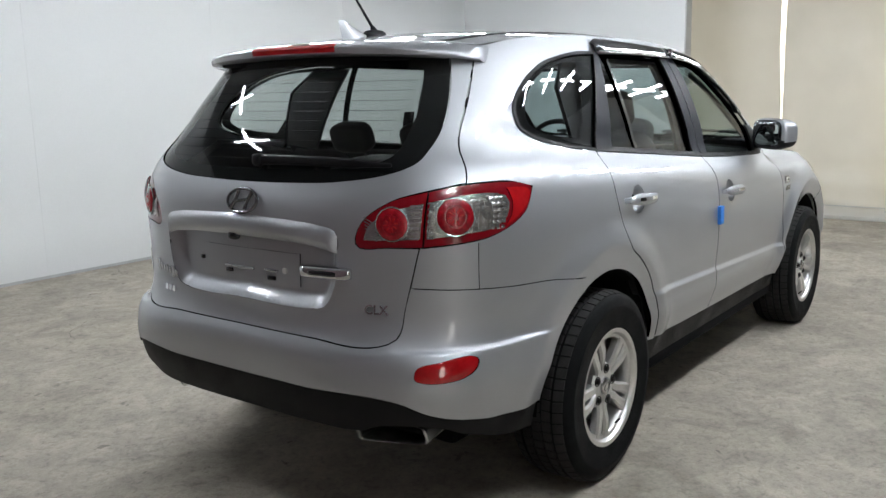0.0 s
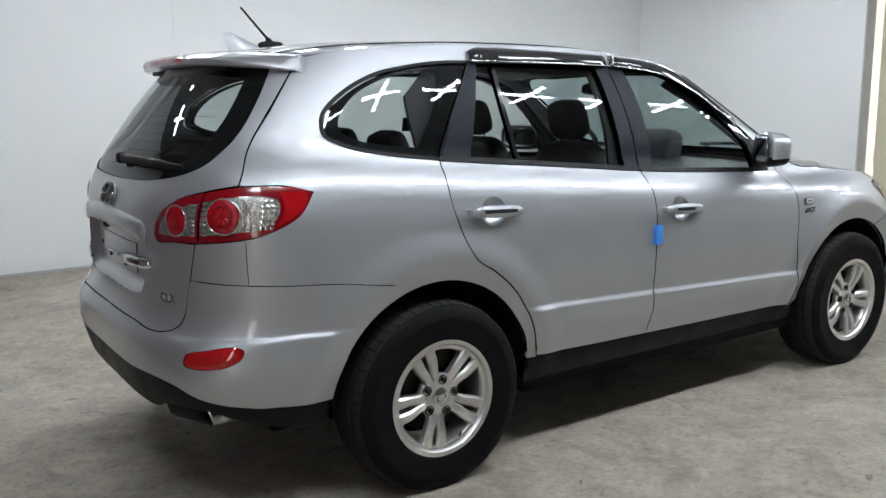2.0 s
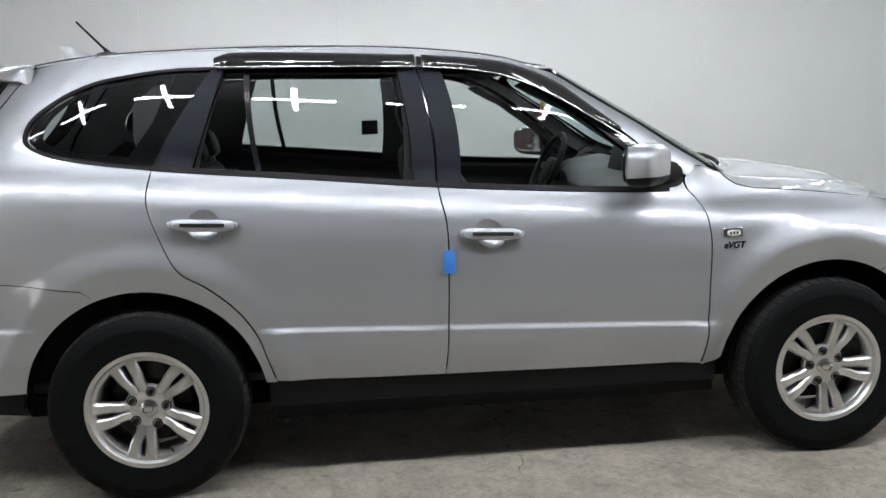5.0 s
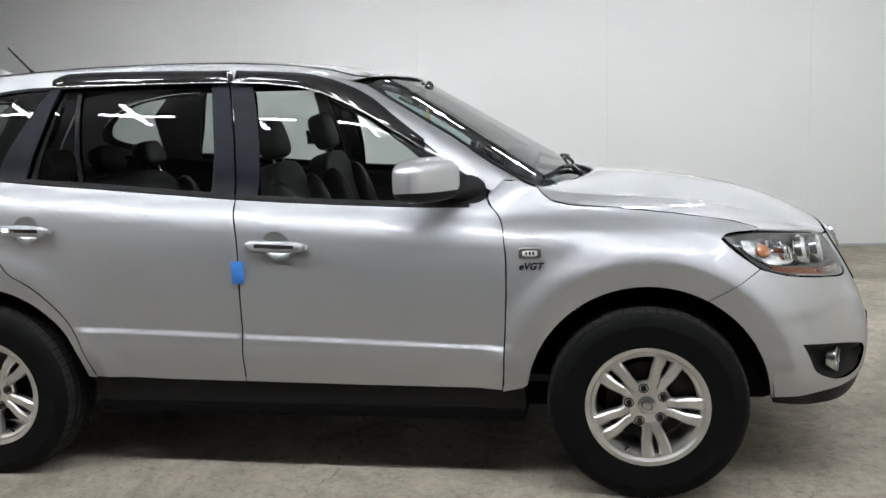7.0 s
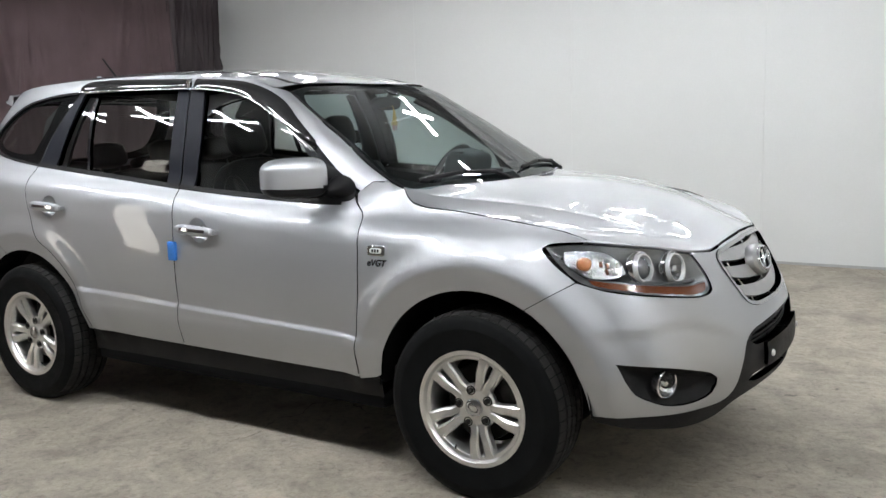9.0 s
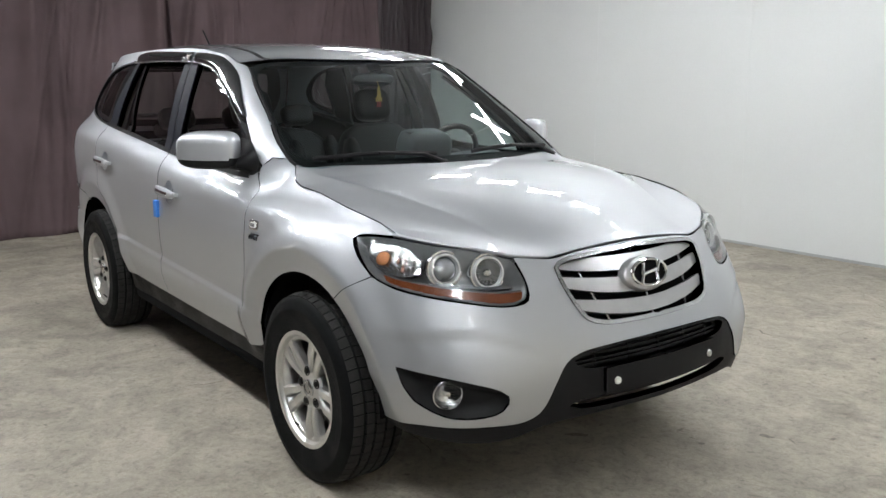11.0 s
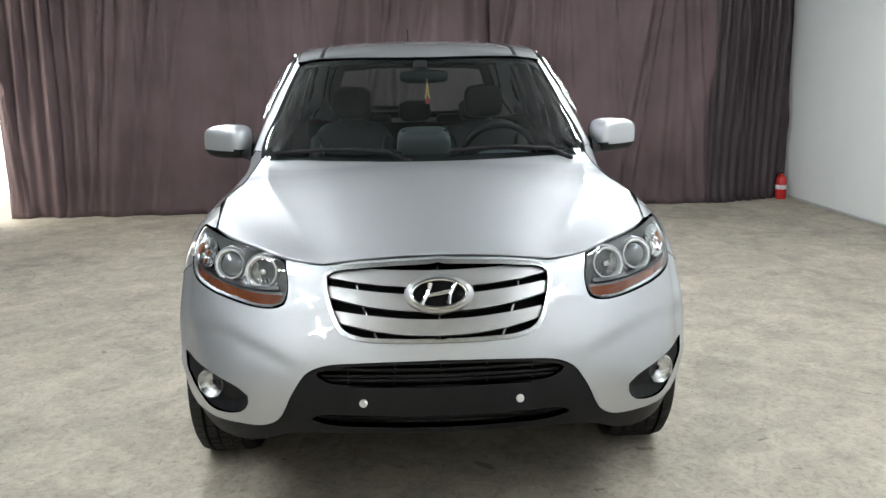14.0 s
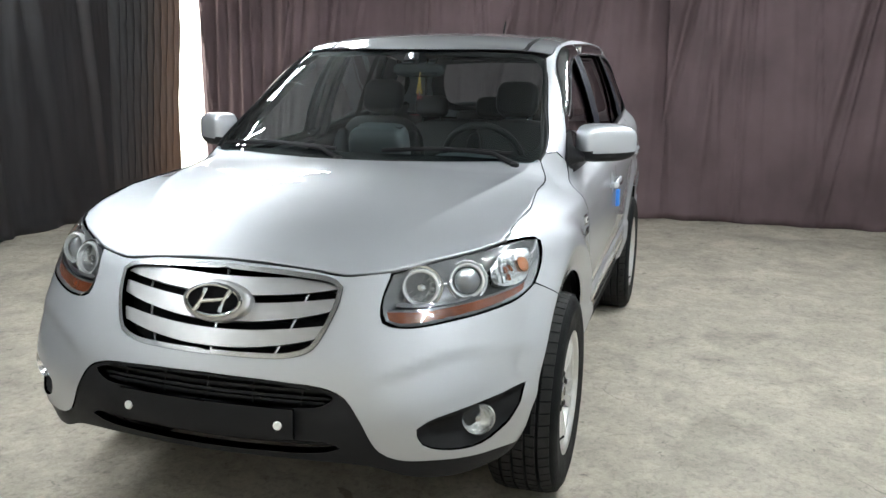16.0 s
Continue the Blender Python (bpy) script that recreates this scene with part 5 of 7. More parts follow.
    for nm, ln, par in (("door_glass", front_line, P["front_door"]), ("door_glass", rear_line, P["rear_door"]), ("vent_glass", vent_line, P["rear_door"])):
        for o in skin(nm, par, side_glass if ln is front_line else tint_glass, ln, upper=True, lift=-0.014, gap=-0.003, step=0.05, depth=0.0, rim=False, label="tinted door glass"):
            o.visible_shadow = False
    # pillar covers
    b1 = outline([side_up(-0.318, belt(-0.32), True), side_up(-0.362, 1.60, True), side_up(-0.29, 1.60, True), side_up(-0.235, belt(-0.23), True)])
    skin("pillar_cover", P["rear_door"], pillar_film, b1, upper=True, lift=0.004, step=0.02, gap=0.001, depth=0.01, label="dark film-covered pillar")
    b2 = outline([side_up(-0.228, belt(-0.23), True), side_up(-0.283, 1.60, True), side_up(-0.195, 1.60, True), side_up(-0.14, belt(-0.14), True)])
    skin("pillar_cover", P["front_door"], pillar_film, b2, upper=True, lift=0.004, step=0.02, gap=0.001, depth=0.01, label="dark film-covered pillar")
    b3 = outline([side_up(-1.275, belt(-1.28), True), side_up(-1.2, 1.4), side_up(-1.055, 1.615, True), side_up(-1.02, 1.61, True), side_up(-1.09, 1.4), side_up(-1.145, belt(-1.14), True)])
    skin("pillar_cover", P["rear_door"], pillar_film, b3, upper=True, lift=0.004, step=0.02, gap=0.001, depth=0.01, label="dark film-covered pillar")
    # quarter window
    qw = outline([side(-1.285, 1.255, True), side(-1.51, 1.285), side(-1.67, 1.322), side(-1.73, 1.36), side(-1.717, 1.42), side(-1.636, 1.487), side(-1.508, 1.551), side(-1.358, 1.584), side(-1.2, 1.603), side(-1.065, 1.606, True), side(-1.2, 1.41)])
    qi = outline([side(-1.37, 1.30, True), side(-1.52, 1.318), side(-1.63, 1.343), side(-1.672, 1.375), side(-1.655, 1.425), side(-1.59, 1.487), side(-1.48, 1.54), side(-1.35, 1.568), side(-1.22, 1.578, True), side(-1.28, 1.43)])
    q = skin("quarter_window", P["quarter"], tint_glass, qw, lift=-0.006, gap=0.004, step=0.04, depth=0.0, rim=False, label="dark tinted quarter window")
    for o in q:
        o.visible_shadow = False
    skin("glass_border", q, dark_gap, qw, [qi], lift=-0.009, gap=0.003, step=0.04, depth=0.0, rim=False)
    qo = outline([side(-1.285, 1.243, True), side(-1.51, 1.273), side(-1.68, 1.312), side(-1.745, 1.358), side(-1.73, 1.425), side(-1.645, 1.497), side(-1.512, 1.562), side(-1.36, 1.595), side(-1.2, 1.614), side(-1.05, 1.617, True), side(-1.2, 1.40)])
    skin("window_seal", q, trim_black, qo, [qw], lift=0.004, gap=0.0, step=0.03, depth=0.01, label="black rubber window seal")
    # belt strips
    for nm, x0, x1, par in (("belt_strip", -0.226, 0.70, P["front_door"]), ("belt_strip", -1.285, -0.230, P["rear_door"])):
        bs = outline([side_up(x0, belt(x0) - 0.008, True)] + [side_up(x0 + (x1 - x0) * k / 8, belt(x0 + (x1 - x0) * k / 8) - 0.008) for k in range(1, 8)] + [side_up(x1, belt(x1) - 0.008, True), side_up(x1, belt(x1) + 0.012, True)]
                     + [side_up(x1 + (x0 - x1) * k / 8, belt(x1 + (x0 - x1) * k / 8) + 0.012) for k in range(1, 8)] + [side_up(x0, belt(x0) + 0.012, True)])
        skin(nm, par, trim_black, bs, upper=True, lift=0.006, gap=0.0, step=0.03, depth=0.012)


build_wheels()
build_glazing()


# ---- lamps ----
chrome_dark = material("chrome_dark", (0.24, 0.24, 0.25), 0.2, 1.0)


def ring_mesh(bm, m, r, tube, sx=1.0, sy=1.0, seg=40, k=10):
    """A ring round the frame's z axis."""
    rows = []
    for i in range(seg):
        a = 2 * math.pi * i / seg
        rows.append([bm.verts.new(m @ Vector(((r + tube * math.cos(b)) * math.cos(a) * sx, (r + tube * math.cos(b)) * math.sin(a) * sy, tube * math.sin(b)))) for b in (2 * math.pi * j / k for j in range(k))])
    for i in range(seg):
        p, q = rows[i], rows[(i + 1) % seg]
        for j in range(k):
            bm.faces.new((p[j], p[(j + 1) % k], q[(j + 1) % k], q[j]))


def build_tail_lamps():
    outer = outline([chart_pt(-1.147, 1.174, True), chart_pt(-1.06, 1.190), chart_pt(-1.002, 1.1945), side(-1.93, 1.193), side(-1.852, 1.182), side(-1.838, 1.168), side(-1.846, 1.145), side(-1.872, 1.108), side(-1.94, 1.062), chart_pt(-1.014, 1.021), chart_pt(-1.154, 1.005, True)])
    inner = outline([chart_pt(-1.158, 1.005, True), chart_pt(-1.28, 1.003), chart_pt(-1.385, 1.0), chart_pt(-1.402, 1.012), chart_pt(-1.378, 1.08), chart_pt(-1.27, 1.1465), chart_pt(-1.151, 1.1735, True)])
    o = skin("tail_lamp", car, border_red, outer, lift=-0.001, gap=0.001, step=0.02, depth=0.03, label="red tail lamp with clear middle and round red lenses")
    i = skin("tailgate_lamp", P["tailgate"], border_red, inner, lift=-0.001, gap=0.001, step=0.02, depth=0.03, label="red lamp in the tailgate with a clear field")
    # the brighter red end of the outer lamp
    tip = outline([side(-1.945, 1.176, True), side(-1.90, 1.174), side(-1.862, 1.168), side(-1.853, 1.155), side(-1.872, 1.122), side(-1.92, 1.085), side(-1.975, 1.055, True), side(-1.945, 1.09), side(-1.934, 1.135)])
    skin("red_field", o, red_lens, tip, lift=0.002, gap=0.0, step=0.012, depth=0.006, label="bright red end of the lamp")
    # clear fields with ribbed reflectors behind the cover
    clear_o = outline([chart_pt(-1.140, 1.142, True), chart_pt(-1.06, 1.158), chart_pt(-1.0, 1.165), side(-1.985, 1.162), side(-1.955, 1.152), side(-1.947, 1.132), side(-1.961, 1.09), side(-1.995, 1.062), chart_pt(-1.03, 1.045), chart_pt(-1.146, 1.031, True)])
    clear_i = outline([chart_pt(-1.166, 1.031, True), chart_pt(-1.28, 1.026), chart_pt(-1.370, 1.024, True), chart_pt(-1.350, 1.070), chart_pt(-1.27, 1.114), chart_pt(-1.160, 1.139, True)])
    skin("reflector", o, tail_reflector, clear_o, lift=0.001, gap=0.0, step=0.015, depth=0.004)
    skin("reflector", i, tail_reflector, clear_i, lift=0.001, gap=0.0, step=0.015, depth=0.004)
    for par, u0, z, r in ((o, -1.066, 1.098, 0.058), (i, -1.262, 1.077, 0.051)):
        m = seat_on(chart_pt(u0, z), False, -0.002)
        pair_part("round_lens", lambda bm, r=r: add_lathe(bm, [(r, 0.0), (r * 0.97, 0.006), (r * 0.80, 0.011), (r * 0.62, 0.0125), (r * 0.60, 0.0085), (r * 0.55, 0.0085), (r * 0.53, 0.0125), (r * 0.3, 0.0145), (0, 0.015)], 32), deep_red, par, m, "round red lens")
        pair_part("lens_ring", lambda bm, r=r: ring_mesh(bm, Matrix(), r + 0.001, 0.0026), satin_chrome, par, m @ pose(0, 0, 0.003))
        for k in range(8):
            w = 2 * math.pi * k / 8 + 0.2
            pair_part("facet", lambda bm, w=w, r=r: add_pillow(bm, (r * 0.30, r * 0.12, 0.005), 0.8, 0.6, Matrix.Rotation(w, 4, "Z") @ pose(r * 0.32, 0, 0.0135), 10, 6), red_lens, par, m)
    # level ribs beside the lenses' inner edges
    for par, u, zs, n, half in ((o, -1.135, (1.034, 1.140), 7, 0.011), (i, -1.186, (1.032, 1.132), 7, 0.016)):
        for k in range(n):
            m = seat_on(chart_pt(u, zs[0] + (zs[1] - zs[0]) * k / (n - 1)), False, 0.0)
            pair_part("rib", lambda bm, half=half: add_box(bm, (-half, -0.0030, -0.001), (half, 0.0030, 0.003), 0.001, 1), chrome, par, m)
    # a grid of small prisms at the outer end of the clear field, and a fan in the tailgate's lamp
    for k in range(6):
        for j in range(3):
            m = seat_on(side(-2.003 + 0.0165 * j - 0.0009 * (k - 3.5) ** 2, 1.058 + 0.0175 * k), False, 0.0)
            pair_part("prism", lambda bm: add_pillow(bm, (0.0135, 0.0135, 0.007), 0.7, 0.5, None, 8, 6), chrome, o, m)
    for k in range(6):
        m = seat_on(chart_pt(-1.335 - 0.003 * k, 1.032 + 0.011 * k), False, 0.0) @ Matrix.Rotation(radians(-28), 4, "Z")
        pair_part("rib", lambda bm: add_box(bm, (-0.019, -0.0018, -0.001), (0.019, 0.0018, 0.003)), chrome, i, m)


def build_headlamps():
    ln = P["lamp_line"]
    back = skin("headlamp", car, lamp_metal, ln, lift=lambda q: -0.050 * np.clip((away(q, ln) - 0.004) / 0.058, 0, 1) - 0.004, gap=0.002, step=0.014, depth=0.0, rim=False, label="clear headlamp with a projector, reflector and amber strip")
    # clear cover
    for cov in skin("cover", back, clear_lens, ln, lift=0.001, gap=0.001, step=0.03, depth=0.0, rim=False):
        cov.visible_shadow = False
    edge_in = shrink(ln, 0.0025)
    skin("cover_edge", back, lamp_dark, ln, [edge_in], lift=-0.001, gap=0.001, step=0.02, depth=0.004, label="black headlamp border")
    # amber strip along the bottom
    amber = outline([nose(0.508, 0.826, True), nose(0.60, 0.826), nose(0.71, 0.840), nose(0.79, 0.854), side(1.785, 0.872, True), side(1.80, 0.856), nose(0.80, 0.832), nose(0.69, 0.808), nose(0.548, 0.796), nose(0.517, 0.804)])
    skin("amber_strip", back, amber_lens, amber, lift=-0.010, gap=0.0, step=0.012, depth=0.012, label="amber strip along the lamp's base")
    shelf = outline([nose(0.510, 0.832, True), nose(0.60, 0.832), nose(0.71, 0.846), nose(0.79, 0.860), side(1.765, 0.879, True), side(1.785, 0.873), nose(0.79, 0.855), nose(0.71, 0.841), nose(0.60, 0.827), nose(0.510, 0.827, True)])
    skin("trim_strip", back, lamp_dark, shelf, lift=-0.012, gap=0.0, step=0.012, depth=0.012)
    for nm, y, z, r in (("projector", 0.712, 0.905, 0.050), ("main_beam", 0.59, 0.892, 0.052)):
        p = seat_on(nose(y, z), False, -0.020).translation
        m = Matrix.Translation(p) @ Vector((0.93, -0.24, 0.20)).to_track_quat("Z", "Y").to_matrix().to_4x4()
        pair_part("bezel", lambda bm, r=r: (add_lathe(bm, [(r + 0.003, -0.035), (r + 0.004, 0.0), (r + 0.001, 0.006), (r - 0.004, 0.005), (r - 0.008, -0.008)], 40)), ring_bright, back, m, "bright ring round the lamp")
        pair_part("outer_ring", lambda bm, r=r: add_lathe(bm, [(r + 0.005, -0.012), (r + 0.008, -0.006), (r + 0.012, -0.006), (r + 0.015, -0.014), (r + 0.015, -0.03)], 40), chrome, back, m, "chrome outer ring")
        if nm == "projector":
            pair_part("projector_lens", lambda bm, r=r: add_lathe(bm, [(r - 0.008, -0.012), (r * 0.74, 0.001), (r * 0.5, 0.009), (r * 0.25, 0.013), (0, 0.014)], 36), lens_glass, back, m, "grey projector lens")
        else:
            pair_part("bowl", lambda bm, r=r: add_lathe(bm, [(r - 0.006, -0.004), (r * 0.82, -0.018), (r * 0.55, -0.03), (r * 0.2, -0.037), (0, -0.038)], 36), bright_bowl, back, m, "faceted bright bowl")
            pair_part("bulb_shield", lambda bm: add_lathe(bm, [(0.0, -0.003), (0.011, -0.006), (0.013, -0.012), (0.013, -0.034)], 18), satin_chrome, back, m)
            for k in range(14):
                a = 2 * math.pi * k / 14
                pair_part("facet", lambda bm, a=a: add_box(bm, (0.020, -0.0007, -0.031), (0.045, 0.0007, -0.020), 0.0, 1, Matrix.Rotation(a, 4, "Z") @ pose(0, 0, 0, 0, -14, 0)), satin_chrome, back, m)
    # indicator bay
    bay = outline([side(1.69, 0.968, True), side(1.77, 0.972), nose(0.775, 0.962), nose(0.765, 0.93), nose(0.785, 0.885), nose(0.83, 0.872), side(1.75, 0.892), side(1.70, 0.93)])
    skin("indicator_bay", back, bright_bowl, bay, lift=-0.014, gap=0.0, step=0.012, depth=0.03, label="bright indicator reflector")
    # fine upright ribs across the indicator reflector, and a bright ledge below the lamps
    for k in range(9):
        y = 0.79 + 0.0085 * k
        pts = [tuple(lay([nose(min(y + 0.006 * q, 0.87), 0.892 + 0.018 * q)[:2]], False, -0.0115)[0][0]) for q in range(5)]
        pair_part("rib", lambda bm, pts=pts: add_tube(bm, pts, 0.0011, 5), chrome, back, Matrix())
    ledge = outline([nose(0.53, 0.842, True), nose(0.60, 0.840), nose(0.70, 0.849), nose(0.77, 0.862), nose(0.77, 0.870, True), nose(0.70, 0.858), nose(0.60, 0.850), nose(0.53, 0.853, True)])
    skin("ledge", back, lamp_dark, ledge, lift=-0.022, gap=0.0, step=0.012, depth=0.02)
    p = seat_on(side(1.765, 0.925), False, -0.008)
    pair_part("indicator_bulb", lambda bm: add_pillow(bm, (0.052, 0.050, 0.010), 0.9, 0.9, None, 16, 10), amber_bulb, back, p, "amber indicator bulb")
    # cut facets of the bright indicator bowl, catching the lamps one by one
    for k in range(12):
        f = seat_on(nose(0.782 + 0.011 * (k % 4), 0.893 + 0.026 * (k // 4) + 0.004 * (k % 2)), False, -0.010) @ pose(0, 0, 0, 17 * ((k * 5) % 7 - 3) / 3, 15 * ((k * 3) % 5 - 2) / 2, 0)
        pair_part("facet", lambda bm: add_box(bm, (-0.006, -0.011, -0.003), (0.006, 0.011, 0.001), 0.001, 1), amber_lens if k in (3, 6, 7) else chrome, back, f)
    # fog lamps in their black pockets
    fl = P["fog_line"]
    pocket = skin("fog_pocket", P["front_bumper"], trim_black, fl, lift=lambda q: -0.035 * np.clip(away(q, fl) / 0.03, 0, 1) - 0.004, gap=-0.002, step=0.014, depth=0.0, rim=False, label="black pocket of the fog lamp")
    m0 = seat_on(nose(0.788, 0.503), False, -0.020)
    m = Matrix.Translation(m0.translation) @ Vector((0.92, -0.39, 0.0)).to_track_quat("Z", "Y").to_matrix().to_4x4() @ Matrix.Diagonal((0.98, 0.98, 0.98, 1))
    pair_part("fog_lamp", lambda bm: add_lathe(bm, [(0.051, -0.03), (0.052, 0.0), (0.049, 0.004), (0.046, 0.0)], 36), satin_chrome, pocket, m, "round clear fog lamp")
    return m


ring_bright = material("ring_bright", (0.90, 0.91, 0.92), 0.22, 0.5)
lens_glass = material("lens_glass", (0.27, 0.285, 0.30), 0.1, 0.6, coat=1.0)
build_tail_lamps()
fog_m = build_headlamps()


def build_nose():
    bumper = P["front_bumper"]
    # fog reflectors and covers
    pair_part("fog_reflector", lambda bm: add_lathe(bm, [(0.046, 0.0), (0.038, -0.014), (0.02, -0.024), (0, -0.026)], 30), bright_bowl, bumper, fog_m)
    for o in pair_part("fog_glass", lambda bm: add_lathe(bm, [(0.047, 0.001), (0.03, 0.007), (0.0, 0.010)], 30), clear_lens, bumper, fog_m):
        o.visible_shadow = False
    pair_part("fog_bulb", lambda bm: add_lathe(bm, [(0, 0.0), (0.009, -0.002), (0.010, -0.02)], 14), satin_chrome, bumper, fog_m)
    # radiator grille
    gl = P["grille_line"]
    g = skin("grille", car, dark_gap, gl, pair=False, lift=-0.055, gap=-0.004, step=0.04, depth=0.0, rim=False, label="silver grille of three broad bars with a bright frame")
    inner = shrink(gl, 0.015)
    k = gl[:, 0] > SPAN[(False, True)][0] + SPAN[(False, True)][1] - 1e-3
    inner[k, 0] = gl[k, 0]
    skin("grille_frame", g, satin_chrome, gl, [inner], pair=False, lift=0.004, gap=0.001, step=0.014, depth=0.05, label="bright grille frame")
    def bar(z_mid, z_end, h, y_end):
        top = [(y, z_mid + (z_end - z_mid) * (y / y_end) ** 2) for y in (0.0, y_end * 0.3, y_end * 0.6, y_end * 0.85, y_end)]
        hh = lambda y: h * (1 - 0.35 * (y / y_end) ** 3)
        return outline([(chart_pt(2, top[0][1] - h / 2, True))] + [nose(y, z - hh(y) / 2) for y, z in top[1:-1]] + [nose(y_end, top[-1][1] - hh(y_end) / 2, True), nose(y_end, top[-1][1] + hh(y_end) / 2, True)]
                       + [nose(y, z + hh(y) / 2) for y, z in top[-2:0:-1]] + [chart_pt(2, top[0][1] + h / 2, True)])
    for z_mid, z_end, h, y_end in ((0.880, 0.900, 0.049, 0.360), (0.808, 0.843, 0.050, 0.357), (0.737, 0.771, 0.047, 0.337)):
        ln = bar(z_mid, z_end, h, y_end)
        skin("grille_bar", g, bar_silver, ln, pair=False, lift=-0.012, gap=0.0, step=0.012, depth=0.03, label="silver grille bar")
    for y, z0, z1 in ((0.0, 0.895, 0.93), (0.0, 0.69, 0.80)):
        bm = bmesh.new()
        pts = [lay([nose(y, z0 + (z1 - z0) * q)[:2]], False, -0.022)[0][0] for q in (0, 0.5, 1)]
        add_tube(bm, pts, 0.004, 6)
        part("grille_strut", bm, satin_chrome, g)
    for s in (1, -1):
        bm = bmesh.new()
        pts = [lay([nose(yy, zz)[:2]], False, -0.024)[0][0] * np.array([1, s, 1]) for yy, zz in ((0.20, 0.70), (0.235, 0.77), (0.262, 0.84), (0.27, 0.88))]
        add_tube(bm, pts, 0.004, 6)
        part("grille_strut", bm, satin_chrome, g)
    # oval mark on the grille
    right = Vector((0, 1, 0))
    zc = Vector((0.93, 0, 0.34)).normalized()
    m = Matrix((right, zc.cross(right), zc)).transposed().to_4x4()
    m.translation = Vector((2.198, 0.0, 0.838))
    bm = bmesh.new()
    add_lathe(bm, [(1.0, -0.045), (1.0, -0.014), (0.94, -0.006), (0.80, -0.002), (0, -0.001)], 44, m @ Matrix.Diagonal((0.112, 0.064, 1, 1)))
    part("mark_boss", bm, bar_silver, g, "silver boss behind the oval mark")
    oval_mark(m, 0.088, 0.046, g, True)
    # lower grille slats
    skin("intake_backing", P["front_skirt"], dark_gap, outline([chart_pt(2, 0.655, True), nose(0.30, 0.65), nose(0.42, 0.62), nose(0.44, 0.42), nose(0.3, 0.41), chart_pt(2, 0.41, True)]), pair=False, lift=-0.07, gap=0.0, depth=0.0, rim=False)
    for z, y_end in ((0.612, 0.375), (0.592, 0.385), (0.578, 0.37), (0.445, 0.40)):
        ln = outline([chart_pt(2, z - 0.005, True), nose(y_end * 0.5, z - 0.005), nose(y_end, z - 0.006, True), nose(y_end, z + 0.001, True), nose(y_end * 0.5, z + 0.004), chart_pt(2, z + 0.005, True)])
        skin("intake_slat", P["front_skirt"], trim_black, ln, pair=False, lift=-0.028, gap=0.0, step=0.02, depth=0.02)
    for y in (-0.3, -0.15, 0.0, 0.15, 0.3):
        bm = bmesh.new()
        pts = [lay([nose(abs(y), z)[:2]], False, -0.034)[0][0] * np.array([1, 1 if y < 0 else -1, 1]) for z in (0.56, 0.60, 0.635)]
        add_tube(bm, pts, 0.004, 6)
        part("intake_strut", bm, trim_black, P["front_skirt"])
    # plate carrier with two white caps
    plate = outline([chart_pt(2, 0.472, True), nose(0.2, 0.472), nose(0.288, 0.474, True), nose(0.288, 0.560, True), nose(0.2, 0.562), chart_pt(2, 0.562, True)])
    skin("plate_carrier", P["front_skirt"], trim_black, plate, pair=False, lift=0.012, gap=0.0, step=0.03, depth=0.018, label="black number plate carrier with no plate")
    mm = seat_on(nose(0.245, 0.514), False, 0.012)
    pair_part("plate_cap", lambda bm: add_lathe(bm, [(0.013, 0.0), (0.013, 0.005), (0.010, 0.008), (0, 0.009)], 18), white_plastic, P["front_skirt"], mm, "white plate screw cap")
    # bonnet badge-free cowl and wipers
    bm = bmesh.new()
    rows = []
    for k in range(33):
        y = -0.74 + 1.48 * k / 32
        a = abs(y) / 0.74
        x0 = 1.16 - 0.25 * a ** 3
        rows.append([bm.verts.new((x0 + 0.02, y, 1.125 - 0.02 * a)), bm.verts.new((x0 - 0.03, y, 1.133)), bm.verts.new((x0 - 0.13, y, 1.145 + 0.01 * a))])
    for p, q in zip(rows, rows[1:]):
        for j in range(2):
            bm.faces.new((p[j], p[j + 1], q[j + 1], q[j]))
    part("cowl", bm, trim_black, car, "black cowl below the windscreen")
    for y0, y1 in ((0.62, 0.10), (-0.10, -0.66)):
        bm = bmesh.new()
        n = 14
        pts = []
        for k in range(n + 1):
            y = y0 + (y1 - y0) * k / n
            zz = 1.178 + 0.012 * math.sin(math.pi * k / n)
            p = lay([(to_metres(on_end(True, abs(y), zz, True)[0], True), zz)], True, 0.014)[0]
            q = p[0] * np.array([1, -1 if y > 0 else 1, 1])
            pts.append(tuple(q))
        add_tube(bm, pts, 0.006, 6, 1.6)
        b0 = (pts[0][0] + 0.03, y0 + 0.02, 1.15)
        add_tube(bm, [b0, (pts[2][0] + 0.012, y0 + (y1 - y0) * 0.12, 1.19), (pts[7][0] + 0.008, y0 + (y1 - y0) * 0.5, 1.205)], [0.014, 0.009, 0.006], 8)
        add_lathe(bm, [(0.02, 0), (0.02, 0.02), (0.012, 0.028), (0, 0.03)], 16, Matrix.Translation((b0[0], b0[1], b0[2] - 0.015)))
        part("wiper", bm, trim_black, car, "black windscreen wiper")


bar_silver = material("bar_silver", (0.52, 0.52, 0.525), 0.34, 0.75, coat=0.4, var=0.04, scale=20)


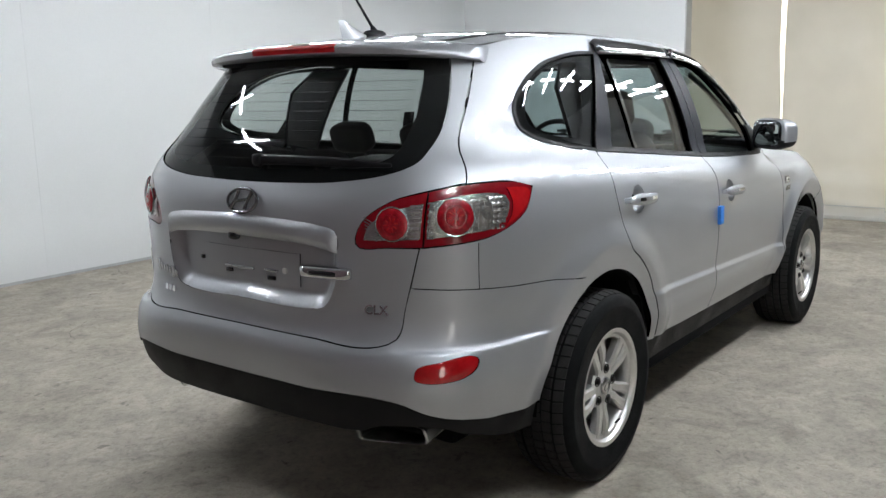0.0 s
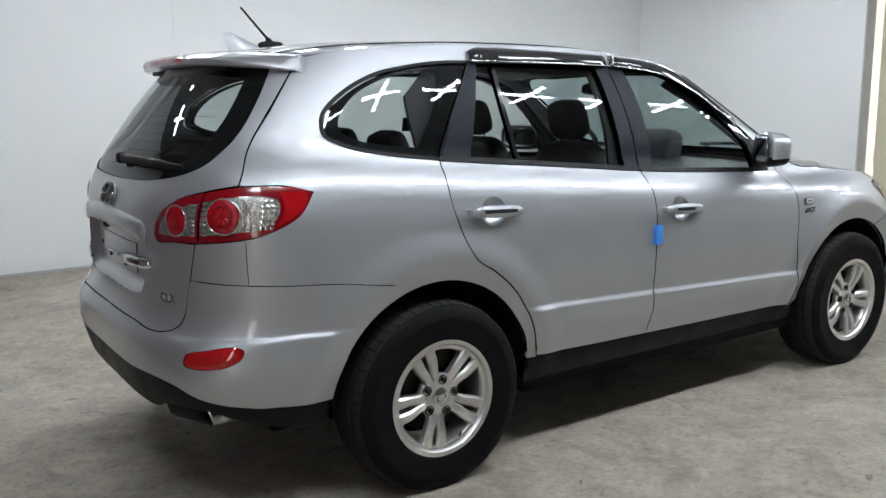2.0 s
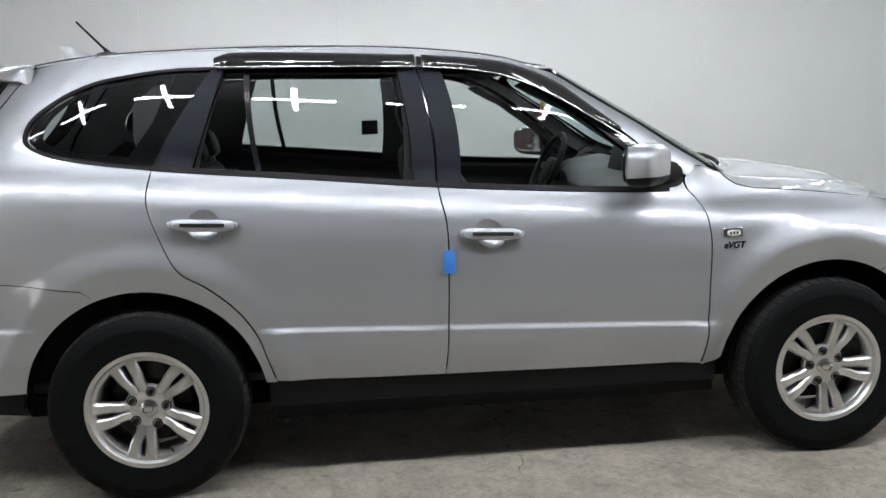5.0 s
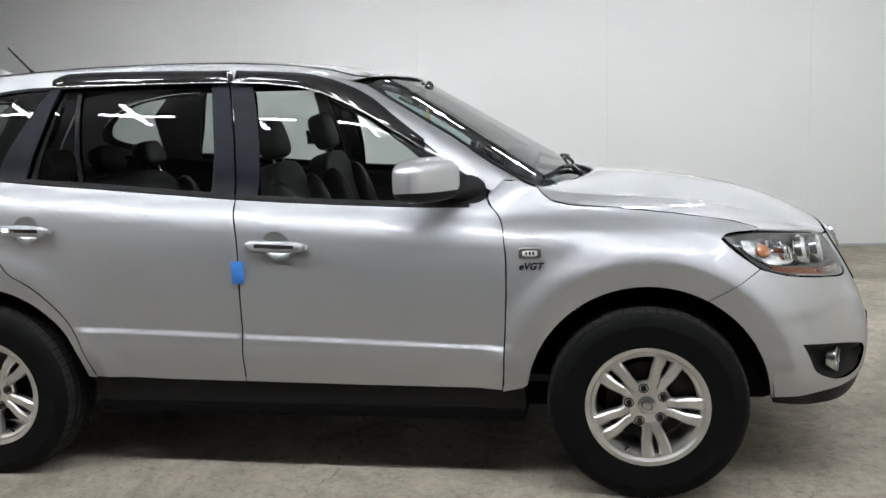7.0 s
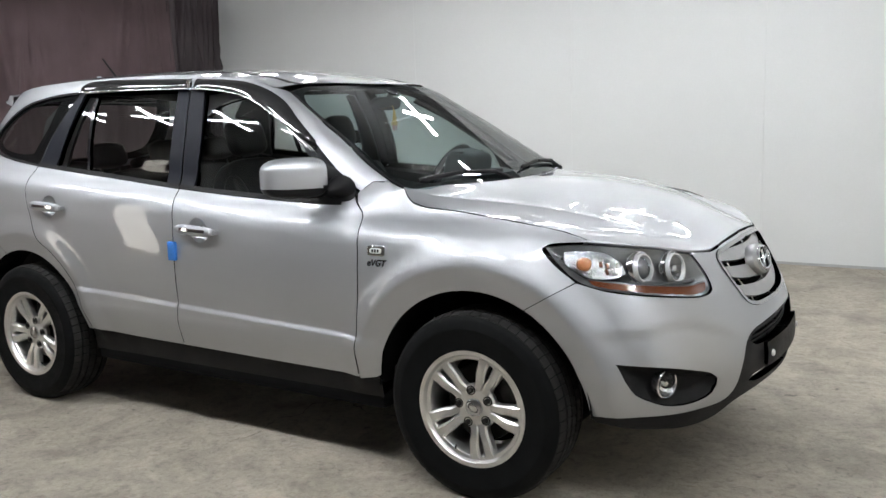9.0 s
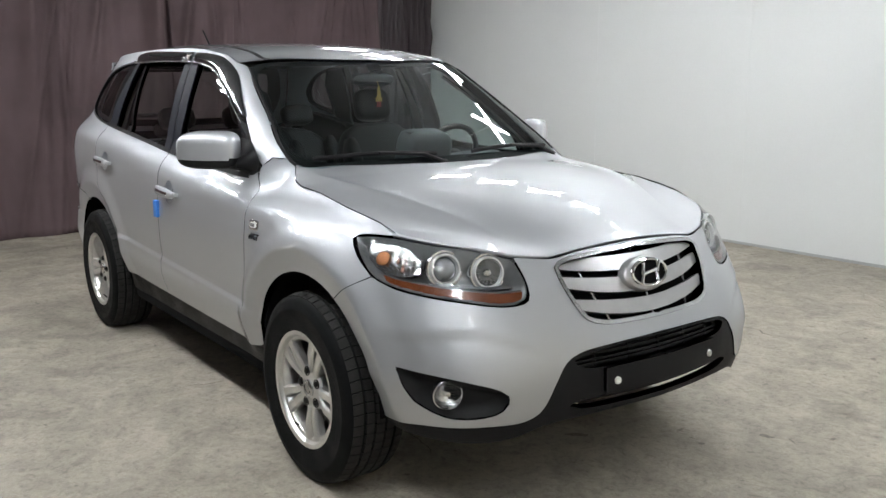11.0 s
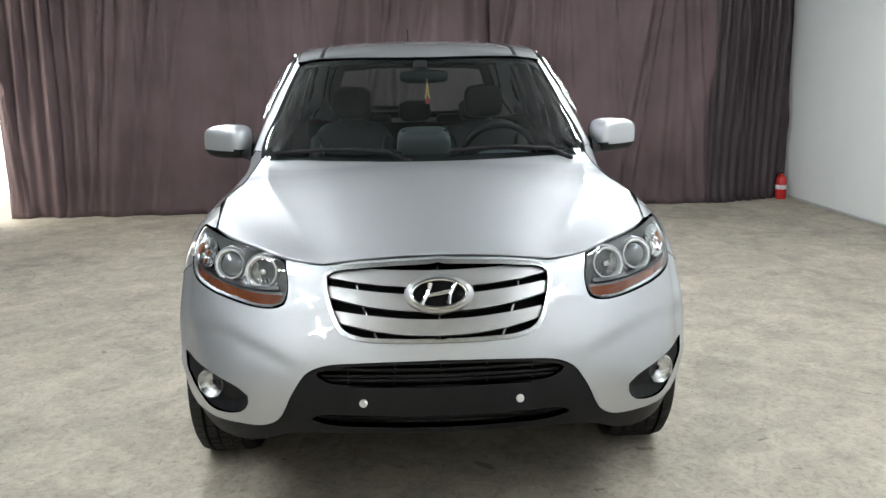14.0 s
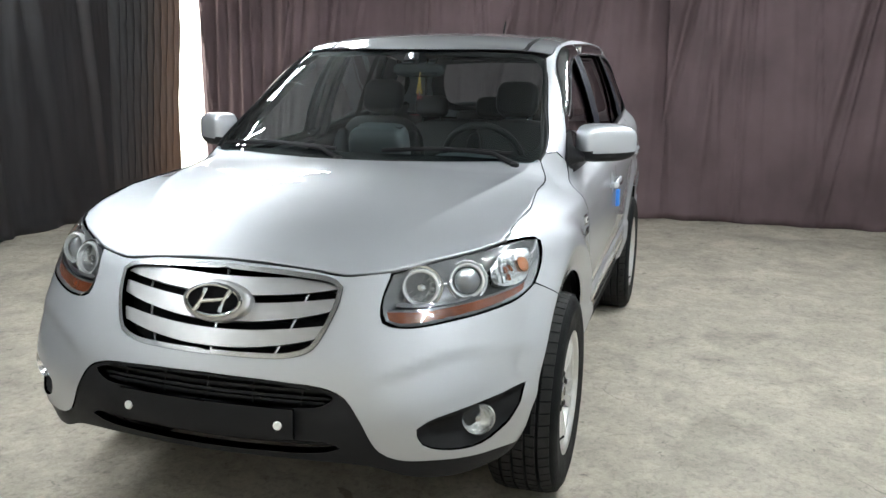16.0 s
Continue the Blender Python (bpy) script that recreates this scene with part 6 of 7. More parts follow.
def oval_mark(m, a, b, parent, big):
    """A plain oval ring with two leaning strokes and a bridge, as a shape."""
    bm = bmesh.new()
    add_lathe(bm, [(1.0, -0.012), (1.0, 0.0), (0.0, 0.003)], 40, m @ Matrix.Diagonal((a, b, 1, 1)))
    bright = chrome if big else chrome_dark
    plate = part("oval_plate", bm, dark_gap if big else paint, parent)
    bm = bmesh.new()
    seg, k = 56, 8
    t = 0.0065 if big else 0.0055
    rows = []
    for i in range(seg):
        w = 2 * math.pi * i / seg
        c = Vector((a * math.cos(w), b * math.sin(w), 0.003))
        n = Vector((math.cos(w) / a, math.sin(w) / b, 0)).normalized()
        rows.append([bm.verts.new(m @ (c + t * (n * math.cos(v) + Vector((0, 0, 1)) * math.sin(v)))) for v in (2 * math.pi * j / k for j in range(k))])
    for i in range(seg):
        p, q = rows[i], rows[(i + 1) % seg]
        for j in range(k):
            bm.faces.new((p[j], p[(j + 1) % k], q[(j + 1) % k], q[j]))
    part("oval_ring", bm, bright, parent, "bright oval ring")
    for s in (-1, 1):
        bm = bmesh.new()
        pts = []
        for q in range(7):
            f = -1 + q / 3
            pts.append(m @ Vector((s * a * 0.42 + a * 0.16 * f + s * a * 0.06 * f * f, b * 0.74 * f, 0.006)))
        add_tube(bm, pts, [t * 1.35, t * 1.2, t * 1.1, t * 1.05, t * 1.1, t * 1.2, t * 1.35], 8)
        part("mark_stroke", bm, bright, parent)
    bm = bmesh.new()
    pts = [m @ Vector((a * (-0.42 + 0.84 * q / 6), b * (-0.14 + 0.28 * q / 6), 0.006)) for q in range(7)]
    add_tube(bm, pts, t * 0.95, 8)
    part("mark_bridge", bm, bright, parent)


def build_tail():
    tg = P["tailgate"]
    rl = P["recess_line"]
    def rim_of(ln):
        mid = ln[ln[:, 0] <= -2.3295]
        return np.concatenate([ln[ln[:, 0] > -2.3295], mid[[mid[:, 1].argmin(), mid[:, 1].argmax()]]])
    # number plate recess
    skin("plate_recess", tg, paint, rl, pair=False, lift=lambda q: -0.042 * ease(away(q, rim_of(rl)) / 0.045), gap=-0.002, step=0.012, depth=0.0, rim=False)
    hoodlet = outline([chart_pt(-2, 1.004, True), chart_pt(-1.7, 1.0), chart_pt(-1.53, 0.985), chart_pt(-1.485, 0.975, True), chart_pt(-1.482, 1.03), chart_pt(-1.5, 1.05), chart_pt(-1.56, 1.062), chart_pt(-1.78, 1.075), chart_pt(-2, 1.079, True)])
    skin("plate_garnish", tg, paint, hoodlet, pair=False, lift=lambda q: 0.016 * ease(away(q, rim_of(hoodlet)) / 0.022) - 0.001, gap=0.0, step=0.012, depth=0.02, label="silver garnish over the plate recess")
    base = outline([chart_pt(-2, 0.835, True), chart_pt(-1.70, 0.835, True), chart_pt(-1.70, 0.955, True), chart_pt(-2, 0.955, True)])
    skin("plate_base", tg, paint, base, pair=False, lift=-0.038, gap=0.0, step=0.03, depth=0.006, label="bare silver plate seat with no plate")
    def on_tail(y, z, lift):
        s = 1 if y < 0 else -1
        p, n = lay([tail(abs(y), z)[:2]], False, lift)
        zx = Vector((n[0][0], n[0][1] * s, n[0][2]))
        yv = (Vector((0, 0, 1)) - zx * zx.z).normalized()
        mm = Matrix((yv.cross(zx), yv, zx)).transposed().to_4x4()
        mm.translation = Vector((p[0][0], p[0][1] * s, p[0][2]))
        return mm
    for y0, y1, z in ((0.12, -0.03, 0.885), (-0.09, -0.15, 0.888)):
        bm = bmesh.new()
        add_tube(bm, [on_tail(y0 + (y1 - y0) * k / 6, z, -0.032).translation for k in range(7)], 0.0055, 6)
        part("plate_slot", bm, satin_chrome, tg)
    for y, z, w in ((0.10, 0.870, 0.016), (-0.12, 0.862, 0.018), (0.255, 0.90, 0.008)):
        bm = bmesh.new()
        add_box(bm, (-w, -0.007, -0.004), (w, 0.007, 0.004), 0.001)
        part("plate_clip", bm, gloss_black, tg, m=on_tail(y, z, -0.032))
    bm = bmesh.new()
    add_lathe(bm, [(0.011, 0.0), (0.011, 0.004), (0, 0.007)], 16)
    part("plate_cap", bm, white_plastic, tg, "white cap", m=on_tail(-0.185, 0.893, -0.032))
    bm = bmesh.new()
    add_pillow(bm, (0.05, 0.03, 0.03), 0.8, 0.8)
    part("tailgate_button", bm, gloss_black, tg, "black release and camera", m=on_tail(0.035, 1.0, -0.005))
    # handle
    bm = bmesh.new()
    add_pillow(bm, (0.20, 0.042, 0.05), 0.75, 0.35, pose(0, 0, 0.012))
    part("tailgate_handle", bm, chrome, tg, "bright pull handle", m=on_tail(-0.395, 0.915, 0.0))
    bm = bmesh.new()
    add_pillow(bm, (0.13, 0.022, 0.05), 0.6, 0.4, pose(0, 0, 0.0155))
    part("handle_inlay", bm, gloss_black, tg, m=on_tail(-0.395, 0.915, 0.0))
    # oval mark and lettering
    m = on_tail(-0.015, 1.122, 0.006)
    oval_mark(m, 0.074, 0.042, tg, False)
    lettering("trim_lettering", "CLX", 0.042, chrome, tg, on_tail(-0.565, 0.803, 0.003), 0.003, "bright trim letters")
    for k, (w, h) in enumerate(((0.034, 0.042), (0.022, 0.026), (0.022, 0.024), (0.018, 0.032), (0.022, 0.024), (0.034, 0.042), (0.022, 0.026))):
        bm = bmesh.new()
        add_box(bm, (-w * 0.36, -h / 2, 0), (w * 0.36, h / 2, 0.004), 0.001, 1)
        part("badge_bar", bm, satin_chrome, tg, "bright badge bar", m=on_tail(0.535 - 0.024 * k, 0.842 - 0.003 * k, 0.002))
    for k in range(3):
        bm = bmesh.new()
        add_box(bm, (-0.011, -0.011, 0), (0.011, 0.011, 0.004), 0.001, 1)
        part("badge_bar", bm, chrome, tg, "bright badge bar", m=on_tail(0.47 - 0.027 * k, 0.762, 0.002))
    # rear wiper
    bm = bmesh.new()
    pts = [tuple(on_tail(y, 1.243 + 0.012 * math.sin((y + 0.6) * 4), 0.016).translation) for y in np.linspace(-0.05, -0.58, 14)]
    add_tube(bm, pts, [0.012] * 2 + [0.011] * 9 + [0.008, 0.006, 0.004], 8, 1.5)
    add_pillow(bm, (0.04, 0.045, 0.045), 0.7, 0.7, Matrix.Translation(pts[0]))
    part("rear_wiper", bm, trim_black, tg, "black rear wiper")
    # spoiler
    xr = lambda y: -1.86 + 0.09 * (y / 0.63) ** 2 + 0.02
    xe = curve((0.0, -2.045), (0.2, -2.04), (0.38, -2.015), (0.5, -1.97), (0.58, -1.905), (0.63, -1.83), (0.65, -1.785))
    ze = curve((0.0, 1.642), (0.3, 1.637), (0.5, 1.622), (0.6, 1.606), (0.65, 1.59))
    zr = lambda y: float(roof_edge(-1.78)) + (float(roof_mid(-1.85)) - float(roof_edge(-1.78))) * (1 - abs(y / 0.635) ** 2.4) if abs(y) < 0.635 else float(roof_edge(-1.78))
    bm = bmesh.new()
    n, rows = 60, []
    for k in range(n + 1):
        y = -0.65 + 1.30 * k / n
        a = abs(y)
        x0, x1, z0, z1 = xr(min(a, 0.63)), float(xe(a)), zr(y) + 0.001, float(ze(a))
        th = 0.036 * (1 - 0.6 * (a / 0.65) ** 6)
        prof = [(x0 + 0.03, z0 - 0.004), (x0, z0 + 0.004), (x0 * 0.6 + x1 * 0.4, z0 * 0.6 + z1 * 0.4 + 0.008), (x1 + 0.02, z1 + 0.003), (x1 + 0.004, z1 - 0.003), (x1, z1 - 0.010), (x1 + 0.004, z1 - th + 0.006), (x1 + 0.014, z1 - th), (x0 * 0.6 + x1 * 0.4, z1 - th - 0.004), (x0 + 0.01, z1 - th - 0.012)]
        rows.append([bm.verts.new((x, y, z)) for x, z in prof])
    for p, q in zip(rows, rows[1:]):
        for j in range(len(p) - 1):
            bm.faces.new((p[j], p[j + 1], q[j + 1], q[j]))
    bm.faces.new(rows[0]), bm.faces.new(rows[-1])
    sp = part("spoiler", bm, paint, tg, "silver roof spoiler")
    bm = bmesh.new()
    rows = []
    for k in range(25):
        y = -0.235 + 0.41 * k / 24
        x1, z1 = float(xe(abs(y))), float(ze(abs(y)))
        rows.append([bm.verts.new((x1 + 0.06, y, z1 + 0.0125)), bm.verts.new((x1 + 0.02, y, z1 + 0.0055)), bm.verts.new((x1 + 0.002, y, z1 - 0.002)), bm.verts.new((x1 - 0.003, y, z1 - 0.010)), bm.verts.new((x1 - 0.001, y, z1 - 0.026))])
    for p, q in zip(rows, rows[1:]):
        for j in range(4):
            bm.faces.new((p[j], p[j + 1], q[j + 1], q[j]))
    part("brake_light", bm, red_lens, sp, "red high brake light")
    # black board stands in for the shade under the silver spoiler's lip
    under = bmesh.new()
    add_box(under, (-1.955, -0.46, 1.582), (-1.83, 0.46, 1.60), 0.006)
    part("spoiler_shade", under, trim_black, sp)
    # exhausts
    for s in (1, -1):
        y0 = s * 0.56
        bm = bmesh.new()
        ov = []
        for k in range(40):
            w = 2 * math.pi * k / 40
            c, d = math.cos(w), math.sin(w)
            ov.append((0.108 * math.copysign(abs(c) ** 0.36, c) * (1 - 0.10 * d), 0.037 * math.copysign(abs(d) ** 0.42, d)))
        loops = []
        for x, f in ((-2.03, 0.92), (-2.205, 1.0), (-2.218, 1.02), (-2.224, 0.99), (-2.222, 0.91), (-2.20, 0.87), (-2.10, 0.82)):
            loops.append([bm.verts.new((x + (0.42 * (s * p + 0.05) - 0.010 * (q / 0.034) if x < -2.19 else 0), y0 + s * 0.012 * (1 if x < -2.2 else 0) + p * f, 0.381 + q * f)) for p, q in ov])
        for p, q in zip(loops, loops[1:]):
            for j in range(40):
                bm.faces.new((p[j], p[(j + 1) % 40], q[(j + 1) % 40], q[j]))
        part("exhaust_tip", bm, satin_chrome, P["rear_skirt"], "oval bright exhaust tip")
        bm = bmesh.new()
        add_pillow(bm, (0.06, 0.19, 0.055), 0.6, 0.4, pose(-2.10, y0, 0.388))
        part("exhaust_core", bm, dark_gap, P["rear_skirt"])
    bm = bmesh.new()
    add_pillow(bm, (0.40, 0.8, 0.18), 0.4, 0.4, pose(-1.86, 0, 0.38))
    part("silencer", bm, dark_gap, car)


def build_side_things():
    # handles with their dished recesses
    for door, x, z, (mid, rim) in ((P["front_door"], -0.04, 0.972, P["dish"][0]), (P["rear_door"], -1.102, 1.048, P["dish"][1])):
        m = seat_on(side(x, z), False, 0.0) @ Matrix.Rotation(radians(-2.5), 4, "Z")
        skin("handle_dish", door, paint, rim, lift=lambda q, c=mid: -0.028 * (1 - np.clip(np.hypot((q[:, 0] - c[0]) / 0.060, (q[:, 1] - c[1]) / 0.056), 0, 1) ** 2), gap=-0.0006, step=0.008, depth=0.0, rim=False)
        def grip(bm):
            rows = []
            n = 26
            for k in range(n + 1):
                f = -1 + 2 * k / n
                xx = 0.122 * f
                w = 0.0215 * (1 - abs(f) ** 4) ** 0.5 + 0.0015
                lift = 0.036 - 0.010 * f * f if abs(f) < 0.86 else 0.0286 * (1 - (abs(f) - 0.86) / 0.14 * 0.85)
                rows.append([bm.verts.new((xx, w * math.cos(v), lift + 0.0105 * math.sin(v))) for v in (2 * math.pi * j / 14 for j in range(14))])
            for p, q in zip(rows, rows[1:]):
                for j in range(14):
                    bm.faces.new((p[j], p[(j + 1) % 14], q[(j + 1) % 14], q[j]))
            bm.faces.new(rows[0]), bm.faces.new(rows[-1])
            for e in (-0.112, 0.112):
                add_box(bm, (e - 0.012, -0.010, -0.004), (e + 0.012, 0.010, 0.026), 0.004)
        h = pair_part("door_handle", grip, paint, door, m, "silver pull handle with a bright inlay")
        def inlay(bm):
            rows = []
            for k in range(13):
                f = -0.62 + 1.28 * k / 12
                rows.append([bm.verts.new((0.122 * f, w, 0.0475 - 0.010 * f * f - 0.09 * abs(w) ** 1.2 * 0)) for w in (-0.0065, 0.0065)])
            for p, q in zip(rows, rows[1:]):
                bm.faces.new((p[0], p[1], q[1], q[0]))
        pair_part("handle_inlay", inlay, chrome, door, m)
    # fine vertical seams below the tail lamps
    pts = [tuple(lay([chart_pt(-1.007 + 0.007 * k / 8, 1.012 - 0.145 * k / 8)[:2]], False, 0.0)[0][0]) for k in range(9)]
    pair_part("panel_seam", lambda bm: add_tube(bm, pts, 0.0013, 5), dark_gap, P["quarter"], Matrix())
    # the joint between each front fender and the bumper
    run = [(1.745 + (1.560 - 1.745) * k / 10, 0.860 + (0.752 - 0.860) * k / 10) for k in range(11)]
    joint = [tuple(lay([side(x, z)[:2]], False, 0.0004)[0][0]) for x, z in run]
    pair_part("panel_seam", lambda bm: add_tube(bm, joint, 0.0014, 5), dark_gap, P["fender"], Matrix())
    # blue foam guards on the front doors' rear edges
    m = seat_on(side(-0.198, 0.872), False, 0.0)
    pair_part("door_guard", lambda bm: add_box(bm, (-0.026, -0.043, -0.002), (0.018, 0.043, 0.017), 0.003), blue_foam, P["front_door"], m, "bright blue foam door edge guard")
    # fender badge: small plate and letters
    mp = seat_on(side(0.931, 0.934), False, 0.001)
    def plate(bm):
        add_pillow(bm, (0.084, 0.042, 0.010), 0.5, 0.35)
    pair_part("badge_plate", plate, satin_chrome, P["fender"], mp, "small bright badge plate")
    pair_part("badge_core", lambda bm: (add_pillow(bm, (0.056, 0.022, 0.004), 0.5, 0.5, pose(0, 0, 0.005)),), white_plastic, P["fender"], mp)
    for k in (-1, 0, 1):
        pair_part("badge_bar", lambda bm, k=k: add_box(bm, (k * 0.013 - 0.004, -0.006, 0.006), (k * 0.013 + 0.004, 0.006, 0.0082), 0.0005, 1), trim_black, P["fender"], mp)
    ml = seat_on(side(0.931, 0.886), False, 0.001)
    lettering("badge_lettering", "VGT", 0.036, gloss_black, P["fender"][0], ml @ pose(0.010, 0, 0), 0.002, "dark engine letters", 0.25)
    lettering("badge_lettering", "e", 0.036, gloss_black, P["fender"][0], ml @ pose(-0.033, 0, 0), 0.002, "dark engine letter", 0.25)
    ml2 = Matrix.Diagonal((1, -1, 1, 1)) @ ml @ Matrix.Diagonal((-1, 1, 1, 1))
    lettering("badge_lettering", "VGT", 0.036, gloss_black, P["fender"][1], ml2 @ pose(0.010, 0, 0), 0.002, "dark engine letters", 0.25)
    lettering("badge_lettering", "e", 0.036, gloss_black, P["fender"][1], ml2 @ pose(-0.033, 0, 0), 0.002, "dark engine letter", 0.25)
    # rain visors over the windows
    top_f = [(0.522, 1.352), (0.40, 1.444), (0.286, 1.530), (0.18, 1.582), (0.07, 1.617), (-0.1, 1.640), (-0.262, 1.651)]
    bot_f = [(0.522, 1.318), (0.41, 1.383), (0.27, 1.464), (0.17, 1.513), (0.08, 1.547), (-0.1, 1.58), (-0.262, 1.592)]
    top_r = [(-0.29, 1.652), (-0.5, 1.660), (-0.75, 1.667), (-0.93, 1.669), (-1.02, 1.664), (-1.056, 1.650)]
    bot_r = [(-0.29, 1.593), (-0.5, 1.598), (-0.75, 1.602), (-0.93, 1.604), (-1.03, 1.605), (-1.055, 1.606)]
    for nm, top, bot in (("rain_visor", top_f, bot_f), ("rain_visor", top_r, bot_r)):
        t3 = [np.array(lay([side_up(x, z)[:2]], True, 0.006)[0][0]) for x, z in top]
        b3 = [np.array(lay([side_up(x, z)[:2]], True, float(np.interp(x, [0.05, 0.27, 0.42, 0.52], [0.024, 0.019, 0.014, 0.007])))[0][0]) for x, z in bot]
        def visor(bm, t3=t3, b3=b3):
            def resample(p, n=40):
                p = np.array(p)
                s = np.r_[0, np.cumsum(np.linalg.norm(np.diff(p, axis=0), axis=1))]
                fs = [curve(*zip(s, p[:, c])) for c in range(3)]
                return np.stack([f(np.linspace(0, s[-1], n)) for f in fs], 1)
            T, B = resample(t3), resample(b3)
            rows = []
            for k in range(len(T)):
                e = min(k, len(T) - 1 - k) / 2.0
                pinch = min(1.0, 0.35 + 0.65 * e)
                row = []
                for j in range(9):
                    f = j / 8
                    p = T[k] * (1 - f) + B[k] * f
                    p = p + np.array([0, -(0.014 - 0.008 * min(1.0, max(0.0, (p[0] - 0.1) / 0.3))) * math.sin(math.pi * f ** 0.8) * pinch, 0.006 * math.sin(math.pi * f)])
                    p[1] = p[1] + 0.02 * f * (1 - pinch)
                    row.append(bm.verts.new(p))
                row.append(bm.verts.new(B[k] + np.array([0, 0.010 + 0.012 * pinch, 0.003])))
                rows.append(row)
            for p, q in zip(rows, rows[1:]):
                for j in range(9):
                    bm.faces.new((p[j], p[j + 1], q[j + 1], q[j]))
        v = pair_part(nm, visor, smoke_plastic, P["front_door"] if top is top_f else P["rear_door"], Matrix(), "glossy smoked plastic rain visor")
        def edge(bm, b3=b3):
            p = np.array(b3)
            s = np.r_[0, np.cumsum(np.linalg.norm(np.diff(p, axis=0), axis=1))]
            fs = [curve(*zip(s, p[:, c])) for c in range(3)]
            pts = np.stack([f(np.linspace(0, s[-1], 36)) for f in fs], 1) + np.array([0, -0.004, 0.002])
            add_tube(bm, [tuple(q) for q in pts], 0.0032, 8)
        pair_part("visor_edge", edge, satin_chrome, v, Matrix(), "bright visor edge strip")
    mc = Matrix.Translation(lay([side_up(-0.276, 1.615)[:2]], True, 0.03)[0][0])
    pair_part("visor_clip", lambda bm: add_box(bm, (-0.010, -0.012, -0.02), (0.010, 0.012, 0.018), 0.004), chrome, P["rear_door"], mc)
    # mirrors
    def swept(c):
        """The housing tapers towards its front and its outer end."""
        f, out = (c.x + 0.0625) / 0.125, max(0.0, -c.y / 0.14)
        return Vector((c.x * (1 - 0.15 * out * out), c.y * (1 - 0.10 * f * f), c.z * (1 - 0.16 * f * f - 0.16 * out * out)))
    arm_at = Vector(lay([side_up(0.69, 1.165)[:2]], True, 0.0)[0][0])
    cx, cy, cz = 0.565, -0.952, 1.214
    seat = pose(cx, cy, cz, 0, 0, -38)
    def house(bm):
        add_pillow(bm, (0.125, 0.275, 0.170), 0.45, 0.4, seat, 36, 24, swept)
        # the lower part is black trim of its own
        cut = [v for v in bm.verts if v.co.z < cz - 0.040]
        bmesh.ops.delete(bm, geom=cut, context="VERTS")
    def lower(bm):
        add_pillow(bm, (0.122, 0.272, 0.168), 0.45, 0.4, seat, 36, 24, swept)
        bmesh.ops.delete(bm, geom=[v for v in bm.verts if v.co.z > cz - 0.024], context="VERTS")
    pair_part("door_mirror", house, paint, P["front_door"], Matrix(), "silver door mirror with black base")
    pair_part("mirror_base", lower, trim_black, P["front_door"], Matrix(), "black lower mirror shell")
    def foot(bm):
        rows = []
        for f, w, h in ((0.0, 0.075, 0.055), (0.35, 0.055, 0.035), (0.7, 0.045, 0.024), (1.0, 0.04, 0.02)):
            c = arm_at.lerp(Vector((cx + 0.065, cy + 0.085, cz - 0.058)), f)
            rows.append([bm.verts.new((c.x + w * math.cos(v), c.y, c.z + h * math.sin(v))) for v in (2 * math.pi * j / 14 for j in range(14))])
        for p, q in zip(rows, rows[1:]):
            for j in range(14):
                bm.faces.new((p[j], p[(j + 1) % 14], q[(j + 1) % 14], q[j]))
        bm.faces.new(rows[0]), bm.faces.new(rows[-1])
    pair_part("mirror_foot", foot, trim_black, P["front_door"], Matrix())
    sail = outline([side_up(0.552, 1.262, True), side_up(0.60, 1.115, True), side_up(0.74, 1.115), side_up(0.762, 1.15), side_up(0.70, 1.21), side_up(0.64, 1.248)])
    skin("mirror_sail", P["front_door"], trim_black, sail, upper=True, lift=0.004, gap=0.0, step=0.03, depth=0.012, label="black triangular mirror mount")
    def face(bm):
        add_pillow(bm, (0.012, 0.225, 0.128), 0.5, 0.4, seat @ pose(-0.058, 0.004, 0.004), 28, 12)
    pair_part("mirror_rim", lambda bm: add_pillow(bm, (0.012, 0.242, 0.142), 0.5, 0.4, seat @ pose(-0.056, 0.002, 0.004), 28, 12), gloss_black, P["front_door"], Matrix())
    pair_part("mirror_glass", face, mirror_face, P["front_door"], Matrix(), "mirror glass")


build_nose()
build_tail()
build_side_things()


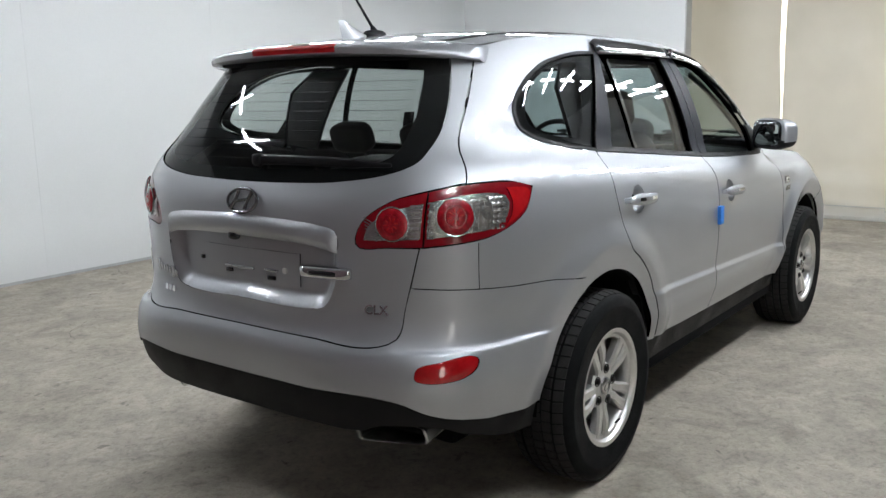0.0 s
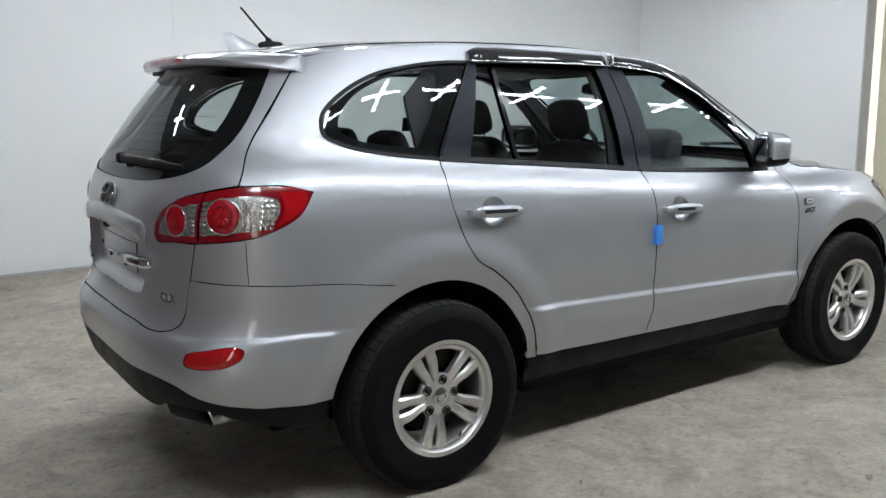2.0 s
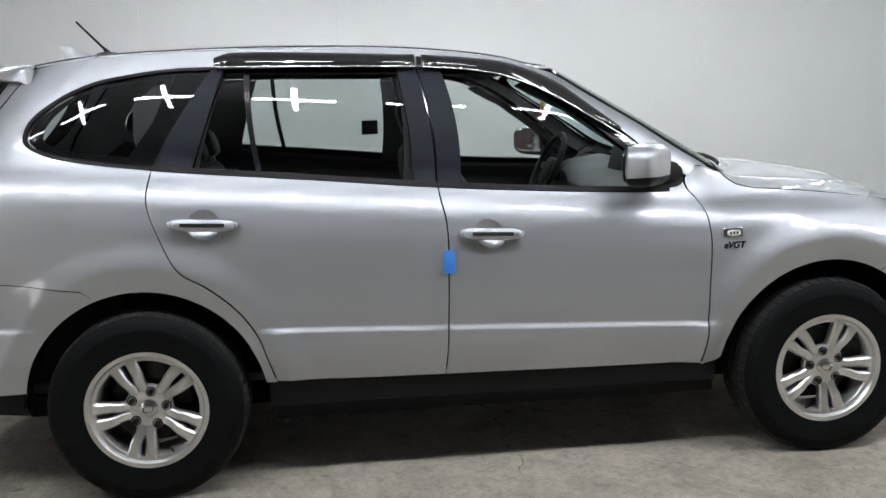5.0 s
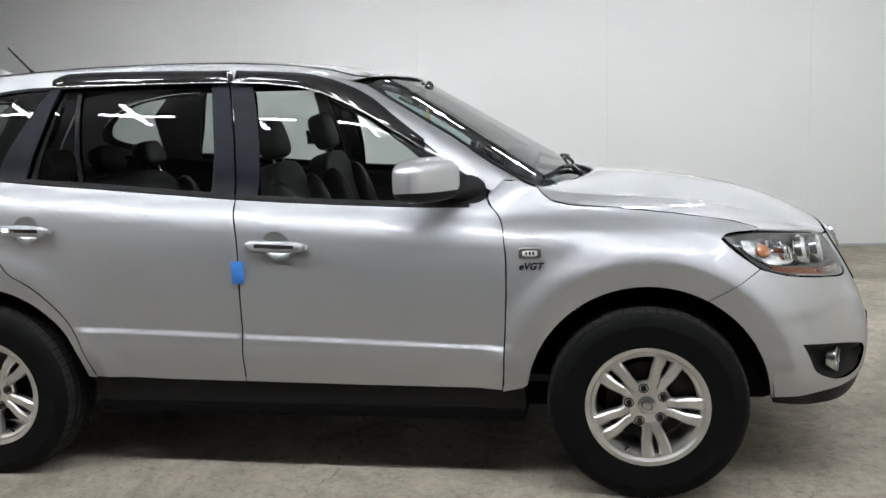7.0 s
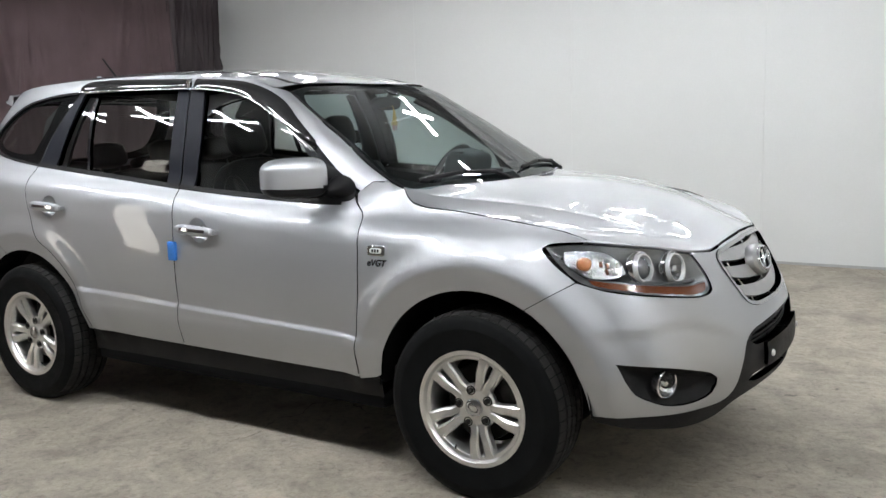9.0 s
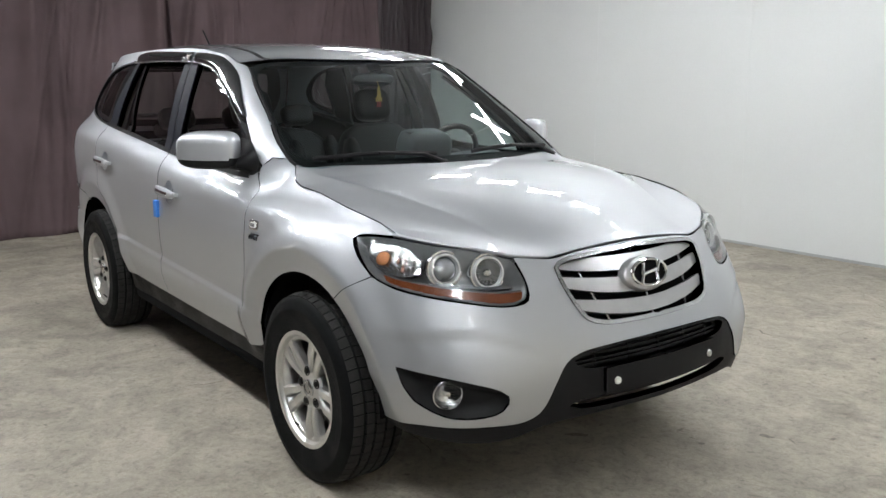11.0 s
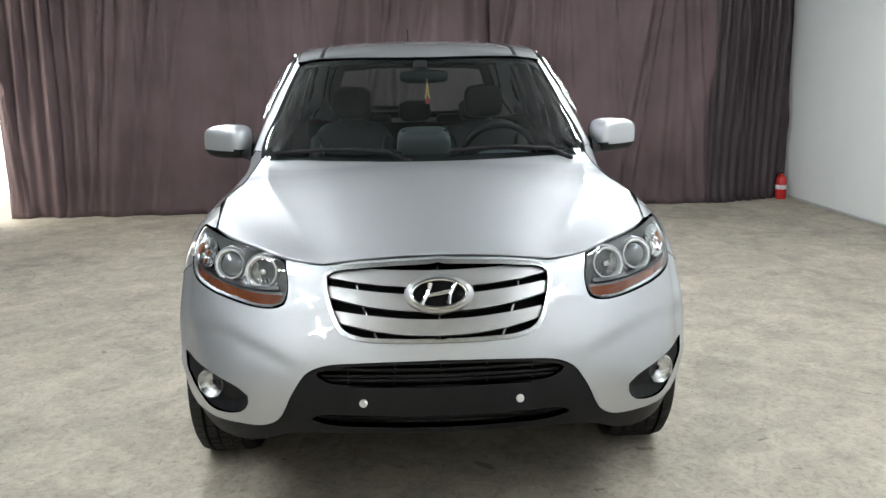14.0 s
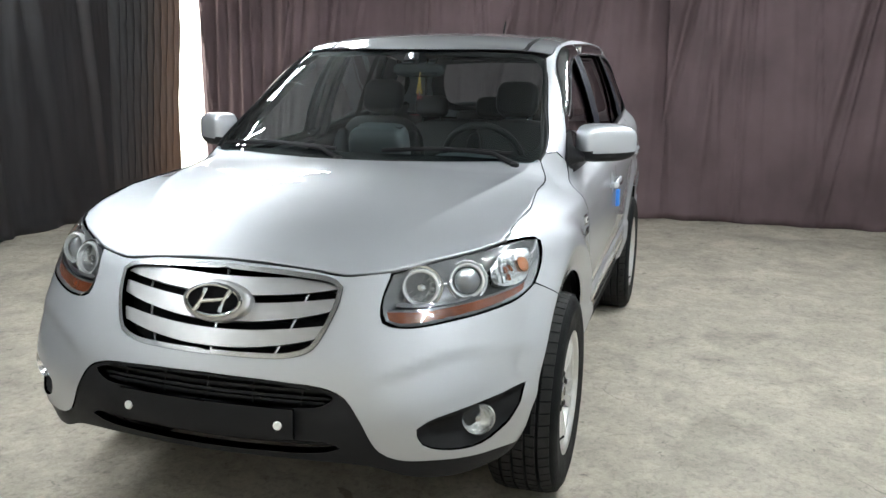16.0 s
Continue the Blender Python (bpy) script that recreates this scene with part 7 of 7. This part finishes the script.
# ---- the cabin ----
def build_seat(name, x, y, width, back_h, lean, head, mat, label, head_h=0.19):
    """A seat with its cushion's front ahead; x is the foot of the backrest."""
    root = part(name, mesh_of(name, *seat_base(x, y, width), cabin_dark), cabin_dark, car, label)
    bm = bmesh.new()
    add_pillow(bm, (0.52, width, 0.17), 0.5, 0.4, pose(x + 0.24, y, 0.70, 0, -6, 0), 28, 16)
    for s in (1, -1):
        add_pillow(bm, (0.46, 0.09, 0.13), 0.7, 0.6, pose(x + 0.25, y + s * (width / 2 - 0.035), 0.765, 0, -6, 0), 20, 12)
    part("cushion", bm, mat, root)
    tilt = pose(x, y, 0.70, 0, -lean, 0)
    bm = bmesh.new()
    def bow(c):
        f = (c.z + back_h / 2) / back_h
        return Vector((c.x - 0.03 * math.sin(math.pi * f), c.y * (1 - 0.14 * f ** 3), c.z))
    add_pillow(bm, (0.15, width, back_h), 0.45, 0.35, tilt @ pose(0, 0, back_h / 2), 28, 20, bow)
    for s in (1, -1):
        add_pillow(bm, (0.13, 0.09, back_h * 0.8), 0.7, 0.6, tilt @ pose(0.055, s * (width / 2 - 0.045), back_h * 0.45), 18, 12)
    part("backrest", bm, mat, root)
    for hy in head:
        bm = bmesh.new()
        add_pillow(bm, (0.10, 0.225, head_h), 0.55, 0.5, tilt @ pose(0.025, hy, back_h + 0.012 + head_h / 2), 24, 14)
        part("headrest", bm, mat, root)
        for s in (1, -1):
            bm = bmesh.new()
            add_tube(bm, [tilt @ Vector((0.02, hy + s * 0.06, back_h - 0.03)), tilt @ Vector((0.02, hy + s * 0.06, back_h + 0.08))], 0.006, 8)
            part("headrest_post", bm, chrome, root, "bright headrest post")
    return root


def seat_base(x, y, width):
    w = width * 0.4
    v = [(x + a, y + b, z) for z in (0.40, 0.64) for a, b in ((-0.05, -w), (0.42, -w), (0.42, w), (-0.05, w))]
    return v, [(3, 2, 1, 0), (4, 5, 6, 7), (0, 1, 5, 4), (1, 2, 6, 5), (2, 3, 7, 6), (3, 0, 4, 7)]


def build_cabin():
    # carpet, door linings, headliner, pillar trims
    bm = bmesh.new()
    add_box(bm, (-1.95, -0.78, 0.40), (1.0, 0.78, 0.43))
    add_box(bm, (-2.1, -0.74, 0.43), (-1.45, 0.74, 0.80), 0.02)
    add_box(bm, (-0.6, -0.12, 0.43), (0.7, 0.12, 0.62), 0.03)
    part("cabin_floor", bm, cabin_dark, car)
    lining = outline([side(-0.23, 0.5, True), side(-0.23, belt(-0.23) - 0.006, True), side(0.2, belt(0.2) - 0.006), side(0.68, 1.10, True), side(0.72, 0.5, True)])
    skin("door_lining", P["front_door"], cabin_dark, lining, lift=-0.055, gap=0.0, step=0.05, depth=-0.03)
    lining = outline([side(-1.27, 0.9, True), side(-1.27, belt(-1.27) - 0.006, True), side(-0.73, belt(-0.73) - 0.006), side(-0.25, belt(-0.25) - 0.006, True), side(-0.25, 0.5, True), side(-0.85, 0.5, True)])
    skin("door_lining", P["rear_door"], cabin_dark, lining, lift=-0.055, gap=0.0, step=0.05, depth=-0.03)
    lining = outline([side(-1.28, 0.9, True), side(-1.28, 1.235, True), side(-1.5, 1.27), side(-1.75, 1.30, True), side(-1.95, 1.18, True), side(-1.95, 0.9, True)])
    skin("side_lining", car, cabin_dark, lining, lift=-0.06, gap=0.0, step=0.05, depth=-0.03)
    verts, faces = [], []
    nx, ny = 40, 24
    for i in range(nx + 1):
        for j in range(ny + 1):
            f, b = i / nx, -1 + 2 * j / ny
            x0, x1 = -1.86, 0.30 - 0.13 * abs(b) ** 2.2
            x = x0 + (x1 - x0) * f
            e = float(roof_edge(min(x, 0.2)))
            verts.append((x, b * 0.60, e - 0.035 + (float(roof_mid(x)) - e) * (1 - abs(b) ** 2.4)))
    for i in range(nx):
        for j in range(ny):
            a = i * (ny + 1) + j
            faces.append((a, a + 1, a + ny + 2, a + ny + 1))
    part("headliner", mesh_of("headliner", verts, faces, headliner), headliner, roof)
    for pts in ([(-0.235, 1.14), (-0.30, 1.60), (-0.36, 1.60), (-0.36, 1.15)], [(-1.13, 1.23), (-1.02, 1.61), (-1.25, 1.60), (-1.36, 1.50), (-1.34, 1.26)],
                [(0.72, 1.20), (0.67, 1.19), (0.30, 1.455), (0.12, 1.55), (0.16, 1.57), (0.30, 1.505), (0.50, 1.362)]):
        ln = outline([side_up(x, z, True) for x, z in pts])
        skin("pillar_trim", car, pillar_trim, ln, upper=True, lift=-0.045, gap=0.0, step=0.05, depth=0.015)
    # seats
    for y in (-0.38, 0.38):
        build_seat("front_seat", -0.06, y, 0.50, 0.58, 17, [0.0], leather, "black leather front seat with headrest")
    build_seat("rear_bench", -1.08, 0.0, 1.32, 0.52, 20, [-0.42, 0.0, 0.42], leather, "black leather rear bench with three headrests", 0.14)
    build_seat("third_row_bench", -1.72, 0.0, 1.08, 0.42, 10, [-0.28, 0.28], leather, "black rear bench in the luggage room", 0.10)
    # dashboard
    bm = bmesh.new()
    prof = [(0.62, 0.62), (0.56, 0.78), (0.54, 0.92), (0.57, 1.05), (0.64, 1.10), (0.80, 1.125), (1.0, 1.115), (1.12, 1.08), (1.12, 0.62)]
    rows = []
    for k in range(29):
        y = -0.76 + 1.52 * k / 28
        hump = 0.045 * math.exp(-((y - 0.38) / 0.17) ** 4)
        bend = 0.03 * abs(y / 0.76) ** 2
        rows.append([bm.verts.new((x - bend - (0.03 if 0.9 < z < 1.11 and x < 0.7 else 0) * math.exp(-(y / 0.2) ** 4), y, z - 0.02 * abs(y / 0.76) ** 3 + (hump if 1.04 < z and x < 0.9 else 0))) for x, z in prof])
    for p, q in zip(rows, rows[1:]):
        for j in range(len(prof) - 1):
            bm.faces.new((p[j], p[j + 1], q[j + 1], q[j]))
    dash = part("dashboard", bm, dash_grey, car, "dark grey dashboard")
    bm = bmesh.new()
    add_pillow(bm, (0.15, 0.25, 0.26), 0.4, 0.35, pose(0.82, 0.0, 1.15, 0, 14, 0), 28, 16)
    part("centre_pod", bm, dash_grey, dash, "grey hooded centre display pod")
    for y in (-0.10, 0.06):
        box("vent", (0.80, y, 1.262), (0.86, y + 0.045, 1.272), gloss_black, dash)
    # steering wheel, on the car's left
    m = pose(0.50, 0.385, 1.11, 0, -64, 0)
    bm = bmesh.new()
    ring_mesh(bm, m, 0.182, 0.0155, 1, 1, 44, 10)
    wheel = part("steering_wheel", bm, leather, dash, "dark leather steering wheel")
    bm = bmesh.new()
    add_pillow(bm, (0.13, 0.15, 0.06), 0.6, 0.6, m @ pose(-0.01, 0, -0.02))
    for a in (90, 270, 180):
        add_box(bm, (0.04, -0.018, -0.02), (0.178, 0.018, -0.004), 0.005, 1, m @ Matrix.Rotation(radians(a), 4, "Z"))
    part("horn_pad", bm, cabin_dark, wheel)
    bm = bmesh.new()
    add_tube(bm, [m @ Vector((0, 0, -0.03)), m @ Vector((0, 0, -0.2))], [0.05, 0.06], 14)
    part("steering_column", bm, cabin_dark, wheel)
    # inside mirror
    bm = bmesh.new()
    add_pillow(bm, (0.045, 0.25, 0.068), 0.6, 0.4, pose(0.355, 0.02, 1.512, 0, 12, 4), 26, 14)
    mir = part("inside_mirror", bm, gloss_black, car, "black inside mirror at the windscreen")
    bm = bmesh.new()
    add_tube(bm, [(0.36, 0.02, 1.53), (0.40, 0.01, 1.565), (0.415, 0.0, 1.575)], [0.012, 0.014, 0.022], 12)
    part("mirror_stem", bm, gloss_black, mir)
    bm = bmesh.new()
    add_box(bm, (-0.03, -0.035, -0.012), (0.03, 0.035, 0.004), 0.006, 2, pose(0.405, 0.0, 1.572, 0, 35, 0))
    part("sensor_box", bm, gloss_black, mir)
    # heating wires of the rear window
    for k in range(9):
        z = 1.265 + 0.032 * k
        bm = bmesh.new()
        pts = []
        for j in range(13):
            y = -0.52 + 1.04 * j / 12
            p = lay([tail(abs(y), z)[:2]], False, -0.010)[0][0]
            pts.append((p[0], y, p[2]))
        add_tube(bm, pts, 0.0006, 4)
        part("heating_wire", bm, dark_metal, P["tailgate"])
    # dark sticker inside the left door glass
    c = lay([side_up(-0.42, 1.33)[:2]], True, -0.020)[0][0]
    bm = bmesh.new()
    add_box(bm, (-0.045, -0.001, -0.04), (0.045, 0.001, 0.04), 0.0005, 1, Matrix.Translation((c[0], -c[1], c[2])) @ Matrix.Rotation(radians(12), 4, "X"))
    part("glass_sticker", bm, gloss_black, P["rear_door"][1], "small dark square sticker")


def build_ornament():
    root = new("hanging_ornament")
    x, y = 0.39, 0.035
    root.location = (x, y, 1.40)
    tagged(root, "small golden tower ornament hung from the inside mirror", "ornament")
    bm = bmesh.new()
    add_tube(bm, [(x - 0.01, y, 1.50), (x, y, 1.475)], 0.0016, 6)
    part("cord", bm, gold, root)
    bm = bmesh.new()
    for a in range(4):
        c, s = math.cos(math.pi / 4 + a * math.pi / 2), math.sin(math.pi / 4 + a * math.pi / 2)
        add_tube(bm, [(x + 0.014 * c, y + 0.014 * s, 1.402), (x + 0.007 * c, y + 0.007 * s, 1.43), (x + 0.003 * c, y + 0.003 * s, 1.478)], [0.0042, 0.0035, 0.002], 6)
    for z, w in ((1.418, 0.014), (1.44, 0.008)):
        add_box(bm, (x - w, y - w, z - 0.002), (x + w, y + w, z + 0.002))
    part("tower", bm, gold, root)
    bm = bmesh.new()
    for k in range(5):
        add_tube(bm, [(x + 0.008 * math.cos(k * 1.256), y + 0.008 * math.sin(k * 1.256), 1.402), (x + 0.010 * math.cos(k * 1.256), y + 0.010 * math.sin(k * 1.256), 1.375)], 0.002, 5)
    part("tassel", bm, badge_red, root, "short reddish tassel")


build_cabin()
build_ornament()
